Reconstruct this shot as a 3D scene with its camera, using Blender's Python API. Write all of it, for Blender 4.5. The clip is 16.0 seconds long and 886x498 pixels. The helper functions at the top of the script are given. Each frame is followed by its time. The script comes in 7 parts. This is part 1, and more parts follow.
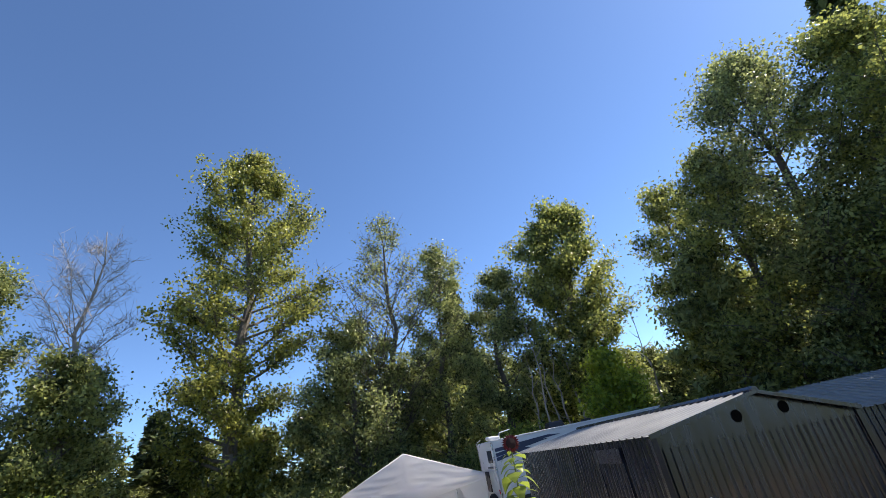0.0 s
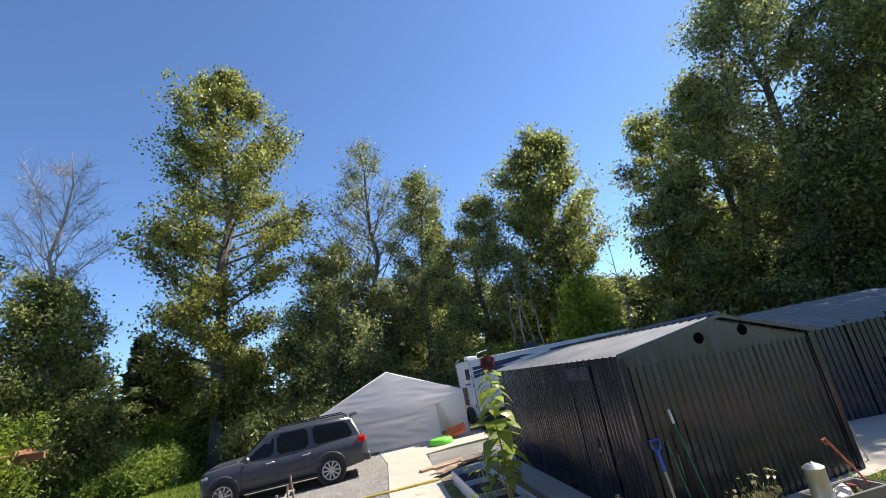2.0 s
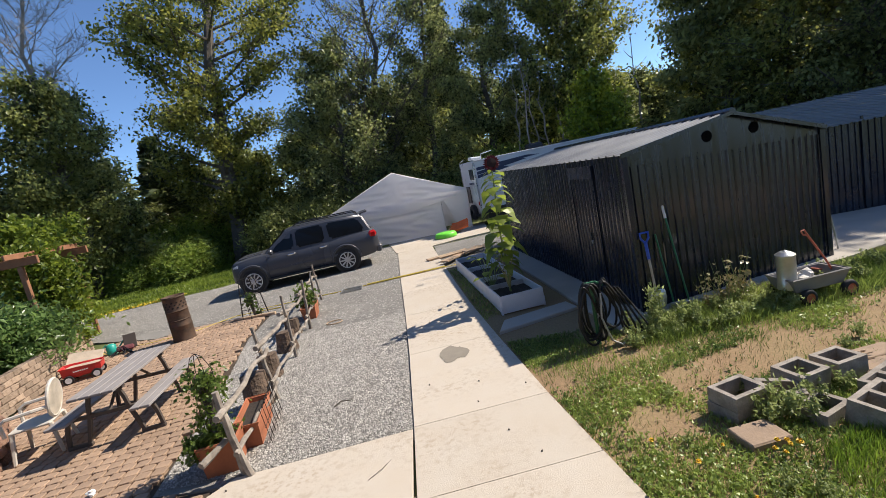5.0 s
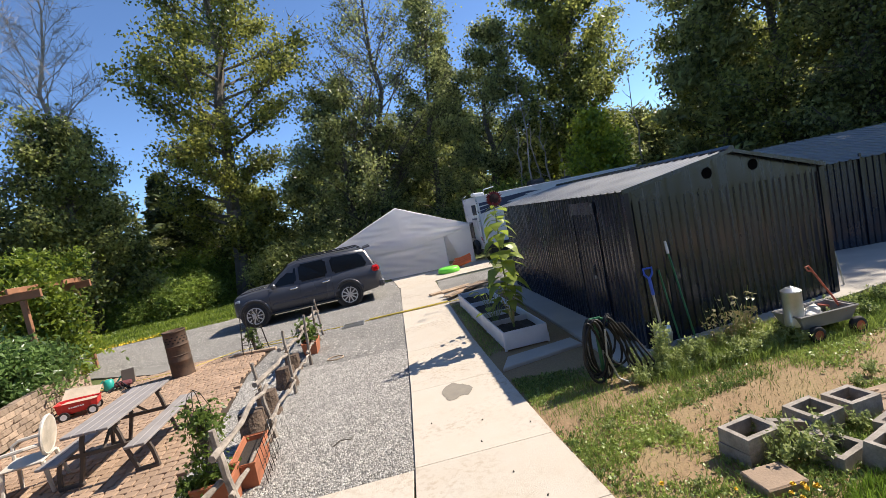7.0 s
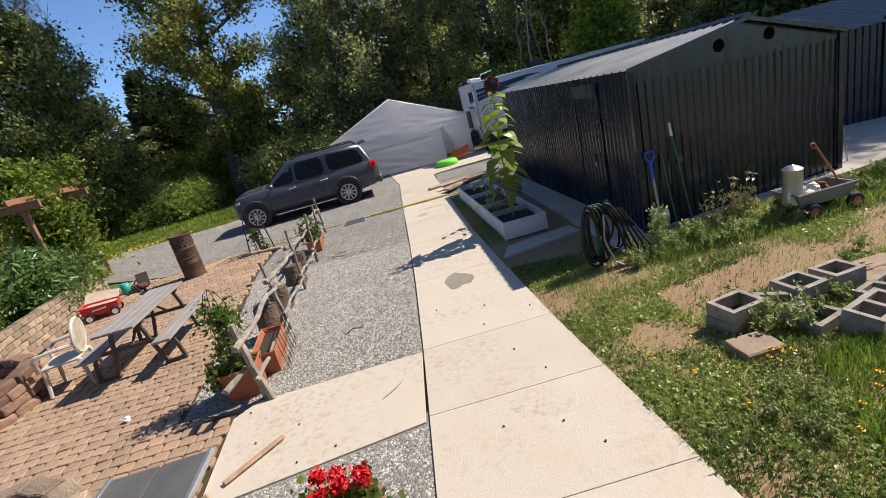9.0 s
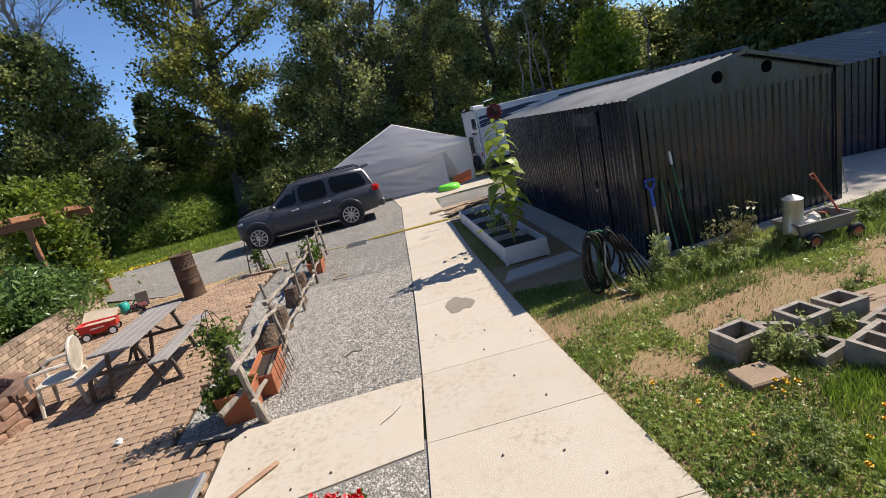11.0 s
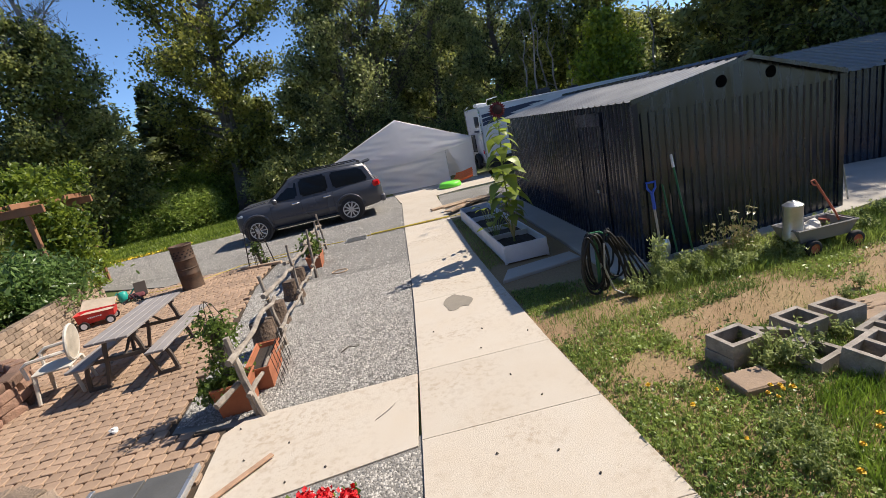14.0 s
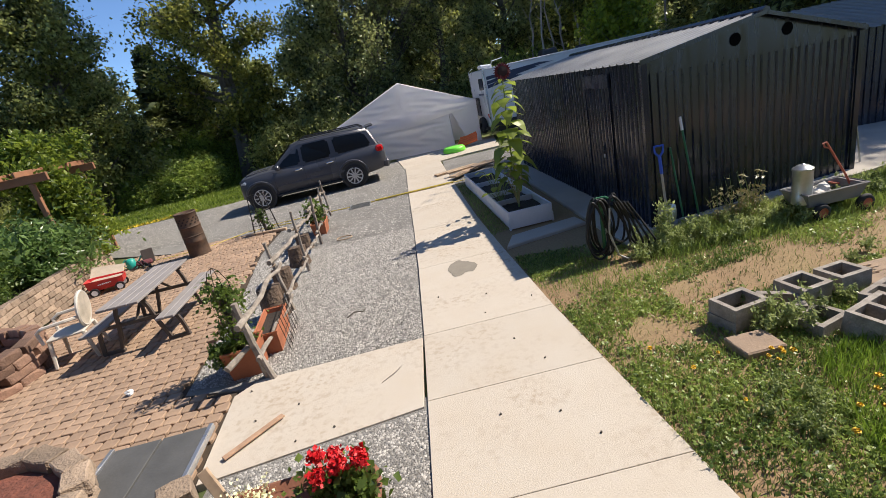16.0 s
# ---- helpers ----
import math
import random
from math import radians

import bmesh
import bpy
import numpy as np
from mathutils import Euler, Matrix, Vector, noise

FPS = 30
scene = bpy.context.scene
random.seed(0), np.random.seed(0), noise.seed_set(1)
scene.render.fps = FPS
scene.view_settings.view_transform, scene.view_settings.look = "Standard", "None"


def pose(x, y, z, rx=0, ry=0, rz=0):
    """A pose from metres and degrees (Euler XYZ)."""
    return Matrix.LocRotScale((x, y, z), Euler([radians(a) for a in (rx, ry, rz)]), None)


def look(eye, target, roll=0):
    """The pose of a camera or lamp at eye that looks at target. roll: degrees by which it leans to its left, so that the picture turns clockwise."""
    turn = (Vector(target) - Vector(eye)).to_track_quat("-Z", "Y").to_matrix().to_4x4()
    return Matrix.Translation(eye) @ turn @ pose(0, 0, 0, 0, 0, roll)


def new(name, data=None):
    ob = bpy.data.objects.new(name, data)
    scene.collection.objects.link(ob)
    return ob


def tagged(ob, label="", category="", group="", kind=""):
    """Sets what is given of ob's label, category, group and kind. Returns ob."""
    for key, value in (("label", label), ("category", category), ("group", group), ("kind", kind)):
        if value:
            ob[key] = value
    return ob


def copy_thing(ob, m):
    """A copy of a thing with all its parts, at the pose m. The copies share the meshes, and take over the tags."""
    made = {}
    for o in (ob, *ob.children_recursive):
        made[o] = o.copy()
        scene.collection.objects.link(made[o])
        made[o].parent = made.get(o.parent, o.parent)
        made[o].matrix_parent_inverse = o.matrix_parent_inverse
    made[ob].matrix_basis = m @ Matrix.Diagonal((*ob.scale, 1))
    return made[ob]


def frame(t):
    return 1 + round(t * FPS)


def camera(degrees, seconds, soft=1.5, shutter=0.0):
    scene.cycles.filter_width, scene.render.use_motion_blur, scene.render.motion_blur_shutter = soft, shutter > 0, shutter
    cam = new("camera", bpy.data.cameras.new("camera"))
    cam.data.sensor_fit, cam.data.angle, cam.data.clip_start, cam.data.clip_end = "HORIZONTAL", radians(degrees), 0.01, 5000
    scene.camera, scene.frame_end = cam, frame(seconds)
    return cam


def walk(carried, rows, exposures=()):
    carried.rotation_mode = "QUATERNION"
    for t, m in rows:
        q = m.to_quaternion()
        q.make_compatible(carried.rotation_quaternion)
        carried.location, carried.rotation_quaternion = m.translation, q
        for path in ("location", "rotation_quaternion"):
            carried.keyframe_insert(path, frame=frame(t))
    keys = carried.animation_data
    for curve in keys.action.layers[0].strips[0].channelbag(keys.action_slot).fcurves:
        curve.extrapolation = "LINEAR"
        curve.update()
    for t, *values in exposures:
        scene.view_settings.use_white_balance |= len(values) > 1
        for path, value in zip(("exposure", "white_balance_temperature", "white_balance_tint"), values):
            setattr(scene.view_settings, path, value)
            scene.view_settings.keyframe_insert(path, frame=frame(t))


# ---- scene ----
cam = camera(87.64, 16.0, soft=0.8)
EYE = Vector((0.0, 0.0, 2.5))
# seconds, yaw, pitch, lean of the head-worn camera, which turns where it is
ROWS = [
    (0.0, -7.22, 24.09, 12.12),
    (0.5, -7.28, 22.1, 11.8),
    (1.0, -7.41, 19.62, 11.56),
    (1.5, -7.64, 16.77, 11.4),
    (2.0, -7.6, 14.82, 11.58),
    (2.5, -6.75, 6.25, 12.35),
    (3.0, -5.37, -4.58, 12.66),
    (3.5, -4.09, -11.72, 13.66),
    (4.0, -3.05, -14.02, 13.9),
    (4.5, -1.99, -13.45, 13.49),
    (5.0, -2.2, -8.93, 11.81),
    (5.2, -2.49, -6.5, 11.42),
    (5.6, -2.75, -4.6, 11.2),
    (6.9, -2.75, -4.5, 11.5),
    (7.3, -2.55, -6.36, 11.94),
    (7.5, -2.26, -8.4, 12.31),
    (8.0, -1.28, -12.92, 13.33),
    (8.5, -0.25, -16.28, 14.22),
    (9.3, 0.3, -17.6, 14.6),
    (10.3, 0.4, -17.9, 14.5),
    (10.8, -0.04, -16.4, 14.04),
    (11.0, -0.39, -14.57, 13.5),
    (11.5, -1.43, -6.7, 11.06),
    (12.0, -1.92, -3.28, 10.33),
    (12.5, -1.91, -4.3, 10.54),
    (13.0, -1.82, -7.62, 11.04),
    (13.5, -1.22, -11.76, 11.84),
    (14.0, -0.38, -14.91, 12.08),
    (14.5, -0.0, -16.0, 12.2),
    (15.0, 0.37, -17.03, 12.36),
    (15.5, 0.75, -17.99, 12.55),
    (16.0, 1.12, -18.91, 12.77),
]
walk(cam, [(t, pose(*EYE, 90 + pitch, 0, yaw) @ pose(0, 0, 0, 0, 0, -lean)) for t, yaw, pitch, lean in ROWS],
     [(0.0, 0.98), (2.0, 1.06), (2.5, 1.09), (3.0, 1.02), (3.5, 0.69), (4.0, 0.61), (5.0, 0.61), (7.3, 0.87), (7.5, 0.85), (8.0, 0.69), (8.7, 0.62), (11.0, 0.60), (11.5, 0.63), (12.0, 0.82), (12.5, 0.89), (13.0, 0.93), (13.5, 0.81), (14.0, 0.63), (16.0, 0.61)])

# ---- world and sun ----
SUN_AZ, SUN_EL = 73.0, 46.0
world = bpy.data.worlds.new("world")
scene.world = world
world.use_nodes = True
wn = world.node_tree.nodes
sky = wn.new("ShaderNodeTexSky")
sky.sky_type, sky.sun_disc = "NISHITA", False
sky.sun_elevation, sky.sun_rotation = radians(SUN_EL), radians(SUN_AZ)
sky.air_density, sky.dust_density, sky.ozone_density = 0.7, 0.12, 6.5
world.node_tree.links.new(sky.outputs["Color"], wn["Background"].inputs["Color"])
wn["Background"].inputs["Strength"].default_value = 0.12
sun = new("sun", bpy.data.lights.new("sun", "SUN"))
sun.data.energy, sun.data.angle, sun.data.color = 4.6, radians(0.53), (1.0, 0.91, 0.78)
a, e = radians(SUN_AZ), radians(SUN_EL)
SUN_WAY = Vector((math.sin(a) * math.cos(e), math.cos(a) * math.cos(e), math.sin(e)))
sun.matrix_world = look(SUN_WAY * 60, (0, 0, 0))

# ---- materials ----
def mat(name, base, rough=0.7, metal=0.0, var=0.25, scale=6.0, fine=60.0, bump=0.2, spec=0.5, island=0.0, each=0.0, second=None, amount=0.5, dist=0.01):
    """A surface with stains (scale), grain (fine), relief, and an optional second tone laid over in patches."""
    m = bpy.data.materials.new(name)
    m.use_nodes = True
    n, l = m.node_tree.nodes, m.node_tree.links
    b = n["Principled BSDF"]
    b.inputs["Metallic"].default_value, b.inputs["Specular IOR Level"].default_value = metal, spec
    co = n.new("ShaderNodeTexCoord")
    geo = n.new("ShaderNodeNewGeometry")
    n1, n2 = n.new("ShaderNodeTexNoise"), n.new("ShaderNodeTexNoise")
    for node, sc, de in ((n1, scale, 5), (n2, fine, 3)):
        node.inputs["Scale"].default_value, node.inputs["Detail"].default_value = sc, de
        l.new(geo.outputs["Position"] if island == 0 and each == 0 else co.outputs["Object"], node.inputs["Vector"])
    ramp = n.new("ShaderNodeValToRGB")
    ramp.color_ramp.elements[0].position, ramp.color_ramp.elements[1].position = 0.5 - 0.25 * (1 - amount) - 0.1, 0.5 + 0.3 * amount + 0.1
    dark = tuple(c * (1 - var) for c in base)
    ramp.color_ramp.elements[0].color = (*dark, 1)
    ramp.color_ramp.elements[1].color = (*(second or tuple(min(1, c * (1 + var)) for c in base)), 1)
    l.new(n1.outputs["Fac"], ramp.inputs["Fac"])
    hsv = n.new("ShaderNodeHueSaturation")
    l.new(ramp.outputs["Color"], hsv.inputs["Color"])
    add = n.new("ShaderNodeMath")
    add.operation = "MULTIPLY_ADD"
    l.new(n2.outputs["Fac"], add.inputs[0])
    add.inputs[1].default_value, add.inputs[2].default_value = var * 1.4, 1 - var * 0.7
    value = add.outputs[0]
    for strength, source in ((island, geo.outputs["Random Per Island"]), (each, None)):
        if strength:
            if source is None:
                source = n.new("ShaderNodeObjectInfo").outputs["Random"]
            more = n.new("ShaderNodeMath")
            more.operation = "MULTIPLY_ADD"
            l.new(source, more.inputs[0])
            more.inputs[1].default_value = strength * 2
            off = n.new("ShaderNodeMath")
            off.operation = "SUBTRACT"
            l.new(value, off.inputs[0])
            off.inputs[1].default_value = strength
            l.new(off.outputs[0], more.inputs[2])
            value = more.outputs[0]
    l.new(value, hsv.inputs["Value"])
    l.new(hsv.outputs["Color"], b.inputs["Base Color"])
    rr = n.new("ShaderNodeMapRange")
    l.new(n1.outputs["Fac"], rr.inputs["Value"])
    rr.inputs["To Min"].default_value, rr.inputs["To Max"].default_value = max(0.02, rough - 0.12), min(1, rough + 0.12)
    l.new(rr.outputs["Result"], b.inputs["Roughness"])
    if bump:
        bp = n.new("ShaderNodeBump")
        bp.inputs["Strength"].default_value, bp.inputs["Distance"].default_value = bump, dist
        l.new(n2.outputs["Fac"], bp.inputs["Height"])
        l.new(bp.outputs["Normal"], b.inputs["Normal"])
    return m


def leaf_mat(name, dark, light, rough=0.38, through_light=0.56):
    """Leaves: each one its own green, whole boughs lighter or yellower, clump tones painted as sun and shade, light
    shining through.
    """
    m = bpy.data.materials.new(name)
    m.use_nodes = True
    n, l = m.node_tree.nodes, m.node_tree.links
    b = n["Principled BSDF"]
    geo = n.new("ShaderNodeNewGeometry")
    noise_ = n.new("ShaderNodeTexNoise")
    noise_.inputs["Scale"].default_value, noise_.inputs["Detail"].default_value = 0.8, 4
    l.new(geo.outputs["Position"], noise_.inputs["Vector"])
    mix = n.new("ShaderNodeMath")
    mix.operation = "MULTIPLY_ADD"
    l.new(geo.outputs["Random Per Island"], mix.inputs[0])
    mix.inputs[1].default_value = 1.0
    sub = n.new("ShaderNodeMath")
    sub.operation = "MULTIPLY_ADD"
    l.new(noise_.outputs["Fac"], sub.inputs[0])
    sub.inputs[1].default_value, sub.inputs[2].default_value = 2.6, -1.2
    l.new(sub.outputs[0], mix.inputs[2])
    ramp = n.new("ShaderNodeValToRGB")
    ramp.color_ramp.elements[0].color, ramp.color_ramp.elements[1].color = (*dark, 1), (*light, 1)
    l.new(mix.outputs[0], ramp.inputs["Fac"])
    l.new(ramp.outputs["Color"], b.inputs["Base Color"])
    b.inputs["Roughness"].default_value = rough
    tr = n.new("ShaderNodeBsdfTranslucent")
    l.new(ramp.outputs["Color"], tr.inputs["Color"])
    ms = n.new("ShaderNodeMixShader")
    ms.inputs["Fac"].default_value = through_light
    l.new(b.outputs["BSDF"], ms.inputs[1])
    l.new(tr.outputs["BSDF"], ms.inputs[2])
    l.new(ms.outputs["Shader"], n["Material Output"].inputs["Surface"])
    return m


def glass_mat(name):
    m = mat(name, (0.004, 0.005, 0.006), rough=0.13, var=0.05, bump=0)
    m.node_tree.nodes["Principled BSDF"].inputs["Specular IOR Level"].default_value = 0.35
    return m


def weather(m):
    """Brown specks gathered in blotches, and the fine ridges of the broom."""
    n, l = m.node_tree.nodes, m.node_tree.links
    b, hsv = n["Principled BSDF"], next(q for q in n if q.type == "HUE_SAT")
    pos = n.new("ShaderNodeNewGeometry").outputs["Position"]
    facs = []
    for sc, lo, hi, de in ((0.9, 0.42, 0.66, 3), (16.0, 0.50, 0.66, 6), (55.0, 0.60, 0.70, 2)):
        t_, r_ = n.new("ShaderNodeTexNoise"), n.new("ShaderNodeMapRange")
        t_.inputs["Scale"].default_value, t_.inputs["Detail"].default_value = sc, de
        r_.inputs["From Min"].default_value, r_.inputs["From Max"].default_value = lo, hi
        l.new(pos, t_.inputs["Vector"])
        l.new(t_.outputs["Fac"], r_.inputs["Value"])
        facs.append(r_.outputs["Result"])
    spots_, mul, cap = n.new("ShaderNodeMath"), n.new("ShaderNodeMath"), n.new("ShaderNodeMath")
    spots_.operation, mul.operation, cap.operation = "MAXIMUM", "MULTIPLY", "MULTIPLY"
    l.new(facs[1], spots_.inputs[0])
    l.new(facs[2], spots_.inputs[1])
    l.new(spots_.outputs[0], mul.inputs[0])
    l.new(facs[0], mul.inputs[1])
    l.new(mul.outputs[0], cap.inputs[0])
    cap.inputs[1].default_value = 0.5
    mix = n.new("ShaderNodeMix")
    mix.data_type = "RGBA"
    l.new(cap.outputs[0], mix.inputs["Factor"])
    l.new(hsv.outputs["Color"], mix.inputs["A"])
    mix.inputs["B"].default_value = (0.27, 0.185, 0.115, 1)
    l.new(mix.outputs["Result"], b.inputs["Base Color"])
    wave, bp = n.new("ShaderNodeTexWave"), n.new("ShaderNodeBump")
    wave.bands_direction = "Y"
    wave.inputs["Scale"].default_value, wave.inputs["Distortion"].default_value, wave.inputs["Detail"].default_value = 42.0, 5.0, 4
    l.new(pos, wave.inputs["Vector"])
    bp.inputs["Strength"].default_value, bp.inputs["Distance"].default_value = 0.16, 0.003
    l.new(wave.outputs["Fac"], bp.inputs["Height"])
    old = next(q for q in n if q.type == "BUMP" and q != bp)
    l.new(old.outputs["Normal"], bp.inputs["Normal"])
    l.new(bp.outputs["Normal"], b.inputs["Normal"])


def streaks(m):
    """Dull upright streaks in the gloss and slight dents between them."""
    n, l = m.node_tree.nodes, m.node_tree.links
    b = n["Principled BSDF"]
    pos, mp, t_, r_ = n.new("ShaderNodeNewGeometry").outputs["Position"], n.new("ShaderNodeMapping"), n.new("ShaderNodeTexNoise"), n.new("ShaderNodeMapRange")
    mp.inputs["Scale"].default_value = (9.0, 9.0, 0.7)
    t_.inputs["Scale"].default_value, t_.inputs["Detail"].default_value = 1.0, 5
    l.new(pos, mp.inputs["Vector"])
    l.new(mp.outputs["Vector"], t_.inputs["Vector"])
    l.new(t_.outputs["Fac"], r_.inputs["Value"])
    r_.inputs["From Min"].default_value, r_.inputs["From Max"].default_value = 0.3, 0.7
    r_.inputs["To Min"].default_value, r_.inputs["To Max"].default_value = 0.12, 0.34
    l.new(r_.outputs["Result"], b.inputs["Roughness"])
    bp = next(q for q in n if q.type == "BUMP")
    l.new(t_.outputs["Fac"], bp.inputs["Height"])


M_soil = mat("dry_soil", (0.45, 0.28, 0.155), 0.95, var=0.42, scale=1.6, fine=38, bump=0.6, second=(0.27, 0.20, 0.10), amount=0.5)
M_lawn = mat("lawn_ground", (0.07, 0.10, 0.025), 0.9, var=0.3, scale=0.5, fine=25, bump=0.8, second=(0.15, 0.17, 0.05))
M_gravel = mat("gravel_bed", (0.235, 0.222, 0.205), 0.9, var=0.25, scale=0.8, fine=55, bump=1.0, amount=0.7, dist=0.02)
M_stones = mat("gravel_stones", (0.335, 0.315, 0.29), 0.8, var=0.2, fine=40, bump=0, island=0.62)
M_concrete = mat("broomed_concrete", (0.575, 0.51, 0.43), 0.85, var=0.10, scale=2.2, fine=150, bump=0.4, each=0.05, second=(0.50, 0.43, 0.35), amount=0.45)
weather(M_concrete)
M_slab_grey = mat("grey_concrete", (0.43, 0.39, 0.34), 0.85, var=0.12, scale=1.5, fine=80, bump=0.2, each=0.04)
M_paver = mat("tan_paver", (0.345, 0.235, 0.16), 0.85, var=0.18, scale=5, fine=70, bump=0.4, each=0.13)
M_paver_joined = mat("tan_paver_far", (0.345, 0.235, 0.16), 0.85, var=0.18, scale=1.5, fine=70, bump=0.4, island=0.13)
M_joint = mat("paver_joint", (0.06, 0.042, 0.028), 0.95, var=0.3, fine=50)
M_block = mat("wall_block", (0.29, 0.215, 0.155), 0.9, var=0.25, scale=5, fine=45, bump=0.9, each=0.3, dist=0.02)
M_redblock = mat("fire_block", (0.22, 0.13, 0.09), 0.9, var=0.35, scale=6, fine=45, bump=0.9, each=0.42, dist=0.02)
M_steel_dark = mat("charcoal_sheet", (0.010, 0.0155, 0.031), 0.22, metal=0.0, var=0.3, scale=2.5, fine=9, bump=0.22, spec=0.7)
streaks(M_steel_dark)
M_steel_roof = mat("roof_sheet", (0.30, 0.295, 0.29), 0.36, metal=0.35, var=0.12, scale=1.2, fine=20, bump=0.03)
M_canvas = mat("white_tarpaulin", (0.76, 0.75, 0.78), 0.6, var=0.06, scale=1.2, fine=8, bump=0.25, dist=0.03)
cn = M_canvas.node_tree
shine, both = cn.nodes.new("ShaderNodeBsdfTranslucent"), cn.nodes.new("ShaderNodeMixShader")
shine.inputs["Color"].default_value, both.inputs["Fac"].default_value = (0.84, 0.83, 0.86, 1), 0.58
cn.links.new(cn.nodes["Principled BSDF"].outputs["BSDF"], both.inputs[1])
cn.links.new(shine.outputs["BSDF"], both.inputs[2])
cn.links.new(both.outputs["Shader"], cn.nodes["Material Output"].inputs["Surface"])
M_white = mat("white_paint", (0.75, 0.75, 0.76), 0.45, var=0.06, scale=2, bump=0.02)
M_bark = mat("grey_bark", (0.13, 0.11, 0.09), 0.95, var=0.35, scale=2, fine=18, bump=0.8, dist=0.03)
M_bark_pale = mat("pale_bark", (0.33, 0.29, 0.26), 0.9, var=0.25, scale=2, fine=18, bump=0.5, dist=0.02)
L_cotton = leaf_mat("cottonwood_leaves", (0.05, 0.07, 0.016), (0.40, 0.40, 0.09))
L_maple = leaf_mat("maple_leaves", (0.055, 0.08, 0.022), (0.42, 0.44, 0.12))
L_dark = leaf_mat("alder_leaves", (0.05, 0.07, 0.025), (0.42, 0.45, 0.17))
L_ivy = leaf_mat("ivy_leaves", (0.045, 0.066, 0.02), (0.40, 0.43, 0.14))
L_bright = leaf_mat("young_leaves", (0.14, 0.20, 0.02), (0.42, 0.48, 0.05), through_light=0.45)
L_fir = leaf_mat("fir_needles", (0.03, 0.05, 0.022), (0.13, 0.16, 0.06), through_light=0.2)
L_shrub = leaf_mat("shrub_leaves", (0.05, 0.09, 0.02), (0.20, 0.28, 0.06), rough=0.35)
L_vine = leaf_mat("vine_leaves", (0.04, 0.08, 0.014), (0.29, 0.36, 0.05))
L_grass = leaf_mat("grass_blades", (0.08, 0.14, 0.03), (0.34, 0.42, 0.10), through_light=0.4)
L_dry = leaf_mat("dry_grass", (0.20, 0.16, 0.07), (0.42, 0.36, 0.18), through_light=0.2)


# ---- building helpers ----
def mesh_ob(name, verts, faces, material, smooth=False):
    me = bpy.data.meshes.new(name)
    me.from_pydata([tuple(v) for v in verts], [], faces)
    me.materials.append(material)
    if smooth:
        me.polygons.foreach_set("use_smooth", [True] * len(me.polygons))
    return new(name, me)


def thing(name, loc=(0, 0, 0), rz=0.0, label="", category="", group="", kind=""):
    ob = new(name)
    ob.matrix_basis = pose(*loc, 0, 0, rz)
    ob.empty_display_size = 0.1
    return tagged(ob, label, category, group, kind)


def part(name, bm, material, parent=None, label="", smooth=False):
    me = bpy.data.meshes.new(name)
    bmesh.ops.recalc_face_normals(bm, faces=bm.faces)
    if smooth:
        for f in bm.faces:
            f.smooth = True
    bm.to_mesh(me)
    bm.free()
    me.materials.append(material)
    ob = new(name, me)
    ob.parent = parent
    if label:
        ob["label"] = label
    return ob


def again(ob, m, parent=None):
    """Another object on the same mesh."""
    o = new(ob.name.split(".")[0], ob.data)
    o.matrix_basis, o.parent = m, parent or ob.parent
    if "label" in ob:
        o["label"] = ob["label"]
    return o


def box(bm, c, s, rot=(0, 0, 0), bevel=0.0, taper=1.0):
    r = bmesh.ops.create_cube(bm, size=1)
    for v in r["verts"]:
        k = taper if v.co.z > 0 else 1.0
        v.co.x *= s[0] * k
        v.co.y *= s[1] * k
        v.co.z *= s[2]
    if bevel:
        es = list({e for v in r["verts"] for e in v.link_edges})
        got = bmesh.ops.bevel(bm, geom=es, offset=bevel, segments=1, affect="EDGES")
        vs = list({v for f in got["faces"] for v in f.verts})
    else:
        vs = r["verts"]
    bmesh.ops.transform(bm, matrix=pose(*c, *rot), verts=vs)
    return bm


def bx(c, s, rot=(0, 0, 0), bevel=0.0, taper=1.0):
    return box(bmesh.new(), c, s, rot, bevel, taper)


def tube(bm, pts, radii, n=8, cap=True):
    pts = [Vector(p) for p in pts]
    if not hasattr(radii, "__len__"):
        radii = [radii] * len(pts)
    rings = []
    side = None
    for i, p in enumerate(pts):
        d = (pts[min(i + 1, len(pts) - 1)] - pts[max(i - 1, 0)]).normalized()
        if side is None:
            side = d.orthogonal().normalized()
        side = (side - d * side.dot(d)).normalized()
        up = d.cross(side)
        rings.append([bm.verts.new(p + (side * math.cos(2 * math.pi * k / n) + up * math.sin(2 * math.pi * k / n)) * radii[i]) for k in range(n)])
    for a_, b_ in zip(rings, rings[1:]):
        for k in range(n):
            bm.faces.new((a_[k], a_[(k + 1) % n], b_[(k + 1) % n], b_[k]))
    if cap:
        bm.faces.new(rings[0][::-1])
        bm.faces.new(rings[-1])
    return bm


def tb(pts, radii, n=8):
    return tube(bmesh.new(), pts, radii, n)


def lathe(bm, prof, n=20, c=(0, 0, 0), close=False):
    rings = [[bm.verts.new((c[0] + r * math.cos(2 * math.pi * k / n), c[1] + r * math.sin(2 * math.pi * k / n), c[2] + z)) for k in range(n)] for r, z in prof]
    for a_, b_ in zip(rings, rings[1:]):
        for k in range(n):
            bm.faces.new((a_[k], a_[(k + 1) % n], b_[(k + 1) % n], b_[k]))
    if close:
        bm.faces.new(rings[0][::-1])
        bm.faces.new(rings[-1])
    return bm


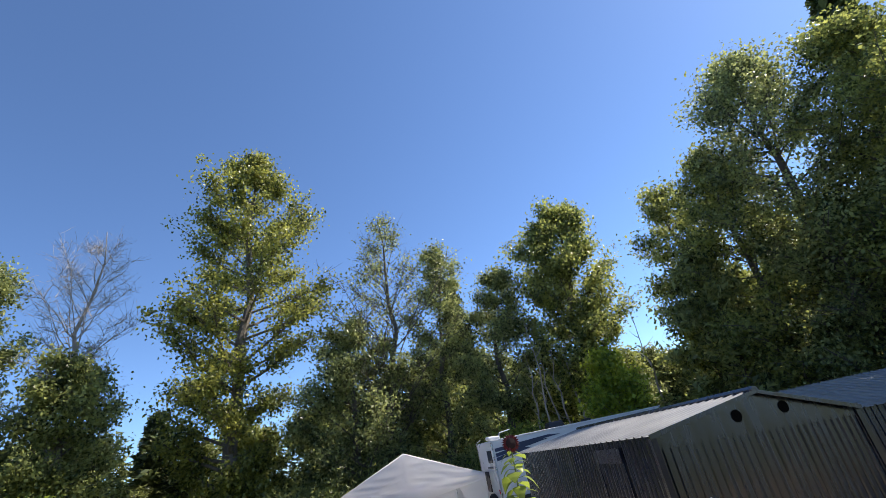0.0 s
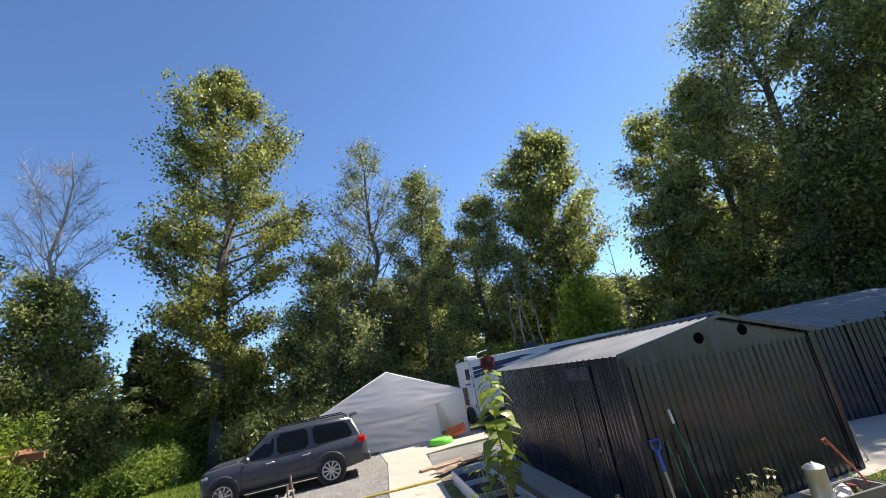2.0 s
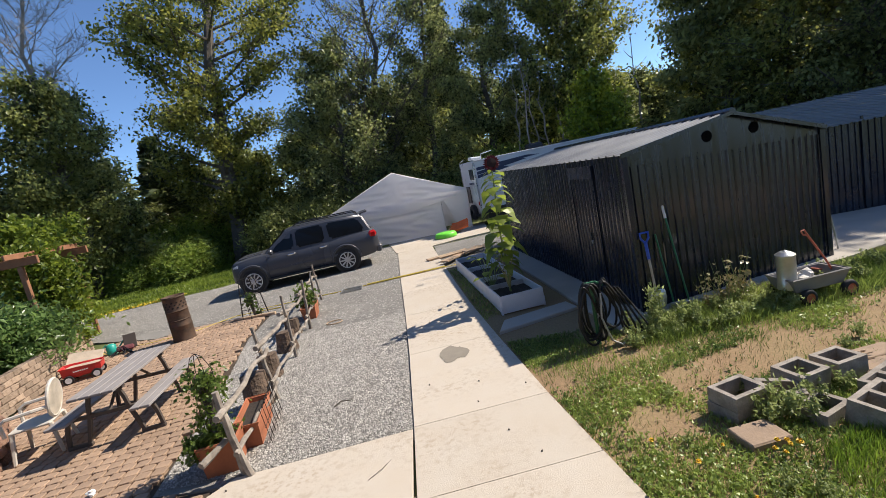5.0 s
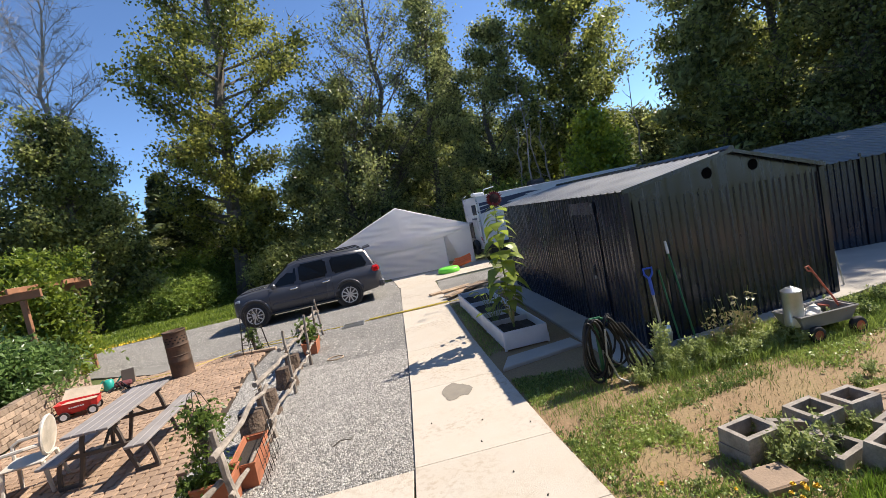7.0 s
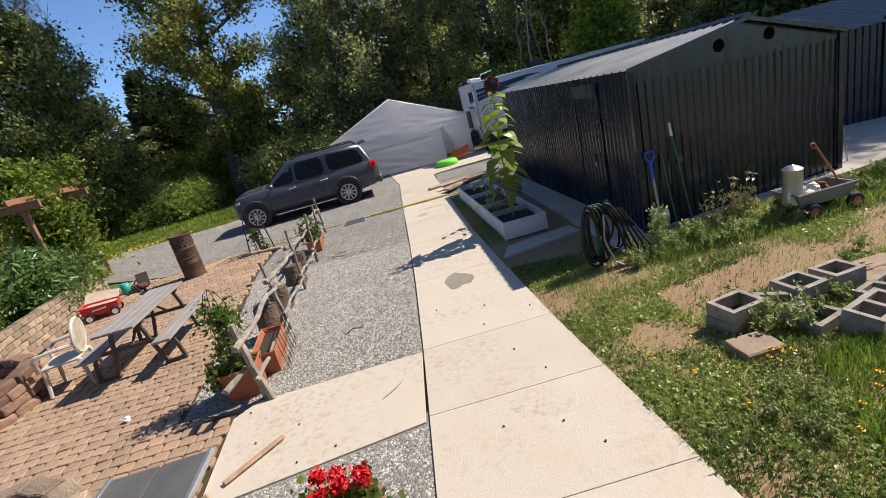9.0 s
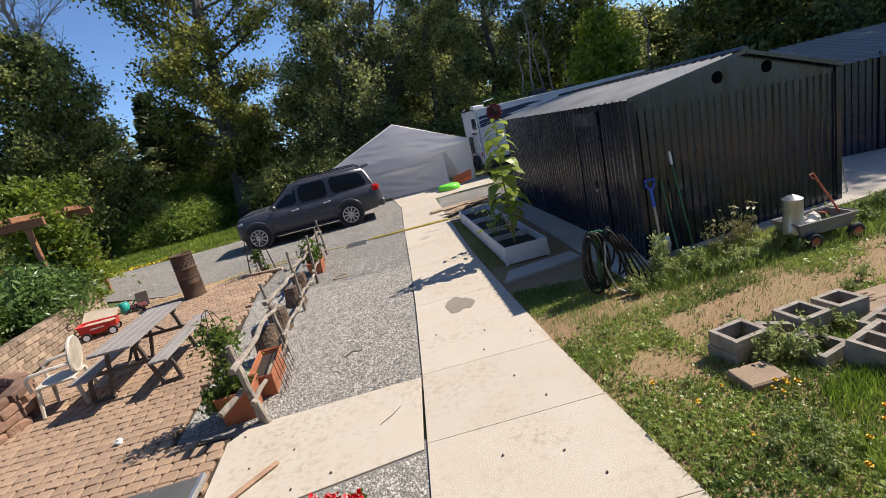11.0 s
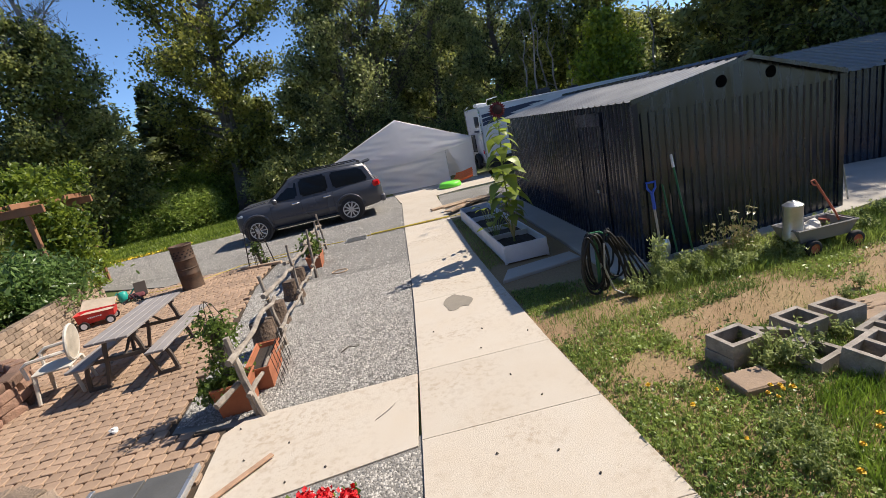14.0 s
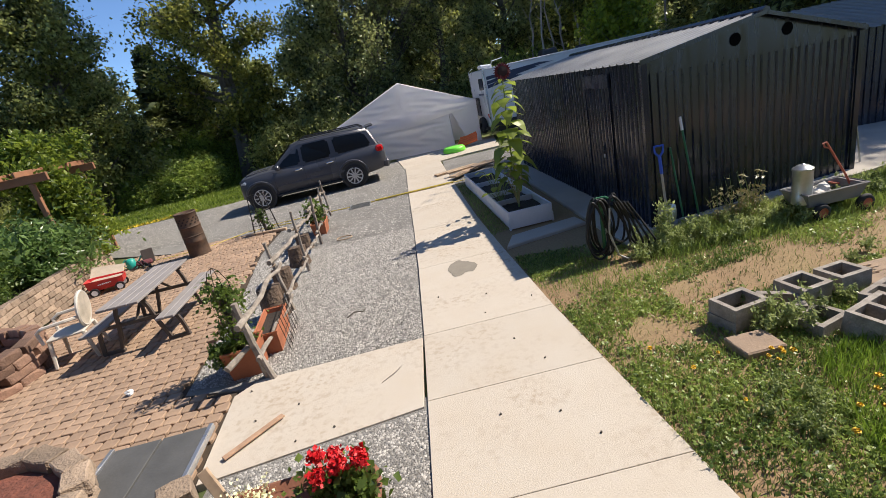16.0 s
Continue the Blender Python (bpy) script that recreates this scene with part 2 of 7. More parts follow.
def prism(bm, pts, z0, z1):
    lo = [bm.verts.new((x, y, z0)) for x, y in pts]
    hi = [bm.verts.new((x, y, z1)) for x, y in pts]
    bm.faces.new(hi)
    bm.faces.new(lo[::-1])
    for k in range(len(pts)):
        j = (k + 1) % len(pts)
        bm.faces.new((lo[k], lo[j], hi[j], hi[k]))
    return bm


def inside(pts, x, y):
    hit = False
    for (x0, y0), (x1, y1) in zip(pts, pts[1:] + pts[:1]):
        if (y0 > y) != (y1 > y) and x < (x1 - x0) * (y - y0) / (y1 - y0) + x0:
            hit = not hit
    return hit


def leaves(rng, centres, radii, count, size, flat=0.0, long=1.5, half=False):
    """Vertices and faces of folded leaves strewn round the centres; half: small three-cornered ones."""
    centres, radii = np.asarray(centres, float), np.asarray(radii, float)
    k = rng.integers(0, len(centres), count)
    off = rng.normal(size=(count, 3)) * 0.5
    off[:, 2] *= 0.8
    p = centres[k] + off * radii[k][:, None]
    d = rng.normal(size=(count, 3))
    d[:, 2] = d[:, 2] * (1 - flat) - 0.3
    d /= np.linalg.norm(d, axis=1)[:, None]
    w = np.cross(d, rng.normal(size=(count, 3)) * [1, 1, 1 + 0.0] + [0, 0, flat * 2])
    w /= np.linalg.norm(w, axis=1)[:, None] + 1e-9
    nn = np.cross(d, w)
    s = size * rng.uniform(0.6, 1.35, count)[:, None]
    a_, b_ = p - d * s * 0.5 * long, p + d * s * 0.5 * long
    l_, r_ = p - w * s * 0.5 + nn * s * 0.15, p + w * s * 0.5 + nn * s * 0.15
    verts = np.stack([a_, l_, b_, r_], 1).reshape(-1, 3)
    i = np.arange(count)[:, None] * 4
    if half:
        return verts.reshape(-1, 4, 3)[:, :3].reshape(-1, 3), np.arange(count * 3).reshape(-1, 3)
    faces = np.concatenate([i + [0, 1, 2], i + [0, 2, 3]], 1).reshape(-1, 3)
    return verts, faces


def np_mesh(name, verts, faces, material):
    me = bpy.data.meshes.new(name)
    me.vertices.add(len(verts))
    me.vertices.foreach_set("co", np.asarray(verts, np.float32).ravel())
    k = faces.shape[1]
    me.loops.add(faces.size)
    me.loops.foreach_set("vertex_index", faces.astype(np.int32).ravel())
    me.polygons.add(len(faces))
    me.polygons.foreach_set("loop_start", np.arange(0, faces.size, k, dtype=np.int32))
    me.update(calc_edges=True)
    me.materials.append(material)
    return new(name, me)


def curve_pts(p0, way, length, rng, n=5, bend=0.25, rise=0.15):
    pts, d, p = [Vector(p0)], Vector(way).normalized(), Vector(p0)
    for _ in range(n):
        d = (d + Vector(rng.normal(size=3)) * bend * 0.4 + Vector((0, 0, rise * 0.4))).normalized()
        p = p + d * length / n
        pts.append(p.copy())
    return pts


def tree(name, base, height, profile, seed, leaf, bark, label, n_branch=34, n_leaf=9000, size=0.28, r0=0.35, rise=0.55, lean=(0, 0), twigs=4, cluster=0.9, bare_twigs=0, group="trees at the edge of the wood"):
    """A trunk, limbs along it and a crown; profile: (share of the height, radius in metres) pairs."""
    rng = np.random.default_rng(seed)
    near = group.startswith("trees at")
    cluster, size, twigs, n_leaf = (cluster * 0.84, size * 0.60, twigs + 3, int(n_leaf * 2.4)) if near else (cluster, size, twigs, n_leaf)
    ob = thing(name, base, 0, label, "tree", group)
    bm, limbs = bmesh.new(), bmesh.new()
    n = 9
    trunk = []
    wob = rng.normal(size=(n + 1, 2)) * 0.012 * height
    wob[0] = 0
    for i in range(n + 1):
        h = i / n
        trunk.append(Vector((lean[0] * h + wob[i][0] * min(1, h * 2), lean[1] * h + wob[i][1] * min(1, h * 2), height * h * 0.98)))
    tube(bm, trunk, [r0 * (1 - 0.93 * i / n) + (0.12 * r0 if i == 0 else 0) for i in range(n + 1)], 8)
    hs, rs = [p[0] for p in profile], [p[1] for p in profile]
    centres, radii = [], []
    for i in range(n_branch):
        h = hs[0] + (hs[-1] - hs[0]) * ((i + rng.uniform(0, 1)) / n_branch)
        rad = float(np.interp(h, hs, rs)) * rng.uniform(0.65, 1.12) * (1.16 if near else 1.0)
        az = i * 2.4 + rng.uniform(-0.5, 0.5)
        start = h - min(0.12, rad * rise / height * 0.8)
        k = max(0.0, min(0.999, start)) * n
        p0 = trunk[int(k)].lerp(trunk[min(n, int(k) + 1)], k - int(k))
        pts = curve_pts(p0, (math.cos(az), math.sin(az), rise * rng.uniform(0.5, 1.3)), rad * 1.08, rng)
        rb = max(0.025, r0 * 0.30 * (1 - 0.75 * h))
        tube(limbs, pts, [rb * (1 - 0.8 * j / 5) for j in range(6)], 5, False)
        for j in range(twigs):
            f = rng.uniform(0.35, 1.0) * 5
            q = pts[int(min(4, f))].lerp(pts[min(5, int(f) + 1)], f - int(f))
            a2 = az + rng.uniform(-1.3, 1.3)
            tw = curve_pts(q, (math.cos(a2), math.sin(a2), rng.uniform(0.0, 1.0)), rad * rng.uniform(0.2, 0.42), rng, 3)
            tube(limbs, tw, [rb * 0.4, rb * 0.3, rb * 0.2, rb * 0.1], 4, False)
            for c in (tw[1], tw[3], q):
                centres.append(c)
                radii.append(cluster * rng.uniform(0.6, 1.2))
            for _ in range(bare_twigs):
                g = tw[int(rng.integers(0, 4))]
                t3 = curve_pts(g, (*rng.normal(size=2), rng.uniform(0.2, 1.2)), rng.uniform(0.5, 1.3), rng, 3)
                tube(limbs, t3, [rb * 0.32, rb * 0.26, rb * 0.2, rb * 0.1], 3, False)
        centres.append(pts[-1])
        radii.append(cluster)
    part("trunk", bm, bark, ob)
    part("branchwork", limbs, bark, ob)["kind"] = "stuff"
    if n_leaf:
        v, f = leaves(rng, centres, radii, n_leaf, size, half=not near)
        crown = np_mesh("crown", v, f, leaf)
        crown.parent = ob
    return ob


def fir(name, base, height, radius, seed, label, n_leaf=7000, size=0.3):
    rng = np.random.default_rng(seed)
    ob = thing(name, base, 0, label, "tree", "conifers")
    bm = tb([(0, 0, 0), (0, 0, height)], [0.3, 0.03], 7)
    centres, radii = [], []
    n = int(height * 5)
    for i in range(n):
        h = 0.12 + 0.88 * i / n
        rad = radius * (1 - h) * rng.uniform(0.7, 1.15) + 0.15
        az = i * 2.4 + rng.uniform(-0.4, 0.4)
        pts = curve_pts((0, 0, height * h), (math.cos(az), math.sin(az), -0.15), rad, rng, 4, 0.1, 0.05)
        tube(bm, pts, [0.05, 0.04, 0.03, 0.02, 0.01], 4, False)
        for p in pts[1:]:
            centres.append(p)
            radii.append(0.25 + 0.12 * rad)
    part("trunk", bm, M_bark, ob)
    v, f = leaves(rng, centres, radii, n_leaf, size, flat=0.6, long=2.2)
    np_mesh("crown", v, f, L_fir).parent = ob
    return ob


def shrub(name, base, sx, sy, sz, seed, leaf, label, n_leaf=5000, size=0.16, lumps=14, category="shrub", group="", long=1.5, half=False):
    """Stems from one foot and lumps of leaves of uneven size."""
    rng = np.random.default_rng(seed)
    ob = thing(name, base, 0, label, category, group)
    bm, centres, radii = bmesh.new(), [], []
    for i in range(lumps):
        az, r, h = rng.uniform(0, 6.28), rng.uniform(0, 1) ** 0.5, rng.uniform(0.12, 0.95)
        w = math.sqrt(max(0.08, 1 - (h - 0.35) ** 2 / 0.5))
        c = Vector((math.cos(az) * r * sx * w, math.sin(az) * r * sy * w, h * sz))
        tube(bm, [(c.x * 0.1, c.y * 0.1, -0.02), (c.x * 0.5, c.y * 0.5, c.z * 0.6), c], [0.02 + 0.008 * sz, 0.015 + 0.004 * sz, 0.006], 5, False)
        centres.append(c)
        radii.append((sx + sy + sz) / 3 * rng.uniform(0.3, 0.65))
    part("stem", bm, M_bark, ob)
    v, f = leaves(rng, centres, radii, n_leaf, size, long=long, half=half)
    v[:, 2] = np.maximum(v[:, 2], 0.01)
    np_mesh("foliage", v, f, leaf).parent = ob
    return ob

# ---- the large structure: ground, gravel, concrete ----
GRAVEL = [(-0.49, 4.3), (-2.2, 4.2), (-3.15, 4.35), (-3.3, 5.5), (-3.6, 7.5), (-4.0, 9.5), (-4.1, 11.7), (-6.2, 11.9), (-7.0, 11.5), (-10.0, 13.0), (-18.0, 16.4), (-40.0, 22.0), (-40.0, 27.5), (-13.5, 17.2), (-8.0, 18.2), (-6.0, 19.6), (-1.0, 19.8), (-0.95, 16.0), (-0.80, 12.4), (-0.62, 8.5)]
NEAR_GRAVEL = [(-0.47, 3.45), (-2.25, 3.2), (-2.3, -1.4), (-0.40, -1.4)]


def sheet(name, pts, z, material, label="", thick=0.05):
    ob = part(name, prism(bmesh.new(), pts, z - thick, z), material)
    return tagged(ob, label, "", "", "structure")


N, R = 90, 700.0
gx = [math.copysign(abs(i / (N / 2)) ** 3.2, i) * R for i in range(-N // 2, N // 2 + 1)]
verts = [(x, y + 8, -0.045 + (0.02 * noise.noise((x * 0.7, y * 0.7, 0)) if math.hypot(x, y) > 1 else 0) + max(0, math.hypot(x, y) - 30) * 0.012) for y in gx for x in gx]
W = N + 1
faces = [(j * W + i, j * W + i + 1, (j + 1) * W + i + 1, (j + 1) * W + i) for j in range(N) for i in range(N)]
tagged(mesh_ob("ground", verts, faces, M_lawn, True), "rough grass and soil under and round everything", "", "", "structure")
YARD = [(1.62, -1.4), (0.95, 4.6), (0.80, 6.3), (0.62, 8.3), (0.45, 12.2), (2.6, 12.6), (2.7, 6.2), (6.3, 6.75), (14.0, 8.2), (14.0, -1.4)]
sheet("yard_soil", YARD, -0.006, M_soil, "dry brown earth between thin tufts of grass")
sheet("gravel_drive", GRAVEL, -0.004, M_gravel, "pale grey crushed gravel of the drive and yard")
sheet("gravel_strip", NEAR_GRAVEL, 0.003, M_gravel, "grey gravel beside the concrete path")

sheet("gravel_patch", [(0.34, 12.42), (2.6, 12.42), (2.9, 17.3), (0.36, 16.95)], -0.003, M_gravel, "grey gravel patch between path and trailer")
# concrete path, slab by slab
path = thing("concrete_path", (0, 0, 0), 0, "pale broom-finished concrete garden path cast in slabs", "path", "", "structure")
JOINTS = [-1.3, -0.1, 1.05, 2.2, 3.36, 4.50, 6.55, 8.6, 10.5, 12.38, 14.6, 17.0]


def left_edge(y):
    return float(np.interp(y, [-1.4, 4.4, 6.7, 8.9, 12.4, 18], [-0.42, -0.50, -0.56, -0.65, -0.82, -1.06]))


def right_edge(y):
    return float(np.interp(y, [-1.4, 2.75, 3.5, 4.54, 5.2, 6.35, 8.26, 11.8, 18], [1.68, 1.17, 1.08, 0.96, 0.90, 0.80, 0.64, 0.47, 0.25]))


for y0, y1 in zip(JOINTS, JOINTS[1:]):
    g, s = 0.0025, 0.09
    bm = prism(bmesh.new(), [(left_edge(y0), y0 + g), (right_edge(y0), y0 + g + s), (right_edge(y1), y1 - g + s), (left_edge(y1), y1 - g)], -0.10, 0.022)
    bmesh.ops.bevel(bm, geom=[e_ for e_ in bm.edges if all(v.co.z > 0 for v in e_.verts)], offset=0.003, segments=1, affect="EDGES")
    part("slab", bm, M_concrete, path)
for pts in ([(-0.52, 3.30), (-0.52, 4.47), (-2.30, 4.32), (-2.50, 4.10), (-2.36, 2.93)],):
    bm = prism(bmesh.new(), pts, -0.10, 0.020)
    bmesh.ops.bevel(bm, geom=[e_ for e_ in bm.edges if all(v.co.z > 0 for v in e_.verts)], offset=0.003, segments=1, affect="EDGES")
    part("slab", bm, M_concrete, path)
bm = prism(bmesh.new(), [(-1.06, 17.03), (0.30, 17.05), (1.2, 17.4), (2.6, 17.6), (2.9, 21.0), (-1.6, 21.0)], -0.10, 0.021)
part("slab", bm, M_concrete, path)

# grey slabs round the near shed
pad = thing("shed_slab", (0, 0, 0), 0, "grey concrete slab round the dark metal shed", "slab", "", "structure")
for pts, z in (([(2.30, 5.70), (2.78, 5.72), (2.72, 13.2), (1.98, 13.2)], 0.05), ([(0.83, 6.62), (1.00, 7.10), (2.12, 7.36), (2.18, 6.98)], 0.045), ([(2.79, 5.94), (2.79, 6.6), (6.2, 7.1), (8.6, 7.5), (8.4, 7.02), (6.3, 6.50)], 0.05)):
    bm = prism(bmesh.new(), pts, -0.1, z)
    bmesh.ops.bevel(bm, geom=[e_ for e_ in bm.edges if all(v.co.z > 0 for v in e_.verts)], offset=0.012, segments=1, affect="EDGES")
    part("slab", bm, M_slab_grey, pad)
bm = prism(bmesh.new(), [(6.32, 7.1), (8.6, 7.52), (16, 8.6), (16, 12.5), (6.0, 12.5)], -0.1, 0.04)
part("slab", bm, M_slab_grey, pad)


# unseen wall added behind the camera: closes the place, darkens the shed's reflections
o = part("wall_house", bx((-1.0, -1.6, 4.4), (16.0, 0.25, 8.9)), mat("house_siding", (0.17, 0.18, 0.205), 0.8, var=0.1))
tagged(o, "unseen plain grey wall added to darken reflections", "", "", "structure")


# ---- sheds of ribbed sheet steel ----
def ribbed(name, p0, p1, z0, z1a, z1b, parent, material, pitch=0.125, depth=0.02, out=1):
    """A sheet with upright ribs from p0 to p1; its top runs from z1a to z1b."""
    a_, b_ = Vector((*p0, 0)), Vector((*p1, 0))
    d = b_ - a_
    L = d.length
    d.normalize()
    nrm = Vector((d.y, -d.x, 0)) * out
    n = max(1, round(L / pitch))
    bm, cols = bmesh.new(), []
    for i in range(n):
        for f, o in ((0.0, 0), (0.62, 0), (0.72, 1), (0.90, 1)):
            cols.append(((i + f) / n, o))
    cols.append((1.0, 0))
    vs = []
    for f, o in cols:
        p = a_ + d * (L * f) + nrm * depth * o
        zt = z1a + (z1b - z1a) * f
        vs.append((bm.verts.new((p.x, p.y, z0)), bm.verts.new((p.x, p.y, zt))))
    for u, w in zip(vs, vs[1:]):
        bm.faces.new((u[0], w[0], w[1], u[1]))
    return part(name, bm, material, parent)


def wall_run(p0, p1, z0, top, parent, panels, out=1):
    """top: height as a function of the share along the wall."""
    p0, p1 = Vector(p0), Vector(p1)
    for i in range(panels):
        f0, f1 = i / panels, (i + 1) / panels
        ribbed("wall_panel", p0.lerp(p1, f0), p0.lerp(p1, f1), z0, top(f0), top(f1), parent, M_steel_dark, out=out)


def roof_sheet(parent, p_eave0, p_eave1, p_ridge1, p_ridge0, pitch=0.22):
    """Ribs run from the ridge down to the eave."""
    e0, e1, r1, r0 = (Vector(p) for p in (p_eave0, p_eave1, p_ridge1, p_ridge0))
    up = (e1 - e0).cross(r0 - e0).normalized()
    if up.z < 0:
        up = -up
    n = round((e1 - e0).length / pitch)
    bm, vs = bmesh.new(), []
    for i in range(n + 1):
        for f, o in ((0, 0), (0.72, 0), (0.78, 0.022), (0.94, 0.022)):
            k = min(1, (i + f) / n)
            vs.append((bm.verts.new(e0.lerp(e1, k) + up * o), bm.verts.new(r0.lerp(r1, k) + up * o)))
            if k == 1:
                break
    for u, w in zip(vs, vs[1:]):
        bm.faces.new((u[0], w[0], w[1], u[1]))
    part("roof_sheet", bm, M_steel_roof, parent)


S0, S1, S2 = Vector((2.86, 6.15)), Vector((6.20, 6.75)), Vector((2.50, 12.9))
S3 = S1 + (S2 - S0)
EAVE_L, EAVE_R, RIDGE = 2.27, 2.05, 2.50
shed = thing("metal_shed", (0, 0, 0), 0, "charcoal ribbed sheet-steel garden shed with a low gable roof", "shed")
SB = 0.05
wall_run(S0, S1, SB, lambda f: 2.15 - 0.16 * f, shed, 4)
wall_run(S2, S0, SB, lambda f: EAVE_L, shed, 8)
wall_run(S1, S3, SB, lambda f: EAVE_R, shed, 8)
wall_run(S3, S2, SB, lambda f: 2.1, shed, 4)
mid0, mid2 = S0.lerp(S1, 0.52), S2.lerp(S3, 0.52)


def gable(a_, b_, m_, za, zb, zm, back):
    bm = bmesh.new()
    o = Vector((0, back))
    for q in (o, o * 3):
        vs = [bm.verts.new((*(p + q), z)) for p, z in ((a_, 2.10), (b_, 1.95), (b_, zb), (m_, zm), (a_, za))]
        bm.faces.new(vs)
    return bm


part("gable", gable(S0, S1, mid0, EAVE_L, EAVE_R, RIDGE, 0.0 - 0.005), M_steel_dark, shed)
part("gable", gable(S2, S3, mid2, EAVE_L, EAVE_R, RIDGE, 0.0), M_steel_dark, shed)
ov = (S0 - S2).normalized() * 0.10
e_l0, e_l1, e_r0, e_r1 = S0 + ov - Vector((0.08, 0.014)), S2 - Vector((0.08, 0.014)), S1 + ov + Vector((0.03, 0.005)), S3 + Vector((0.03, 0.005))
m0, m2 = mid0 + ov, mid2
roof_sheet(shed, (*e_l0, EAVE_L + 0.0), (*e_l1, EAVE_L), (*m2, RIDGE + 0.03), (*m0, RIDGE + 0.03))
roof_sheet(shed, (*e_r0, EAVE_R + 0.0), (*e_r1, EAVE_R), (*m2, RIDGE + 0.031), (*m0, RIDGE + 0.031))
part("ridge_cap", tb([(*m0, RIDGE + 0.045), (*m2, RIDGE + 0.045)], 0.055, 6), M_steel_dark, shed)
for p, z, q in ((e_l0, EAVE_L, m0), (e_r0, EAVE_R, m0)):
    bm = bmesh.new()
    vs = [bm.verts.new((*u, h)) for u, h in ((p, z + 0.02), (q, RIDGE + 0.05), (q, RIDGE + 0.0), (p, z - 0.04))]
    bm.faces.new(vs)
    r = bmesh.ops.extrude_face_region(bm, geom=bm.faces[:])
    bmesh.ops.translate(bm, vec=(-ov.x * 0.2, -ov.y * 0.2, 0), verts=[v for v in r["geom"] if isinstance(v, bmesh.types.BMVert)])
    part("barge_board", bm, M_steel_dark, shed)
for f in (0.40, 0.64):
    c = S0.lerp(S1, f)
    bm = bmesh.new()
    bmesh.ops.create_cone(bm, cap_ends=True, segments=20, radius1=0.08, radius2=0.08, depth=0.03)
    bmesh.ops.transform(bm, matrix=pose(c.x, c.y - 0.012, 2.30 - 0.06 * f, 90, 0, 10), verts=bm.verts)
    part("vent", bm, mat("vent_black", (0.003, 0.003, 0.003), 0.9, var=0.1, spec=0.05), shed, "round black gable vent")

# far shed at the right
far_shed = thing("metal_shed", (0, 0, 0), 0, "second charcoal steel shed with a grey ribbed roof", "shed")
T0, T1 = Vector((8.2, 9.15)), Vector((12.6, 8.55))
dd = Vector((0.14, 1.0)).normalized() * 6.0
wall_run(T0, T1, 0.04, lambda f: 1.86, far_shed, 5)
wall_run(T0 + dd, T0, 0.04, lambda f: 1.86, far_shed, 6)
wall_run(T1, T1 + dd, 0.04, lambda f: 1.86, far_shed, 6)
q0, q1 = T0.lerp(T1, 0), T0.lerp(T1, 1)
fo = Vector((-0.014, -0.1))
h0, h1 = q0 + dd * 0.5, q1 + dd * 0.5
roof_sheet(far_shed, (*(q0 + fo - Vector((0.12, 0))), 1.85), (*(q1 + fo), 1.85), (*h1, 2.42), (*(h0 - Vector((0.12, 0))), 2.42))
roof_sheet(far_shed, (*(q0 + dd), 1.85), (*(q1 + dd), 1.85), (*h1, 2.421), (*h0, 2.421))
bm = bmesh.new()
bm.faces.new([bm.verts.new(p) for p in ((*q0, 1.8), (*(q0 + dd), 1.8), (*h0, 2.40))])
part("gable", bm, M_steel_dark, far_shed)

# ---- the wood ----
def at30(x, y, d):
    k = d / math.hypot(x, y)
    return (x * k, y * k, -0.05)


WOOD = "trees at the edge of the wood"
rs0 = np.random.default_rng(77)
tree("cottonwood_tree", at30(-10.7, 28.0, 30), 25.4, [(0.10, 2.3), (0.25, 3.0), (0.42, 4.0), (0.58, 4.6), (0.72, 4.3), (0.86, 2.7), (1.0, 0.5)], 11, L_cotton, M_bark, "tall ivy-grown cottonwood with a yellowing open crown", 64, 24650, 0.222, 0.5, 0.45, (2.0, 0.6), 5, 0.95)
tree("bare_tree", at30(-17.6, 24.5, 30), 18.8, [(0.40, 2.4), (0.55, 3.9), (0.75, 3.9), (0.9, 2.4), (1.0, 0.8)], 12, L_dark, M_bark_pale, "dead grey tree, leafless, with fine bare twigs", 36, 0, 0.2, 0.24, 1.7, (1.3, 0.6), 5, 0.8, 5)
tree("alder_tree", at30(-17.4, 25.3, 29), 10.8, [(0.05, 2.6), (0.4, 2.6), (0.75, 2.0), (1.0, 0.6)], 13, L_ivy, M_bark, "bushy green alder below the dead tree", 34, 13775, 0.192, 0.3)
tree("half_bare_tree", at30(-2.2, 29.9, 30), 19.8, [(0.28, 3.2), (0.5, 5.0), (0.68, 4.4), (0.85, 2.6), (1.0, 0.6)], 14, L_dark, M_bark, "half-bare tree with thin leaves on dark limbs", 48, 3300, 0.178, 0.30, 1.1, (2.2, 0.4), 4, 0.8, 4)
tree("alder_tree", at30(-3.6, 29.5, 29), 11.5, [(0.05, 3.6), (0.4, 3.8), (0.7, 3.0), (1.0, 0.8)], 15, L_dark, M_bark, "dense dark green alder", 40, 15950, 0.192, 0.3)
tree("aspen_tree", at30(1.3, 30, 31), 16.8, [(0.15, 2.6), (0.5, 2.3), (0.8, 1.7), (1.0, 0.4)], 16, L_dark, M_bark, "slender grey-green aspen beside half-bare tree", 40, 10875, 0.178, 0.25, 0.6, (2.0, 0))
tree("alder_tree", at30(5.3, 29.4, 30), 13.6, [(0.05, 2.8), (0.45, 2.8), (0.8, 1.9), (1.0, 0.5)], 17, L_dark, M_bark, "dense dark green alder", 40, 14500, 0.185, 0.28, 0.5, (1.3, 0))
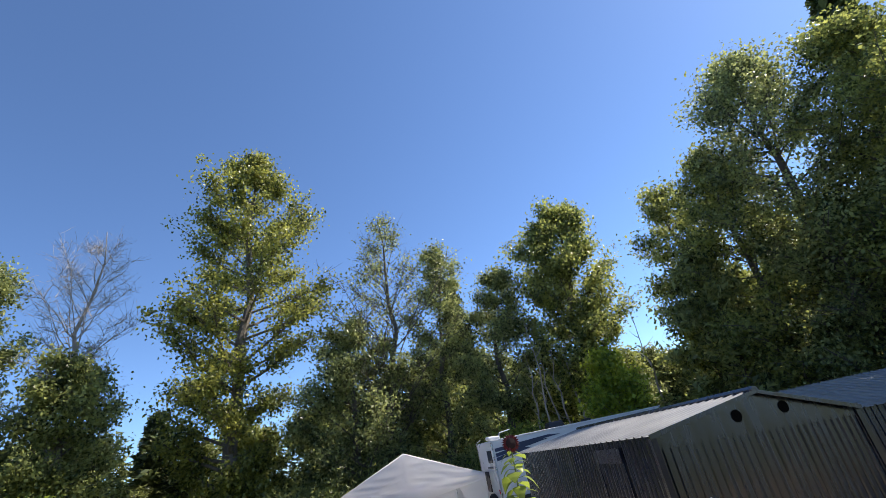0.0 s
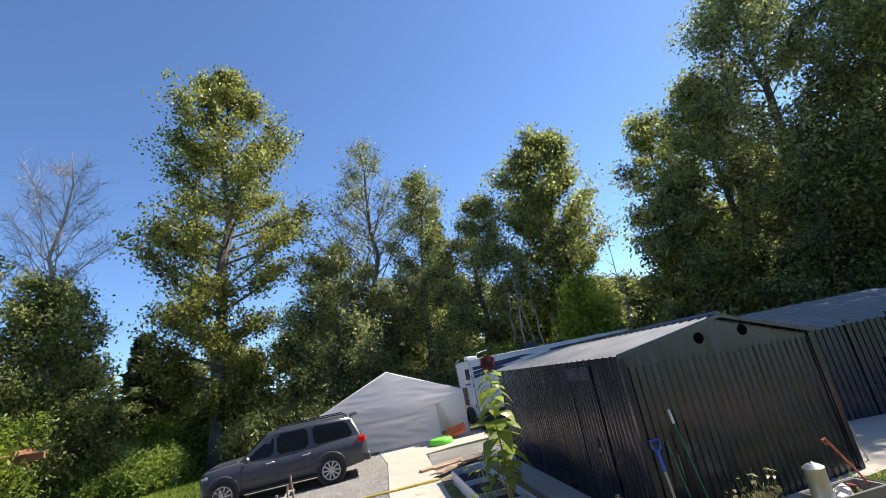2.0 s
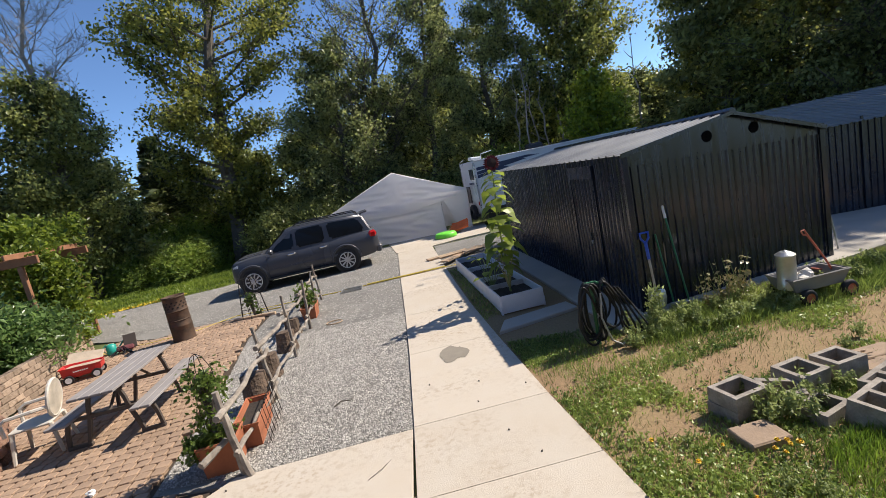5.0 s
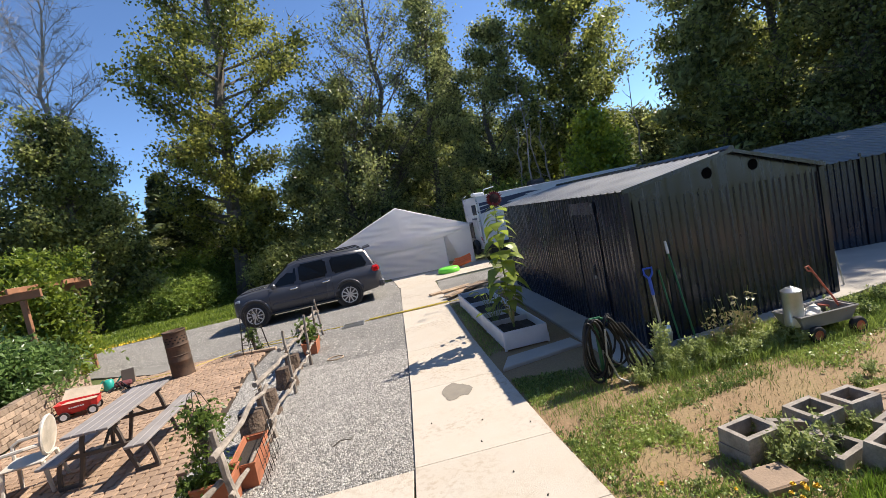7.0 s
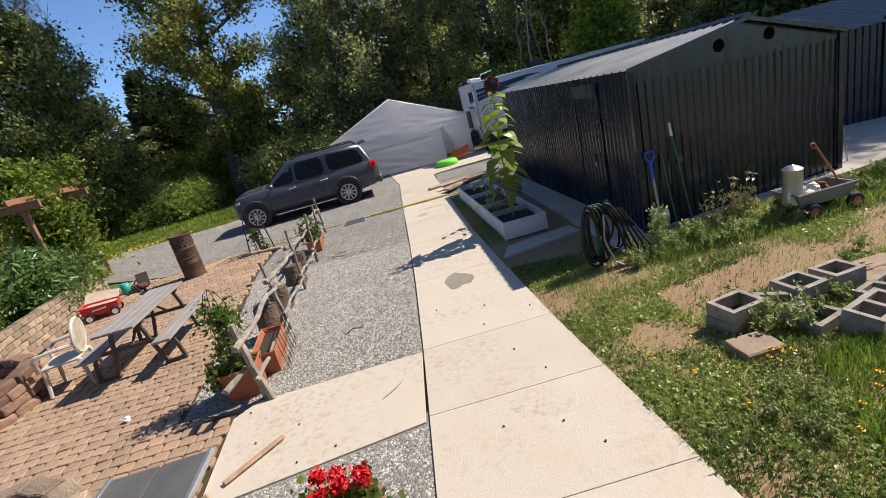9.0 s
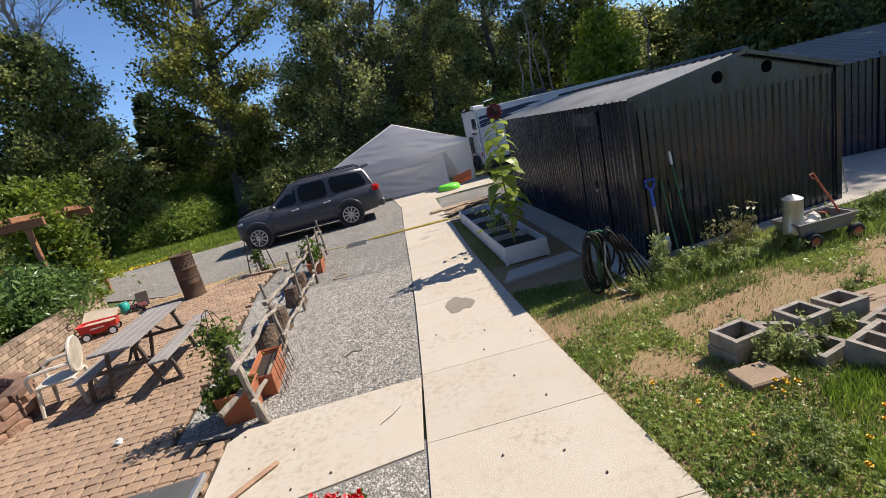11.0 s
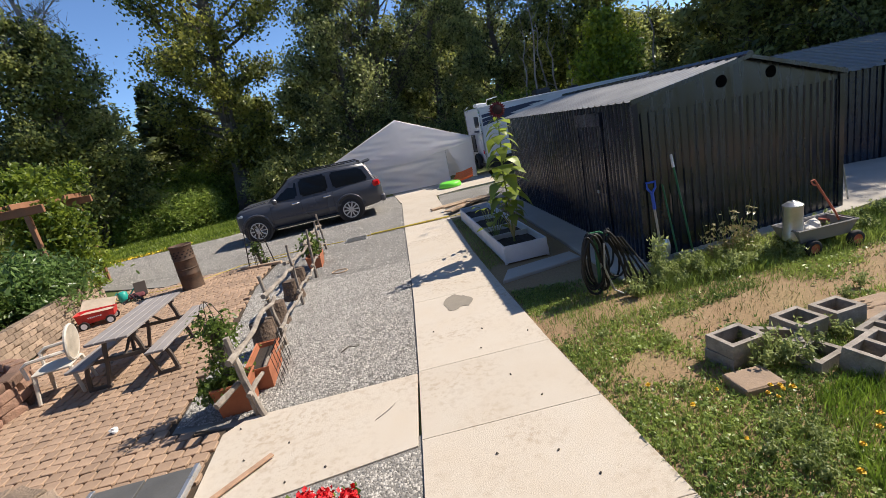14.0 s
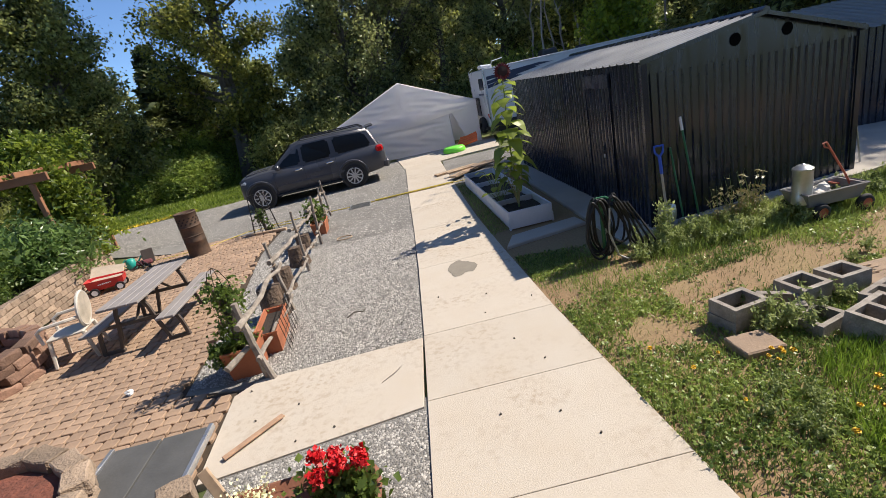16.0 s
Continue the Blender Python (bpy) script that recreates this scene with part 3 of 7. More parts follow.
tree("maple_tree", at30(10.3, 28.2, 30), 17.2, [(0.26, 2.2), (0.42, 3.4), (0.62, 3.9), (0.82, 3.0), (1.0, 0.8)], 18, L_maple, M_bark, "bright green broad-crowned cottonwood", 56, 19575, 0.222, 0.36, 0.7, (1.4, 0), 5, 0.85)
tree("cottonwood_tree", at30(16.4, 25.2, 29), 15.2, [(0.2, 1.8), (0.5, 2.0), (0.75, 2.3), (1.0, 0.5)], 19, L_maple, M_bark, "narrow green cottonwood with gaps in its crown", 40, 9425, 0.200, 0.25, 0.5, (1.2, 0))
tree("cottonwood_tree", at30(19.0, 17.7, 26), 18.8, [(0.08, 3.0), (0.35, 3.6), (0.6, 3.6), (0.8, 2.8), (1.0, 0.7)], 20, L_dark, M_bark, "tall dense cottonwood above the sheds", 62, 23200, 0.178, 0.4, 0.5, (0, 0), 5, 1.0)
tree("cottonwood_tree", at30(17.4, 20.4, 27), 15.0, [(0.08, 2.4), (0.35, 2.8), (0.6, 2.6), (0.8, 1.9), (1.0, 0.5)], 29, L_maple, M_bark, "green cottonwood with a loose crown", 50, 13775, 0.178, 0.3, 0.5, (0, 0), 5, 0.9)
tree("cottonwood_tree", at30(21.8, 14.3, 25), 16.8, [(0.05, 3.2), (0.35, 3.8), (0.6, 3.8), (0.82, 2.8), (1.0, 0.8)], 21, L_maple, M_bark, "tall cottonwood with yellowing leaves above the sheds", 62, 23200, 0.178, 0.4, 0.5, (0, 0), 5, 1.0)
tree("cottonwood_tree", at30(24.0, 9.0, 26), 15.5, [(0.05, 3.4), (0.35, 4.2), (0.6, 4.0), (0.82, 3.0), (1.0, 0.8)], 22, L_dark, M_bark, "tall dense cottonwood above the sheds", 56, 18850, 0.185, 0.4, 0.5, (0, 0), 5, 1.0)
fir("fir_tree", at30(22.2, 14.2, 33), 24.5, 4.6, 23, "tall dark fir behind the broadleaf trees", 11000, 0.36)
fir("spruce_tree", at30(3.6, 29.7, 41), 17.5, 3.0, 24, "small dark spruce behind the alders", 6000, 0.32)
fir("spruce_tree", at30(-13.6, 26.8, 36), 8.6, 2.6, 25, "small dark spruce at the back of the clearing", 5000, 0.3)
tree("cottonwood_tree", at30(-20.3, 22.2, 30), 15.6, [(0.1, 2.2), (0.4, 2.2), (0.75, 1.7), (1.0, 0.4)], 26, L_dark, M_bark, "slim alder with pale thin foliage", 34, 8700, 0.185, 0.22, 0.6, (1.2, 0))
tree("alder_tree", at30(-22.5, 19.5, 27), 14.0, [(0.1, 2.6), (0.4, 2.8), (0.75, 2.0), (1.0, 0.4)], 27, L_dark, M_bark, "slim alder with pale thin foliage", 34, 10150, 0.185, 0.22)
tree("young_maple", at30(11.6, 27.7, 25), 6.0, [(0.15, 1.1), (0.5, 1.5), (0.8, 1.0), (1.0, 0.3)], 28, L_bright, M_bark, "young tree with bright yellow-green leaves", 26, 3600, 0.22, 0.1, 0.8)
for i, (az, d, h) in enumerate(((13.5, 27, 7.5), (15.0, 26, 9.0), (16.2, 27.5, 8.0), (17.5, 26.5, 7.0), (19.0, 28, 8.5), (27.5, 27, 8.5))):
    tree("bare_sapling", (d * math.sin(radians(az)), d * math.cos(radians(az)), -0.05), h, [(0.45, 0.5), (0.75, 0.8), (1.0, 0.3)], 140 + i, L_dark, M_bark_pale, "thin dead sapling with few bare branches", 9, 0, 0.2, 0.08, 1.2, (rs0.uniform(-0.6, 0.6), 0), 0, 0.5, 1, "dead saplings in the gap")
rng = np.random.default_rng(5)
fills = [tree("woodland_tree", (0, -60, 0), 10.0, [(0.03, 2.5), (0.35, 2.9), (0.7, 2.1), (1.0, 0.5)], 31 + i, (L_dark, L_ivy, L_maple)[i], M_bark, ("dark green woodland tree", "dense ivy-green woodland tree", "leafy green woodland tree")[i], 30, 9000, 0.27, 0.22, 0.55, (0, 0), 4, 0.85, 0, "trees filling the wood") for i in range(3)]
spots = []
for i in range(46):
    az = -66 + 140 * i / 45 + rng.uniform(-1.2, 1.2)
    # how high the wood behind reaches, in degrees above the eye, with the gaps that show sky
    el = float(np.interp(az, [-66, -40, -31, -28, -25, -20, -12, -9, 6, 12, 15, 18, 25, 29, 33, 40, 75], [13, 11, 9, 4, 4.5, 9, 8, 10, 13, 10, 7, 8, 8, 6, 9, 15, 18]))
    d = rng.uniform(33, 40)
    h = 2.6 + d * math.tan(radians(el)) * rng.uniform(0.8, 1.0)
    spots.append((radians(az), d, h / 10.0))
for az, d, k in spots:
    o = fills[int(rng.integers(0, 3))]
    copy_thing(o, pose(math.sin(az) * d, math.cos(az) * d, -0.1, 0, 0, rng.uniform(0, 360)) @ Matrix.Diagonal((0.95, 0.95, k, 1)))
for i, o in enumerate(fills):
    az = (0.62, 0.85, 1.1)[i]
    o.matrix_basis = pose(math.sin(az) * 27, math.cos(az) * 27, -0.1)
L_bramble = leaf_mat("bramble_leaves", (0.09, 0.15, 0.025), (0.40, 0.50, 0.10))
BANK = [(-15.2, 23.9, 0.5), (-14.1, 24.2, 0.66), (-12.9, 24.3, 0.55), (-11.9, 24.1, 0.7)]
brush = [shrub("thicket_shrub", (0, -60, 0), 1.9, 1.6, 2.3, 41 + i, (L_bramble, L_ivy)[i], ("bright green bramble thicket", "dark green undergrowth shrub")[i], 10500, 0.14, 34, "shrub", "undergrowth along the wood", 1.5, True) for i in range(2)]
for i in range(25):
    az = -0.95 + 1.75 * i / 24 + rng.uniform(-0.03, 0.03)
    d, k = rng.uniform(25.5, 30) + (5.5 if -0.75 < az < -0.33 else 0), rng.uniform(0.7, 1.25)
    copy_thing(brush[0 if (-0.60 < az < -0.42 or rng.uniform() < 0.15) else 1], pose(math.sin(az) * d, math.cos(az) * d, -0.08, 0, 0, rng.uniform(0, 360)) @ Matrix.Scale(k, 4))
for x, y, k in BANK:
    copy_thing(brush[0], pose(x, y, -0.08, 0, 0, 70 * x) @ Matrix.Scale(k, 4))
brush[0].matrix_basis, brush[1].matrix_basis = pose(-12.2, 29.5, -0.06), pose(-7.0, 26.0, -0.06)

# the far wood that closes the horizon
rf = np.random.default_rng(15)
az_ = rf.uniform(-1.35, 1.45, 900)
d_ = rf.uniform(48, 62, 900)
top_ = 3.0 + 2.2 * np.sin(az_ * 9) * np.sin(az_ * 23 + 1) + rf.uniform(0, 2.0, 900)
far_c = np.stack([np.sin(az_) * d_, np.cos(az_) * d_, rf.uniform(0.2, 1, 900) * (top_ + 1.2)], 1)
v, f = leaves(rf, far_c, np.full(900, 2.2), 15000, 0.55)
v[:, 2] = np.maximum(v[:, 2], 0.2)
tagged(np_mesh("far_wood", v, f, L_dark), "distant dark green wood behind the trees", "wood", "", "stuff")

# ---- tent ----
TB = 20.3
tent = thing("garage_tent", (0, 0, 0), 0, "large white tarpaulin garage tent with a gable front", "tent")
def grid_face(bm, p00, p10, p11, p01, nu, nv, ripple, seed):
    a_, b_, c_, d_ = (Vector(p) for p in (p00, p10, p11, p01))
    nrm = (b_ - a_).cross(d_ - a_).normalized()
    g = []
    for j in range(nv + 1):
        row = []
        for i in range(nu + 1):
            u, v = i / nu, j / nv
            p = a_.lerp(b_, u).lerp(d_.lerp(c_, u), v)
            edge = min(1, 6 * min(u, 1 - u)) * min(1, 6 * min(v, 1 - v))
            # broad sags, and sharp slanting creases
            q = noise.noise((p.x * 0.5 + seed, p.y * 0.5, p.z * 1.3)) + 0.5 * (1 - 2.4 * abs(noise.noise((p.x * 0.45 - p.z * 1.2, p.x * 0.5 + p.z * 3.4, seed))))
            row.append(bm.verts.new(p + nrm * ripple * q * edge))
        g.append(row)
    for j in range(nv):
        for i in range(nu):
            bm.faces.new((g[j][i], g[j][i + 1], g[j + 1][i + 1], g[j + 1][i]))
    return bm
part("front_wall", grid_face(bmesh.new(), (-3.7, TB, 0.02), (1.08, TB, 0.02), (1.08, TB, 1.72), (-3.7, TB, 1.78), 70, 30, 0.13, 1), M_canvas, tent, smooth=True)
bm = bmesh.new()
grid_face(bm, (-3.72, TB - 0.12, 1.62), (-0.74, TB - 0.12, 1.18), (-0.74, TB - 0.12, 2.98), (-3.73, TB - 0.12, 1.80), 44, 22, 0.13, 3)
grid_face(bm, (-0.74, TB - 0.12, 1.18), (2.3, TB - 0.12, 1.55), (2.32, TB - 0.12, 1.76), (-0.74, TB - 0.12, 2.98), 44, 22, 0.13, 5)
bmesh.ops.remove_doubles(bm, verts=bm.verts, dist=0.003)
part("gable_cover", bm, M_canvas, tent, smooth=True)
bm = bmesh.new()
grid_face(bm, (-3.85, TB - 0.16, 1.74), (-3.85, TB + 8, 1.74), (-0.74, TB + 8, 3.04), (-0.74, TB - 0.16, 3.04), 16, 14, 0.04, 7)
grid_face(bm, (-0.74, TB - 0.16, 3.04), (-0.74, TB + 8, 3.04), (2.4, TB + 8, 1.74), (2.4, TB - 0.16, 1.70), 16, 14, 0.04, 9)
part("roof_cover", bm, M_canvas, tent, smooth=True)
part("side_wall", grid_face(bmesh.new(), (-3.72, TB, 0.02), (-3.72, TB + 8, 0.02), (-3.75, TB + 8, 1.75), (-3.75, TB, 1.75), 16, 8, 0.04, 11), M_canvas, tent, smooth=True)
part("side_wall", grid_face(bmesh.new(), (2.3, TB, 0.02), (2.3, TB + 8, 0.02), (2.3, TB + 8, 1.73), (2.3, TB, 1.73), 16, 8, 0.04, 13), M_canvas, tent, smooth=True)
part("back_wall", grid_face(bmesh.new(), (-3.7, TB + 7.9, 0.02), (2.3, TB + 7.9, 0.02), (2.3, TB + 7.9, 1.75), (-3.7, TB + 7.9, 1.75), 16, 6, 0.03, 15), M_canvas, tent, smooth=True)
# extra pale sheet behind the door gap, added for the sunlit interior's brightness
part("inner_curtain", grid_face(bmesh.new(), (0.9, TB + 2.2, 0.02), (2.28, TB + 2.2, 0.02), (2.28, TB + 2.2, 1.8), (0.9, TB + 2.2, 1.8), 14, 8, 0.12, 19), M_canvas, tent, "pale sheet added to lighten the tent opening", smooth=True)
part("door_flap", grid_face(bmesh.new(), (1.75, TB - 0.02, 0.05), (2.28, TB - 0.02, 0.05), (2.28, TB - 0.02, 1.72), (1.12, TB - 0.02, 1.72), 10, 10, 0.05, 17), M_canvas, tent, "tied-back tent door flap", smooth=True)
for x in (-3.7, 1.1, 2.28):
    part("pole", tb([(x, TB + 0.04, 0), (x, TB + 0.04, 1.74)], 0.022, 8), M_white, tent)

# ---- vehicle ----
M_car = mat("grey_car_paint", (0.068, 0.07, 0.082), 0.30, metal=0.1, var=0.05, scale=1, bump=0)
M_glass = glass_mat("dark_glass")
M_rubber = mat("black_rubber", (0.015, 0.015, 0.016), 0.75, var=0.2)
M_plastic = mat("black_plastic", (0.02, 0.02, 0.022), 0.5, var=0.15)
M_alloy = mat("alloy", (0.55, 0.55, 0.56), 0.3, metal=0.8, var=0.08)
M_chrome = mat("chrome", (0.7, 0.7, 0.7), 0.15, metal=1.0, var=0.03, bump=0)
M_redlamp = mat("red_lamp", (0.45, 0.01, 0.01), 0.15, var=0.1, bump=0)
M_clearlamp = mat("clear_lamp", (0.55, 0.56, 0.58), 0.12, var=0.05, bump=0)

def round_over(ob, width, flat=9.0):
    """Rounded edges on a closed shell."""
    bm_ = bmesh.new()
    bm_.from_mesh(ob.data)
    bmesh.ops.bevel(bm_, geom=[e_ for e_ in bm_.edges if e_.calc_face_angle(0) > 0.6], offset=width, segments=3, affect="EDGES", clamp_overlap=True)
    for f_ in bm_.faces:
        f_.smooth = f_.calc_area() < flat
    bm_.to_mesh(ob.data)
    bm_.free()


suv = thing("parked_suv", (-4.24, 16.26, 0.0), 187.8, "dark grey full-size SUV parked on the gravel", "car")
# stations: x, half width, sill z, belt z (top of the lower body), crown of the top
ST = [(2.42, 0.70, 0.50, 0.90), (2.38, 0.80, 0.42, 1.00), (2.24, 0.91, 0.36, 1.06), (2.0, 0.96, 0.33, 1.09), (1.55, 0.99, 0.30, 1.13), (1.1, 1.0, 0.30, 1.16), (0.6, 1.0, 0.30, 1.15), (0.0, 1.0, 0.30, 1.15), (-0.6, 1.0, 0.30, 1.16), (-1.2, 1.0, 0.30, 1.18), (-1.7, 1.0, 0.32, 1.20), (-2.1, 0.99, 0.36, 1.21), (-2.45, 0.965, 0.40, 1.21), (-2.60, 0.92, 0.46, 1.18), (-2.66, 0.84, 0.52, 1.10)]
bm, rings = bmesh.new(), []
ST = [(1.62 + (x - 1.62) * 0.72 if x > 1.62 else x, w, z0, z1) for x, w, z0, z1 in ST]
for x, w, z0, z1 in ST:
    m = (z0 + z1) / 2
    prof = [(w * 0.86, z0), (w * 0.97, z0 + 0.06), (w * 1.0, m - 0.05), (w * 0.995, m + 0.12), (w * 0.95, z1 - 0.05), (w * 0.88, z1), (w * 0.45, z1 + 0.035)]
    ring = [bm.verts.new((x, y, z)) for y, z in prof] + [bm.verts.new((x, -y, z)) for y, z in prof[::-1]]
    rings.append(ring)
for a_, b_ in zip(rings, rings[1:]):
    n = len(a_)
    for k in range(n):
        bm.faces.new((a_[k], b_[k], b_[(k + 1) % n], a_[(k + 1) % n]))
bm.faces.new(rings[0])
bm.faces.new(rings[-1][::-1])
body = part("body", bm, M_car, suv, smooth=True)
round_over(body, 0.03)
# cabin: bottom and top outlines
CB = [(1.16, 0.88), (0.2, 0.94), (-1.2, 0.94), (-2.54, 0.88)]
CT = [(0.30, 0.68), (0.0, 0.76), (-1.2, 0.78), (-2.26, 0.72)]
bm, rings = bmesh.new(), []
for (xb, wb), (xt, wt) in zip(CB, CT):
    zt = 1.80 if xt > 0.1 or xt < -2.2 else 1.86
    ring = [bm.verts.new(p) for p in ((xb, wb, 1.10), (xt, wt, zt - 0.05), (xt * 1.0, wt * 0.85, zt), (xt, -wt * 0.85, zt), (xt, -wt, zt - 0.05), (xb, -wb, 1.10))]
    rings.append(ring)
for a_, b_ in zip(rings, rings[1:]):
    for k in range(5):
        bm.faces.new((a_[k], b_[k], b_[k + 1], a_[k + 1]))
bm.faces.new(rings[0])
bm.faces.new(rings[-1][::-1])
round_over(part("cabin", bm, M_car, suv, smooth=True), 0.045, 0.04)


def side_y(x, z):
    """Half width of the cabin side there."""
    f = (z - 1.10) / 0.72
    return float(np.interp(-x, [-1.1, -0.2, 1.2, 2.5], [0.89, 0.94, 0.94, 0.88])) * (1 - f) + float(np.interp(-x, [-0.25, 0, 1.2, 2.28], [0.68, 0.76, 0.78, 0.72])) * f


for s in (1, -1):
    for pts in ([(0.86, 1.17), (0.10, 1.16), (0.06, 1.70), (0.22, 1.70)], [(0.0, 1.16), (-0.92, 1.18), (-0.92, 1.73), (-0.04, 1.72)], [(-1.10, 1.19), (-2.28, 1.24), (-2.10, 1.68), (-1.06, 1.73)]):
        bm = bmesh.new()
        vs = [bm.verts.new((x, s * (side_y(x, z) + 0.020), z)) for x, z in pts]
        bm.faces.new(vs)
        bmesh.ops.bevel(bm, geom=bm.verts[:], offset=0.07, segments=3, affect="VERTICES")
        r = bmesh.ops.extrude_face_region(bm, geom=bm.faces[:])
        bmesh.ops.translate(bm, vec=(0, -s * 0.03, 0), verts=[v for v in r["geom"] if isinstance(v, bmesh.types.BMVert)])
        part("side_window", bm, M_glass, suv)
    for x in (0.03, -1.02, 1.02):
        part("door_seam", tb([(x, s * 1.003, 0.40), (x, s * 1.003, 0.8), (x - 0.02, s * 0.955, 1.12)], 0.006, 4), M_plastic, suv)
    part("side_moulding", bx((-0.2, s * 1.005, 0.62), (2.3, 0.03, 0.07), bevel=0.01), M_car, suv)
    part("running_board", bx((-0.05, s * 0.98, 0.34), (2.2, 0.16, 0.06), bevel=0.015), M_plastic, suv)
    for x in (0.22, -0.82):
        part("door_handle", tb([(x - 0.13, s * 0.985, 1.0), (x - 0.09, s * 1.035, 1.0), (x + 0.09, s * 1.035, 1.0), (x + 0.13, s * 0.985, 1.0)], 0.026, 6), M_chrome, suv, "chrome door handle")
    mir = part("wing_mirror", bx((0.82, s * 1.06, 1.20), (0.14, 0.22, 0.16), bevel=0.04), M_car, suv)
    part("roof_rail", tb([(0.0, s * 0.66, 1.84), (-0.1, s * 0.66, 1.91), (-2.0, s * 0.66, 1.91), (-2.15, s * 0.66, 1.82)], 0.02, 6), M_plastic, suv, "black roof rail")
    part("tail_lamp", bx((-2.50, s * 0.895, 1.07), (0.26, 0.16, 0.23), (0, 8, s * 12), bevel=0.06), M_redlamp, suv, "red tail lamp")
    part("headlight", bx((2.0, s * 0.835, 0.93), (0.26, 0.15, 0.15), (0, 6, -s * 26), bevel=0.05), M_clearlamp, suv, "clear headlight")
    for x in (1.55, -1.50):
        bm = bmesh.new()
        bmesh.ops.create_cone(bm, cap_ends=True, segments=32, radius1=0.455, radius2=0.455, depth=0.26)
        bmesh.ops.transform(bm, matrix=pose(x, s * 0.876, 0.42, 90, 0, 0), verts=bm.verts)
        part("wheel_arch", bm, M_plastic, suv)
        part("arch_flare", tb([(x + 0.475 * math.cos(math.pi * (k / 16)), s * 1.0, 0.42 + 0.475 * math.sin(math.pi * (k / 16))) for k in range(17)], 0.034, 6), M_car, suv, smooth=True)
        wheel = new("wheel")
        wheel.parent, wheel.matrix_basis = suv, pose(x, s * 0.90, 0.39, 90 * -s, 0, 0)
        part("tyre", lathe(bmesh.new(), [(0.25, -0.12), (0.36, -0.13), (0.39, -0.09), (0.39, 0.09), (0.36, 0.13), (0.27, 0.12), (0.26, 0.05)], 32), M_rubber, wheel, smooth=True)
        bm = lathe(bmesh.new(), [(0.27, 0.12), (0.255, 0.06), (0.01, 0.05)], 28)
        part("rim_back", bm, M_plastic, wheel)
        for k in range(10):
            an = 2 * math.pi * k / 10
            part("spoke", bx((0.15 * math.cos(an), 0.15 * math.sin(an), 0.105), (0.23, 0.045, 0.03), (0, 0, math.degrees(an)), bevel=0.008), M_alloy, wheel)
        part("rim", lathe(bmesh.new(), [(0.275, 0.115), (0.27, 0.135), (0.24, 0.125), (0.245, 0.10)], 28), M_alloy, wheel, smooth=True)
        part("hub_cap", lathe(bmesh.new(), [(0.06, 0.10), (0.055, 0.13), (0.001, 0.135)], 14), M_alloy, wheel)
bm = bmesh.new()
bm.faces.new([bm.verts.new(p) for p in ((1.02, 0.78, 1.18), (1.02, -0.78, 1.18), (0.30, -0.60, 1.76), (0.30, 0.60, 1.76))])
bmesh.ops.translate(bm, vec=(0.035, 0, 0.02), verts=bm.verts)
part("windscreen", bm, M_glass, suv)
bm = bmesh.new()
bm.faces.new([bm.verts.new(p) for p in ((-2.50, 0.74, 1.22), (-2.50, -0.74, 1.22), (-2.31, -0.62, 1.74), (-2.31, 0.62, 1.74))])
bmesh.ops.translate(bm, vec=(-0.02, 0, 0), verts=bm.verts)
part("rear_window", bm, M_glass, suv)
part("rear_bumper", bx((-2.62, 0, 0.55), (0.22, 1.86, 0.26), bevel=0.06), M_car, suv)
part("front_bumper", bx((2.07, 0, 0.52), (0.22, 1.66, 0.26), bevel=0.07), M_car, suv)
part("grille", bx((2.19, 0, 0.80), (0.06, 0.9, 0.22), bevel=0.02), M_plastic, suv)
part("rear_spoiler", bx((-2.36, 0, 1.82), (0.26, 1.30, 0.05), (0, 8, 0), bevel=0.02), M_car, suv)
part("bonnet", bx((1.55, 0, 1.155), (0.8, 1.25, 0.05), (0, 4, 0), bevel=0.02), M_car, suv)

# ---- travel trailer behind the near shed ----
rv = thing("travel_trailer", (2.72, 19.60, 0.0), 8.0, "white travel trailer with dark blue swoosh stripes", "trailer")
M_blue = mat("navy_stripe", (0.02, 0.03, 0.08), 0.35, var=0.1)
M_rv = mat("white_fibreglass", (0.66, 0.66, 0.68), 0.3, var=0.05, scale=1, bump=0.02)
part("body", bx((3.9, 1.15, 1.66), (7.8, 2.3, 2.32), bevel=0.06), M_rv, rv)
part("underbody", bx((4.0, 1.15, 0.40), (7.4, 2.1, 0.22)), M_plastic, rv)
part("roof_edge", bx((3.9, 0.0, 2.80), (7.84, 0.05, 0.05), bevel=0.01), M_white, rv)
part("corner_trim", bx((0.0, 0.0, 1.66), (0.05, 0.05, 2.3), bevel=0.01), M_alloy, rv)
part("lower_band", bx((3.9, -0.006, 0.62), (7.6, 0.02, 0.22)), M_plastic, rv)
for k, (x0, x1, z0, z1) in enumerate(((0.1, 2.4, 2.2, 2.48), (0.1, 3.0, 2.38, 2.56), (0.1, 1.6, 2.05, 2.3))):
    bm = bmesh.new()
    for y in (-0.012, -0.004):
        bm.faces.new([bm.verts.new(p) for p in ((x0, y, z0), (x1, y, z1), (x1 * 0.8, y, z1 + 0.06), (x0, y, z0 + 0.13))])
    part("stripe", bm, M_blue, rv, "dark blue swoosh stripe")
for y, z, w, h in ((0.55, 2.25, 0.6, 0.45), (1.5, 1.35, 0.6, 0.75)):
    part("window", bx((-0.008, y, z), (0.03, w, h), bevel=0.01), M_glass, rv)
bm = lathe(bmesh.new(), [(0.12, -0.1), (0.30, -0.1), (0.34, -0.05), (0.34, 0.05), (0.30, 0.1), (0.12, 0.1)], 22)
bmesh.ops.transform(bm, matrix=pose(-0.15, 0.7, 0.62, 0, 90, 0), verts=bm.verts)
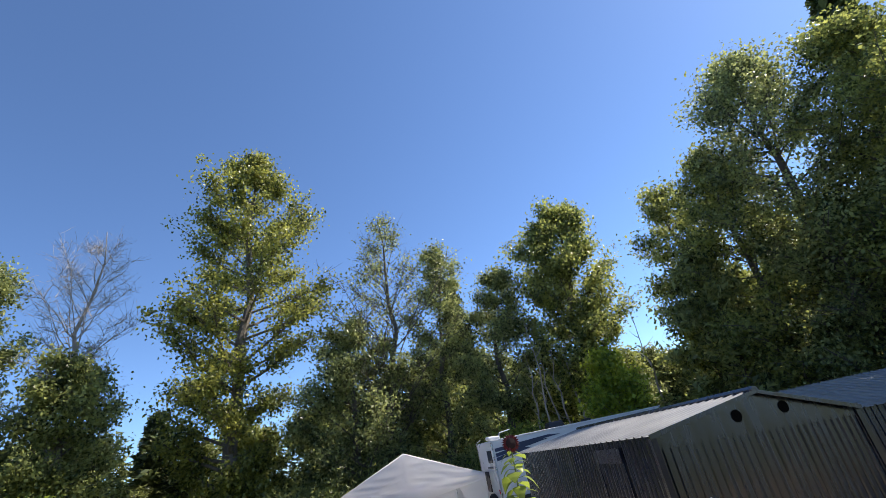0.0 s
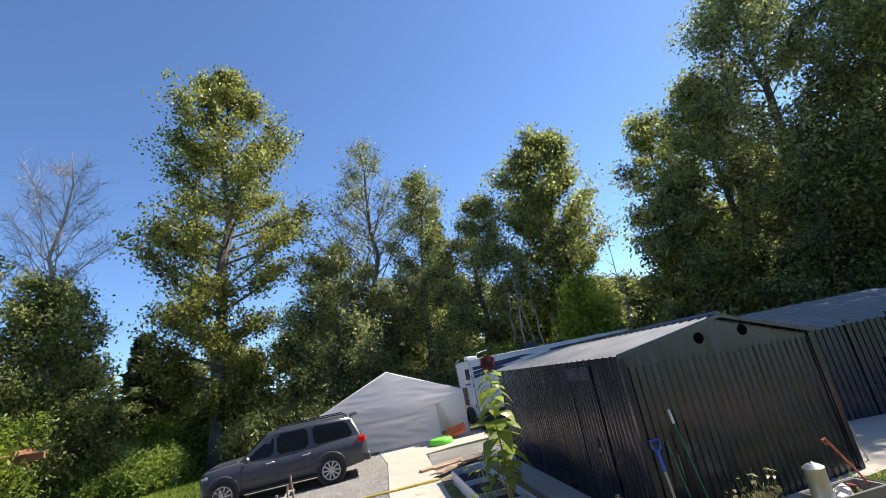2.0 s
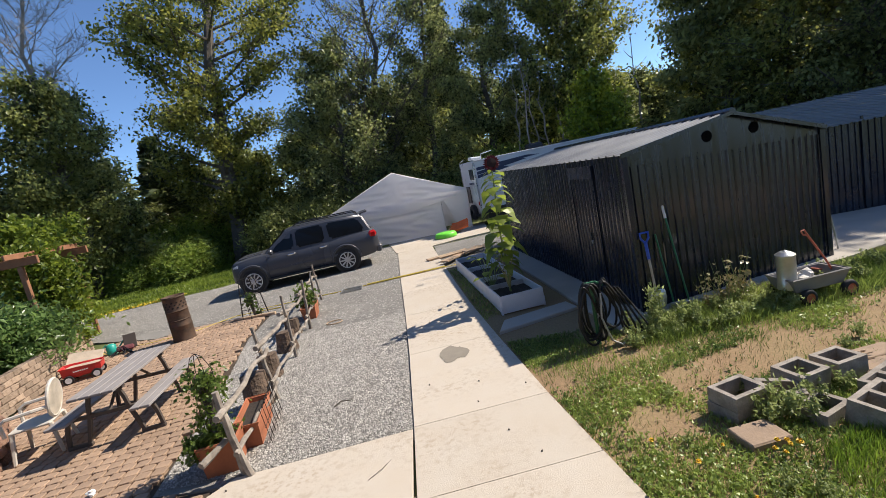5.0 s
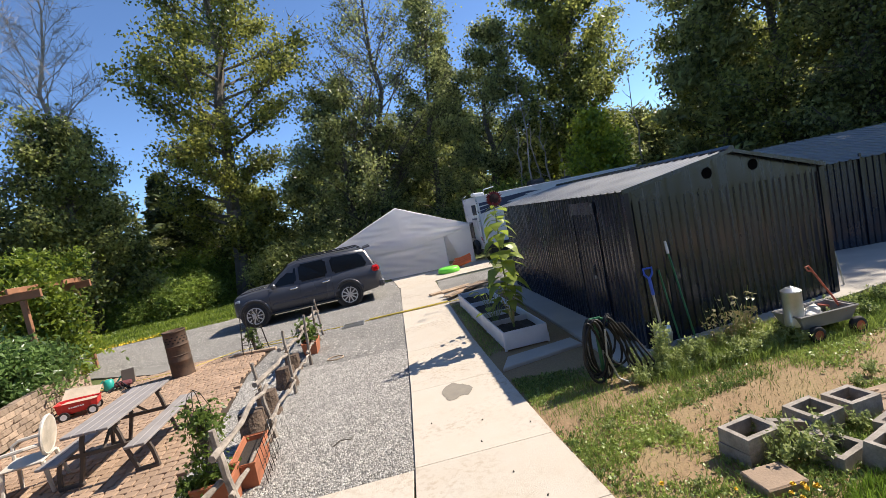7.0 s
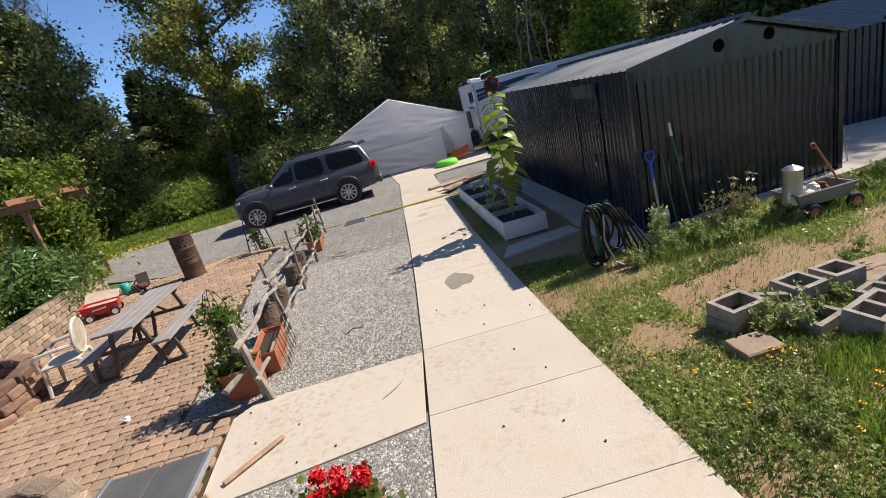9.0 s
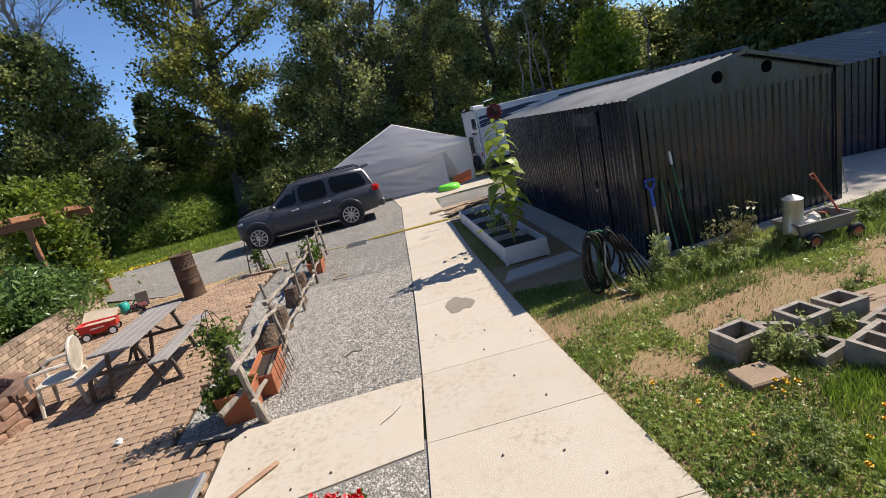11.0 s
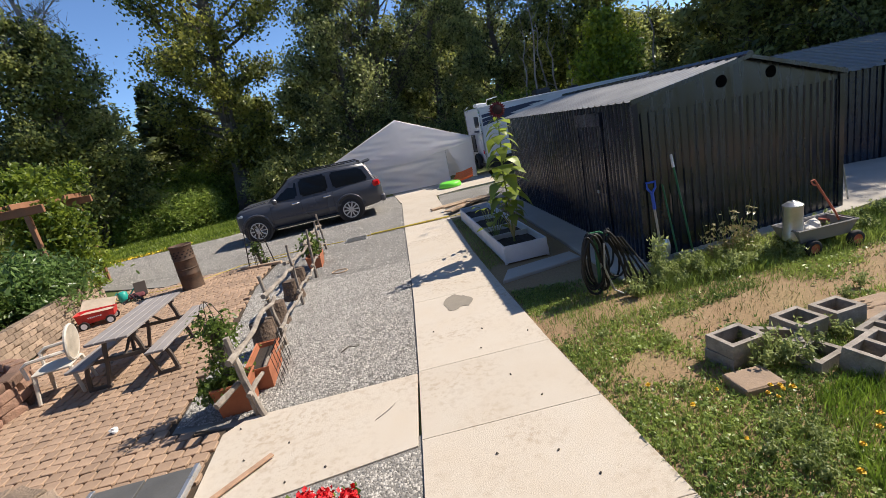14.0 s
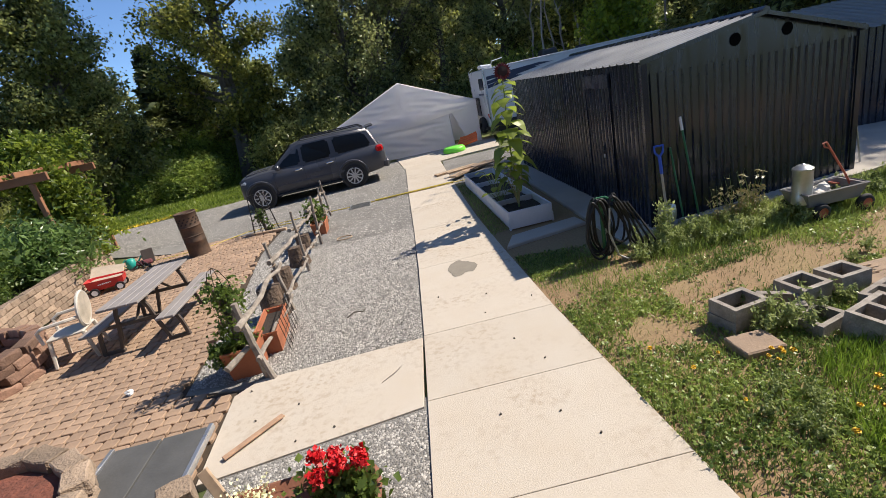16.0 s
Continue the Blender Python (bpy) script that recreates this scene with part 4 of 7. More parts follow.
part("spare_wheel", bm, M_rubber, rv, "black spare wheel on the rear")
part("ladder", tb([(-0.08, 1.9, 0.9), (-0.1, 1.9, 2.85), (0.1, 1.9, 2.95)], 0.018, 6), M_alloy, rv)
for x in (3.4, 4.5):
    part("wheel", lathe(bmesh.new(), [(0.1, -0.1), (0.3, -0.1), (0.34, 0), (0.3, 0.1), (0.1, 0.1)], 18, (0, 0, 0)), M_rubber, rv).matrix_basis = pose(x, 0.12, 0.34, 90, 0, 0)
for x, w, h in ((3.2, 0.75, 0.26), (4.7, 0.35, 0.12)):
    part("roof_unit", bx((x, 0.9, 2.81 + h / 2), (w, 0.6, h), bevel=0.06, taper=0.85), M_plastic, rv, "black rooftop air unit")
part("roof_vent", bx((0.25, 0.5, 2.90), (0.5, 0.42, 0.14), (0, 5, 0), bevel=0.04), M_white, rv, "white plastic roof vent")
part("aerial", tb([(0.45, 0.3, 2.84), (0.5, 0.25, 3.05), (0.95, 0.2, 3.10)], 0.018, 6), M_white, rv, "white roof aerial")
for y, z in ((0.10, 1.0), (2.18, 1.0)):
    part("tail_lamp", bx((-0.02, y, z), (0.03, 0.10, 0.16), bevel=0.01), M_redlamp, rv, "red tail lamp")
part("bumper", bx((-0.12, 1.15, 0.50), (0.10, 2.2, 0.10), bevel=0.01), M_plastic, rv)
for k in range(6):
    part("lettering_bar", bx((-0.012, 0.42 + 0.13 * k, 1.86), (0.012, 0.09, 0.07)), M_blue, rv)
part("awning_arm", tb([(0.5, -0.02, 2.4), (0.5, -0.1, 2.66), (0.75, -0.14, 2.66), (0.85, -0.1, 2.5)], 0.025, 6), M_plastic, rv)

# ---- the pale clutter before the tent ----
M_lime = mat("lime_plastic", (0.18, 0.75, 0.06), 0.4, var=0.08)
M_orange = mat("orange_plastic", (0.75, 0.13, 0.03), 0.45, var=0.12)
M_lumber = mat("weathered_board", (0.42, 0.30, 0.20), 0.85, var=0.25, scale=5, fine=30, bump=0.3)
pool = thing("paddling_pool", (0.95, 18.6, 0.034), 0, "lime green plastic paddling pool upside down", "pool")
part("shell", lathe(bmesh.new(), [(0.44, 0.0), (0.46, 0.05), (0.42, 0.16), (0.38, 0.19), (0.01, 0.19)], 24), M_lime, pool, smooth=True)
bar = thing("orange_barrier", (1.55, 19.35, 0.034), -12, "orange plastic mesh barrier rolled in a heap", "barrier")
for k in range(4):
    part("roll", tb([(-0.4 + 0.05 * k, -0.08 + 0.08 * k, 0.08 + 0.08 * k), (0, -0.1 + 0.08 * k, 0.12 + 0.07 * k), (0.45, -0.06 + 0.08 * k, 0.22 + 0.07 * k)], 0.07, 8), M_orange, bar)
for i, (x0, y0, x1, y1, w) in enumerate(((0.0, 14.0, 1.3, 14.5, 0.22), (0.45, 12.9, 1.7, 14.3, 0.28), (0.35, 13.4, 1.9, 14.0, 0.14), (1.1, 13.3, 1.75, 13.5, 0.3))):
    a_ = math.degrees(math.atan2(y1 - y0, x1 - x0))
    o = part("plank", bx((0, 0, 0), (math.hypot(x1 - x0, y1 - y0), w, 0.045), bevel=0.006), M_lumber)
    o.matrix_basis = pose((x0 + x1) / 2, (y0 + y1) / 2, 0.06 + 0.045 * i, 0, 0, a_)
    tagged(o, "weathered brown timber plank lying on the path edge", "plank", "loose planks")

# ---- yellow cable cover and the hose across the path ----
M_yellow = mat("yellow_hose", (0.55, 0.42, 0.07), 0.55, var=0.2)
o = part("garden_hose", tb([(-4.6, 12.3, 0.012), (-3.4, 12.38, 0.012), (-2.6, 12.33, 0.012), (-1.75, 12.42, 0.015), (-0.85, 12.40, 0.05), (0.42, 12.44, 0.05), (1.0, 12.6, 0.015)], 0.013, 6), M_yellow)
tagged(o, "yellow hose laid across gravel and concrete path", "hose")
o = part("hose_cover", tb([(-1.75, 12.42, 0.03), (-0.86, 12.41, 0.045), (0.44, 12.45, 0.06)], 0.028, 6), M_yellow)
tagged(o, "yellow hose ramp lying across the path", "hose")
o = part("garden_hose", tb([(-4.0, 12.0, 0.012), (-5.2, 12.1, 0.012), (-6.0, 11.3, 0.012), (-7.0, 11.1, 0.012), (-7.8, 11.3, 0.012), (-8.1, 11.0, 0.012), (-7.6, 10.8, 0.012)], 0.013, 6), M_yellow)
tagged(o, "yellow hose winding along the patio edge", "hose")
drain = thing("drain_grate", (-2.15, 12.25, 0.0), 3, "grey steel drain grate lying in the gravel", "grate")
M_galv = mat("galvanised_steel", (0.45, 0.46, 0.47), 0.35, metal=0.75, var=0.15)
for k in range(7):
    part("bar", bx((0, -0.21 + 0.07 * k, 0.02), (0.55, 0.025, 0.03)), M_galv, drain)
for x in (-0.27, 0.27):
    part("bar", bx((x, 0, 0.02), (0.03, 0.46, 0.032)), M_galv, drain)
o = part("hoop", tb([(-2.14 + 0.16 * math.cos(k * math.pi / 9), 9.32 + 0.13 * math.sin(k * math.pi / 9), 0.02) for k in range(19)], 0.012, 6), M_lumber)
tagged(o, "pale ring of hose lying on the gravel", "ring")

# ---- raised planter with the sunflower ----
M_pl = mat("white_planter_board", (0.66, 0.66, 0.69), 0.5, var=0.10, scale=3, bump=0.05)
M_potting = mat("potting_soil", (0.035, 0.026, 0.02), 0.95, var=0.4, fine=40, bump=0.8)
planter = thing("raised_planter", (1.43, 7.50, 0.0), 4.5, "long white board planter divided into soil beds", "planter")
PL, PW, PH = 4.3, 0.74, 0.30
for x in (-PW / 2, PW / 2):
    part("side_board", bx((x, PL / 2, PH / 2 + 0.02), (0.03, PL, PH), bevel=0.004), M_pl, planter)
for y in (0, PL):
    part("end_board", bx((0, y, PH / 2 + 0.02), (PW, 0.03, PH + 0.004), bevel=0.004), M_pl, planter)
for y in (1.0, 1.75, 3.0):
    part("divider", bx((0, y, PH / 2 + 0.01), (PW - 0.04, 0.03, PH - 0.05), bevel=0.004), M_pl, planter)
bm = bmesh.new()
bmesh.ops.create_grid(bm, x_segments=10, y_segments=40, size=0.5)
for v in bm.verts:
    v.co = Vector((v.co.x * (PW - 0.04), PL / 2 + v.co.y * (PL - 0.04), 0.19 + 0.03 * noise.noise(v.co * 9)))
part("soil", bm, M_potting, planter)
for y in (0.02, 1.4, 2.8, 4.25):
    for x in (-PW / 2 - 0.005, PW / 2 + 0.005):
        part("foot", bx((x, y, 0.08), (0.035, 0.05, 0.17), bevel=0.004), M_pl, planter)

flower = thing("sunflower", (1.37, 8.15, 0.19), 0, "tall sunflower with a dark red head and big leaves", "flower")
M_stalk = mat("green_stalk", (0.20, 0.26, 0.07), 0.6, var=0.15)
M_head = mat("dark_red_petals", (0.16, 0.012, 0.012), 0.6, var=0.3)
stalk = [Vector((0.0, 0.0, 0.0)), Vector((0.02, 0.02, 0.7)), Vector((0.0, 0.0, 1.3)), Vector((0.05, -0.02, 1.9)), Vector((0.06, -0.05, 2.30))]
part("stalk", tube(bmesh.new(), stalk, [0.02, 0.017, 0.014, 0.012, 0.010], 7), M_stalk, flower)
rs = np.random.default_rng(3)


def heart_leaf(parent, root, az, length, droop, material):
    """A broad pointed leaf on a short stem."""
    bm = bmesh.new()
    d, w = Vector((math.cos(az), math.sin(az), 0)), Vector((-math.sin(az), math.cos(az), 0))
    tipz = -droop * length
    base = Vector(root) + d * length * 0.65 + Vector((0, 0, 0.12 * length))
    tube(bm, [root, base], 0.005, 4)
    rows = []
    for f, k in ((0.0, 0.26), (0.1, 0.52), (0.30, 0.56), (0.60, 0.36), (0.95, 0.01)):
        c = base + d * length * f + Vector((0, 0, tipz * f * f))
        rows.append([bm.verts.new(c - w * length * k + Vector((0, 0, -0.10 * length * k))), bm.verts.new(c + Vector((0, 0, 0.0))), bm.verts.new(c + w * length * k + Vector((0, 0, -0.10 * length * k)))])
    for a_, b_ in zip(rows, rows[1:]):
        for k in range(2):
            bm.faces.new((a_[k], a_[k + 1], b_[k + 1], b_[k]))
    return part("leaf", bm, material, parent)


L_sun = leaf_mat("sunflower_leaves", (0.08, 0.14, 0.025), (0.30, 0.37, 0.06), through_light=0.5)
for i in range(54):
    f = 0.16 + 0.81 * (i / 54) ** 1.15
    k = f * 4
    root = stalk[int(k)].lerp(stalk[min(4, int(k) + 1)], k - int(k))
    heart_leaf(flower, root, i * 2.4 + rs.uniform(-0.4, 0.4), (0.26 if f < 0.6 else 0.26 - 0.30 * (f - 0.6)) * rs.uniform(0.55, 1.15), rs.uniform(0.4, 1.6), L_sun)
for i in range(9):
    az = i * 0.7
    part("side_stem", tb([(0, 0, 0.02), (0.07 * math.cos(az), 0.07 * math.sin(az), 0.35), (0.16 * math.cos(az), 0.16 * math.sin(az), rs.uniform(0.6, 0.95))], [0.009, 0.007, 0.004], 5), mat("dry_stem", (0.38, 0.33, 0.14), 0.8) if i == 0 else bpy.data.materials["dry_stem"], flower)
hd = Vector((0.06, -0.12, 2.34))
part("seed_disc", lathe(bmesh.new(), [(0.085, 0), (0.08, 0.03), (0.001, 0.045)], 16), mat("seed_disc", (0.03, 0.012, 0.01), 0.9, var=0.3), flower).matrix_basis = pose(*hd, 80, 0, 0)
for k in range(22):
    an = 2 * math.pi * k / 22
    bm = bmesh.new()
    bm.faces.new([bm.verts.new(p) for p in ((0.05, 0, 0), (0.10, 0.022, 0.008), (0.155, 0, -0.012), (0.10, -0.022, 0.008))])
    part("petal", bm, M_head, flower).matrix_basis = pose(*hd, 80, 0, 0) @ pose(0, 0, 0.008 * (k % 2), 0, rs.uniform(-18, 12), math.degrees(an))
small = thing("seedling_plant", (1.12, 8.6, 0.19), 0, "leggy pale-leaved plant in the planter soil", "plant")
for i in range(12):
    az = i * 2.4
    root = Vector((0.25 * math.cos(az) * rs.uniform(0.3, 1), 0.3 * math.sin(az), rs.uniform(0.25, 0.7)))
    part("stem", tb([(0, 0, 0), root * 0.6, root], 0.006, 4), M_stalk, small)
    heart_leaf(small, root, az, 0.14, 0.5, L_sun)

# ---- tools and hose at the shed ----
M_handle = mat("ash_handle", (0.50, 0.42, 0.32), 0.7, var=0.15)
M_bluep = mat("blue_plastic", (0.03, 0.10, 0.55), 0.4, var=0.1)
M_green = mat("green_handle", (0.03, 0.16, 0.07), 0.45, var=0.15)
shovel = thing("shovel", (2.98, 6.0, 0.05), 0, "digging shovel with a blue D grip leaning on shed", "shovel")
part("shaft", tb([(0.0, -0.02, 0.30), (-0.015, 0.06, 1.0)], 0.017, 8), M_handle, shovel)
part("grip", tb([(-0.015, 0.06, 0.98), (-0.07, 0.065, 1.05), (-0.075, 0.07, 1.13), (0.045, 0.07, 1.13), (0.04, 0.065, 1.05), (-0.015, 0.06, 0.98)], 0.016, 7), M_bluep, shovel, "blue plastic D grip")
part("collar", tb([(-0.008, 0.035, 0.76), (-0.015, 0.06, 1.0)], 0.023, 8), M_bluep, shovel)
bm = bmesh.new()
rows = []
for z, w in ((0.34, 0.05), (0.32, 0.12), (0.22, 0.135), (0.10, 0.11), (0.03, 0.05), (0.0, 0.008)):
    rows.append([bm.verts.new((w * k, -0.03 - 0.10 * (0.34 - z) - 0.03 * (1 - k * k), z)) for k in (-1, -0.5, 0, 0.5, 1)])
for a_, b_ in zip(rows, rows[1:]):
    for k in range(4):
        bm.faces.new((a_[k], a_[k + 1], b_[k + 1], b_[k]))
part("blade", bm, M_galv, shovel, "worn steel blade", True)
rake = thing("garden_rake", (3.40, 6.10, 0.05), 0, "rake with a green handle leaning on the shed", "rake")
part("shaft", tb([(0.06, -0.06, 0.06), (-0.04, 0.13, 1.36)], 0.014, 8), M_green, rake)
part("grip", tb([(-0.032, 0.115, 1.24), (-0.045, 0.135, 1.42)], 0.02, 8), M_white, rake, "white rubber grip")
part("head", bx((0.06, -0.07, 0.05), (0.36, 0.03, 0.03), bevel=0.006), M_galv, rake)
for k in range(8):
    part("tine", bx((-0.10 + 0.046 * k, -0.09, 0.025), (0.01, 0.03, 0.05)), M_galv, rake)
hoe = thing("garden_hoe", (3.22, 6.08, 0.05), 0, "short green-handled hoe leaning on the shed", "hoe")
part("shaft", tb([(0.03, -0.04, 0.02), (-0.04, 0.11, 1.05)], 0.013, 8), M_green, hoe)
part("blade", bx((0.03, -0.06, 0.04), (0.15, 0.02, 0.09), bevel=0.004), M_galv, hoe)

M_hose = mat("black_hose", (0.007, 0.007, 0.008), 0.6, var=0.2)
stand = thing("hose_stand", (1.93, 5.52, 0.0), 0, "black garden hose hung in coils on a green post", "hose")
part("post", tb([(0, 0, 0), (0, 0, 0.82)], 0.025, 8), M_green, stand)
part("cross_arm", tb([(-0.12, 0, 0.76), (-0.06, 0, 0.82), (0.06, 0, 0.82), (0.15, 0, 0.76)], 0.016, 6), M_green, stand, "teal hose hanger arm")
for k in range(11):
    # slack loops hung over the arm, the left ones longer
    left = k % 3 != 2
    w, h = rs.uniform(0.10, 0.25), rs.uniform(0.33, 0.41) if left else rs.uniform(0.26, 0.36)
    tw, cx, sag = rs.uniform(-0.7, 0.7), rs.uniform(-0.16, 0.0) if left else rs.uniform(0.10, 0.22), rs.uniform(-0.10, 0.10)
    loop = []
    for j in range(25):
        an = 2 * math.pi * j / 24
        x = cx + w * math.sin(an) * (0.55 + 0.45 * math.sin(an / 2) ** 2) + sag * (1 - math.cos(an)) / 2
        loop.append((x * math.cos(tw), x * math.sin(tw) * 0.6 + 0.016 * (k - 7), max(0.02, 0.82 - h + h * math.cos(an))))
    part("coil", tb(loop, 0.015, 6), M_hose, stand)
part("coil", tb([(0.06, -0.12, 0.70), (0.02, -0.16, 0.4), (0.10, -0.2, 0.1), (0.22, -0.2, 0.02), (0.3, -0.1, 0.03)], 0.012, 6), M_galv, stand, "grey hose end trailing down")
for k in range(5):
    part("coil", tb([(0.16 + 0.03 * k, -0.03 * k, 0.74), (0.26 + 0.05 * k, -0.06, 0.46), (0.30 + 0.07 * k, -0.08 - 0.02 * k, 0.2), (0.36 + 0.05 * k, -0.12, 0.02)], 0.014, 6), M_hose, stand)
part("hose_end", tb([(0.15, 0.0, 0.70), (0.26, -0.02, 0.45), (0.34, -0.05, 0.2), (0.46, -0.08, 0.03), (0.7, 0.05, 0.02)], 0.013, 6), M_hose, stand)
part("bracket", tb([(0.12, -0.08, 0.1), (0.0, -0.1, 0.45), (0.06, -0.06, 0.02)], 0.012, 6), M_galv, stand)

# ---- cart with a metal can ----
M_cart = mat("grey_poly_tub", (0.20, 0.19, 0.18), 0.6, var=0.12, scale=4)
M_rust = mat("rusty_red_steel", (0.40, 0.10, 0.06), 0.6, var=0.25, scale=8)
cart = thing("yard_cart", (4.70, 5.50, 0.0), 3, "grey poly yard cart with a rusty red pull handle", "cart")
bm = bmesh.new()
lo, hi, hin, loin = [], [], [], []
for (x, y) in ((-0.36, -0.2), (0.40, -0.2), (0.40, 0.2), (-0.36, 0.2)):
    lo.append(bm.verts.new((x, y, 0.20)))
    hi.append(bm.verts.new((x * 1.22, y * 1.2, 0.40)))
    hin.append(bm.verts.new((x * 1.12, y * 1.08, 0.40)))
    loin.append(bm.verts.new((x * 0.95, y * 0.92, 0.24)))
for k in range(4):
    j = (k + 1) % 4
    bm.faces.new((lo[k], lo[j], hi[j], hi[k]))
    bm.faces.new((hi[k], hi[j], hin[j], hin[k]))
    bm.faces.new((hin[k], hin[j], loin[j], loin[k]))
bm.faces.new(lo)
bm.faces.new(loin)
part("tub", bm, M_cart, cart)
part("rim", tube(bmesh.new(), [(-0.44, -0.24, 0.40), (0.49, -0.24, 0.40), (0.49, 0.24, 0.40), (-0.44, 0.24, 0.40), (-0.44, -0.24, 0.40)], 0.016, 6), M_cart, cart)
for x in (-0.24, 0.42):
    for y in (-0.27, 0.27):
        wheel = new("wheel")
        wheel.parent, wheel.matrix_basis = cart, pose(x, y, 0.125, 90, 0, 0)
        part("tyre", lathe(bmesh.new(), [(0.06, -0.035), (0.11, -0.04), (0.128, 0), (0.11, 0.04), (0.06, 0.035)], 20), M_rubber, wheel, smooth=True)
        part("rim", lathe(bmesh.new(), [(0.07, -0.042), (0.05, -0.03), (0.001, -0.03)], 16), M_rust, wheel)
        part("rim", lathe(bmesh.new(), [(0.001, 0.03), (0.05, 0.03), (0.07, 0.042)], 16), M_rust, wheel)
part("pull_handle", tb([(0.46, 0, 0.30), (0.36, 0, 0.50), (0.12, 0.02, 0.92), (0.09, 0.02, 0.97)], 0.015, 6), M_rust, cart, "rusty red pull handle")
part("handle_loop", tb([(0.09, 0.02, 0.95), (0.03, 0.02, 0.97), (0.0, 0.02, 1.03), (0.05, 0.02, 1.04), (0.10, 0.02, 0.96)], 0.013, 6), M_rust, cart)
cart.matrix_basis = pose(4.72, 5.50, 0, 0, 0, 3) @ Matrix.Scale(0.86, 4)
part("axle_brace", tb([(0.30, -0.22, 0.36), (0.50, -0.1, 0.30), (0.50, 0.1, 0.30), (0.30, 0.22, 0.36)], 0.018, 6), M_rust, cart)
can = thing("metal_can", (4.42, 5.44, 0.39), 0, "galvanised metal feed can with a lid in the cart", "can")
part("body", lathe(bmesh.new(), [(0.110, -0.10), (0.112, 0.0), (0.108, 0.01), (0.110, 0.33), (0.114, 0.34)], 24, (0, 0, -0.08)), M_galv, can, smooth=True)
part("lid", lathe(bmesh.new(), [(0.114, 0.25), (0.114, 0.27), (0.06, 0.305), (0.03, 0.31), (0.001, 0.33)], 24), M_galv, can)
rub = thing("rubble_sack", (4.68, 5.50, 0.21), 20, "dirty white sack slumped in the cart", "sack")
bm = bmesh.new()
bmesh.ops.create_icosphere(bm, subdivisions=3, radius=0.15)
for v in bm.verts:
    v.co = Vector((v.co.x * 1.1, v.co.y * 0.9, max(-0.02, v.co.z * 0.9))) * (1 + 0.5 * noise.noise(v.co * 11)) + Vector((0, 0, 0.04))
part("sack", bm, mat("dirty_white_sack", (0.60, 0.57, 0.52), 0.8, var=0.2, scale=9, bump=0.4), rub, smooth=False)

# ---- concrete blocks and flagstones in the grass ----
M_cmu = mat("grey_block", (0.31, 0.265, 0.225), 0.92, var=0.38, scale=9, fine=70, bump=0.6, each=0.1, second=(0.40, 0.355, 0.31))


def hollow_block(name, sx, sy, h, cells, wall=0.045):
    bm = bmesh.new()
    z0, z1 = 0.0, h
    step = (sx - wall) / cells
    xs = [-sx / 2] + [q for c in range(cells) for q in (-sx / 2 + wall + c * step, -sx / 2 + (c + 1) * step)] + [sx / 2]
    ys = [-sy / 2, -sy / 2 + wall, sy / 2 - wall, sy / 2]
    top = [[bm.verts.new((x, y, z1)) for y in ys] for x in xs]
    bot = [[bm.verts.new((x, y, z0)) for y in ys] for x in xs]
    nx = len(xs)
    for i in range(nx - 1):
        for j in range(3):
            hole = j == 1 and i % 2 == 1
            if not hole:
                bm.faces.new((top[i][j], top[i + 1][j], top[i + 1][j + 1], top[i][j + 1]))
                bm.faces.new((bot[i][j + 1], bot[i + 1][j + 1], bot[i + 1][j], bot[i][j]))
            else:
                a_, b_ = [top[i][1], top[i + 1][1], top[i + 1][2], top[i][2]], [bot[i][1], bot[i + 1][1], bot[i + 1][2], bot[i][2]]
                for k in range(4):
                    bm.faces.new((a_[k], b_[k], b_[(k + 1) % 4], a_[(k + 1) % 4]))
    for i in range(nx - 1):
        bm.faces.new((top[i + 1][0], top[i][0], bot[i][0], bot[i + 1][0]))
        bm.faces.new((top[i][3], top[i + 1][3], bot[i + 1][3], bot[i][3]))
    for j in range(3):
        bm.faces.new((top[0][j], top[0][j + 1], bot[0][j + 1], bot[0][j]))
        bm.faces.new((top[-1][j + 1], top[-1][j], bot[-1][j], bot[-1][j + 1]))
    bmesh.ops.bevel(bm, geom=[e_ for e_ in bm.edges if not e_.is_boundary and e_.calc_face_angle(0) > 0.5], offset=0.006, segments=1, affect="EDGES")
    for v in bm.verts:
        v.co += Vector(noise.noise_vector(v.co * 14)) * 0.004
    return part(name, bm, M_cmu)


for x, y, z, rz, cells, sx, sy, h, tilt in ((2.37, 3.56, 0.115, 13, 1, 0.37, 0.29, 0.125, 0), (2.36, 3.57, -0.015, 16, 1, 0.37, 0.29, 0.125, 0), (3.04, 3.70, 0.0, 14, 1, 0.33, 0.29, 0.20, 2), (3.47, 3.76, 0.0, 8, 1, 0.31, 0.28, 0.19, -2), (3.20, 3.12, -0.02, 24, 2, 0.52, 0.27, 0.20, 5), (2.86, 3.28, -0.08, 20, 1, 0.34, 0.26, 0.19, 0), (2.74, 3.58, -0.04, -25, 1, 0.34, 0.22, 0.20, 6), (3.60, 3.40, -0.06, 20, 2, 0.46, 0.26, 0.19, -3)):
    o = hollow_block("concrete_block", sx, sy, h, cells)
    o.matrix_basis = pose(x, y, z, tilt, tilt * 0.6, rz)
    tagged(o, "grey hollow concrete block lying in the weeds", "block", "hollow blocks in the grass")
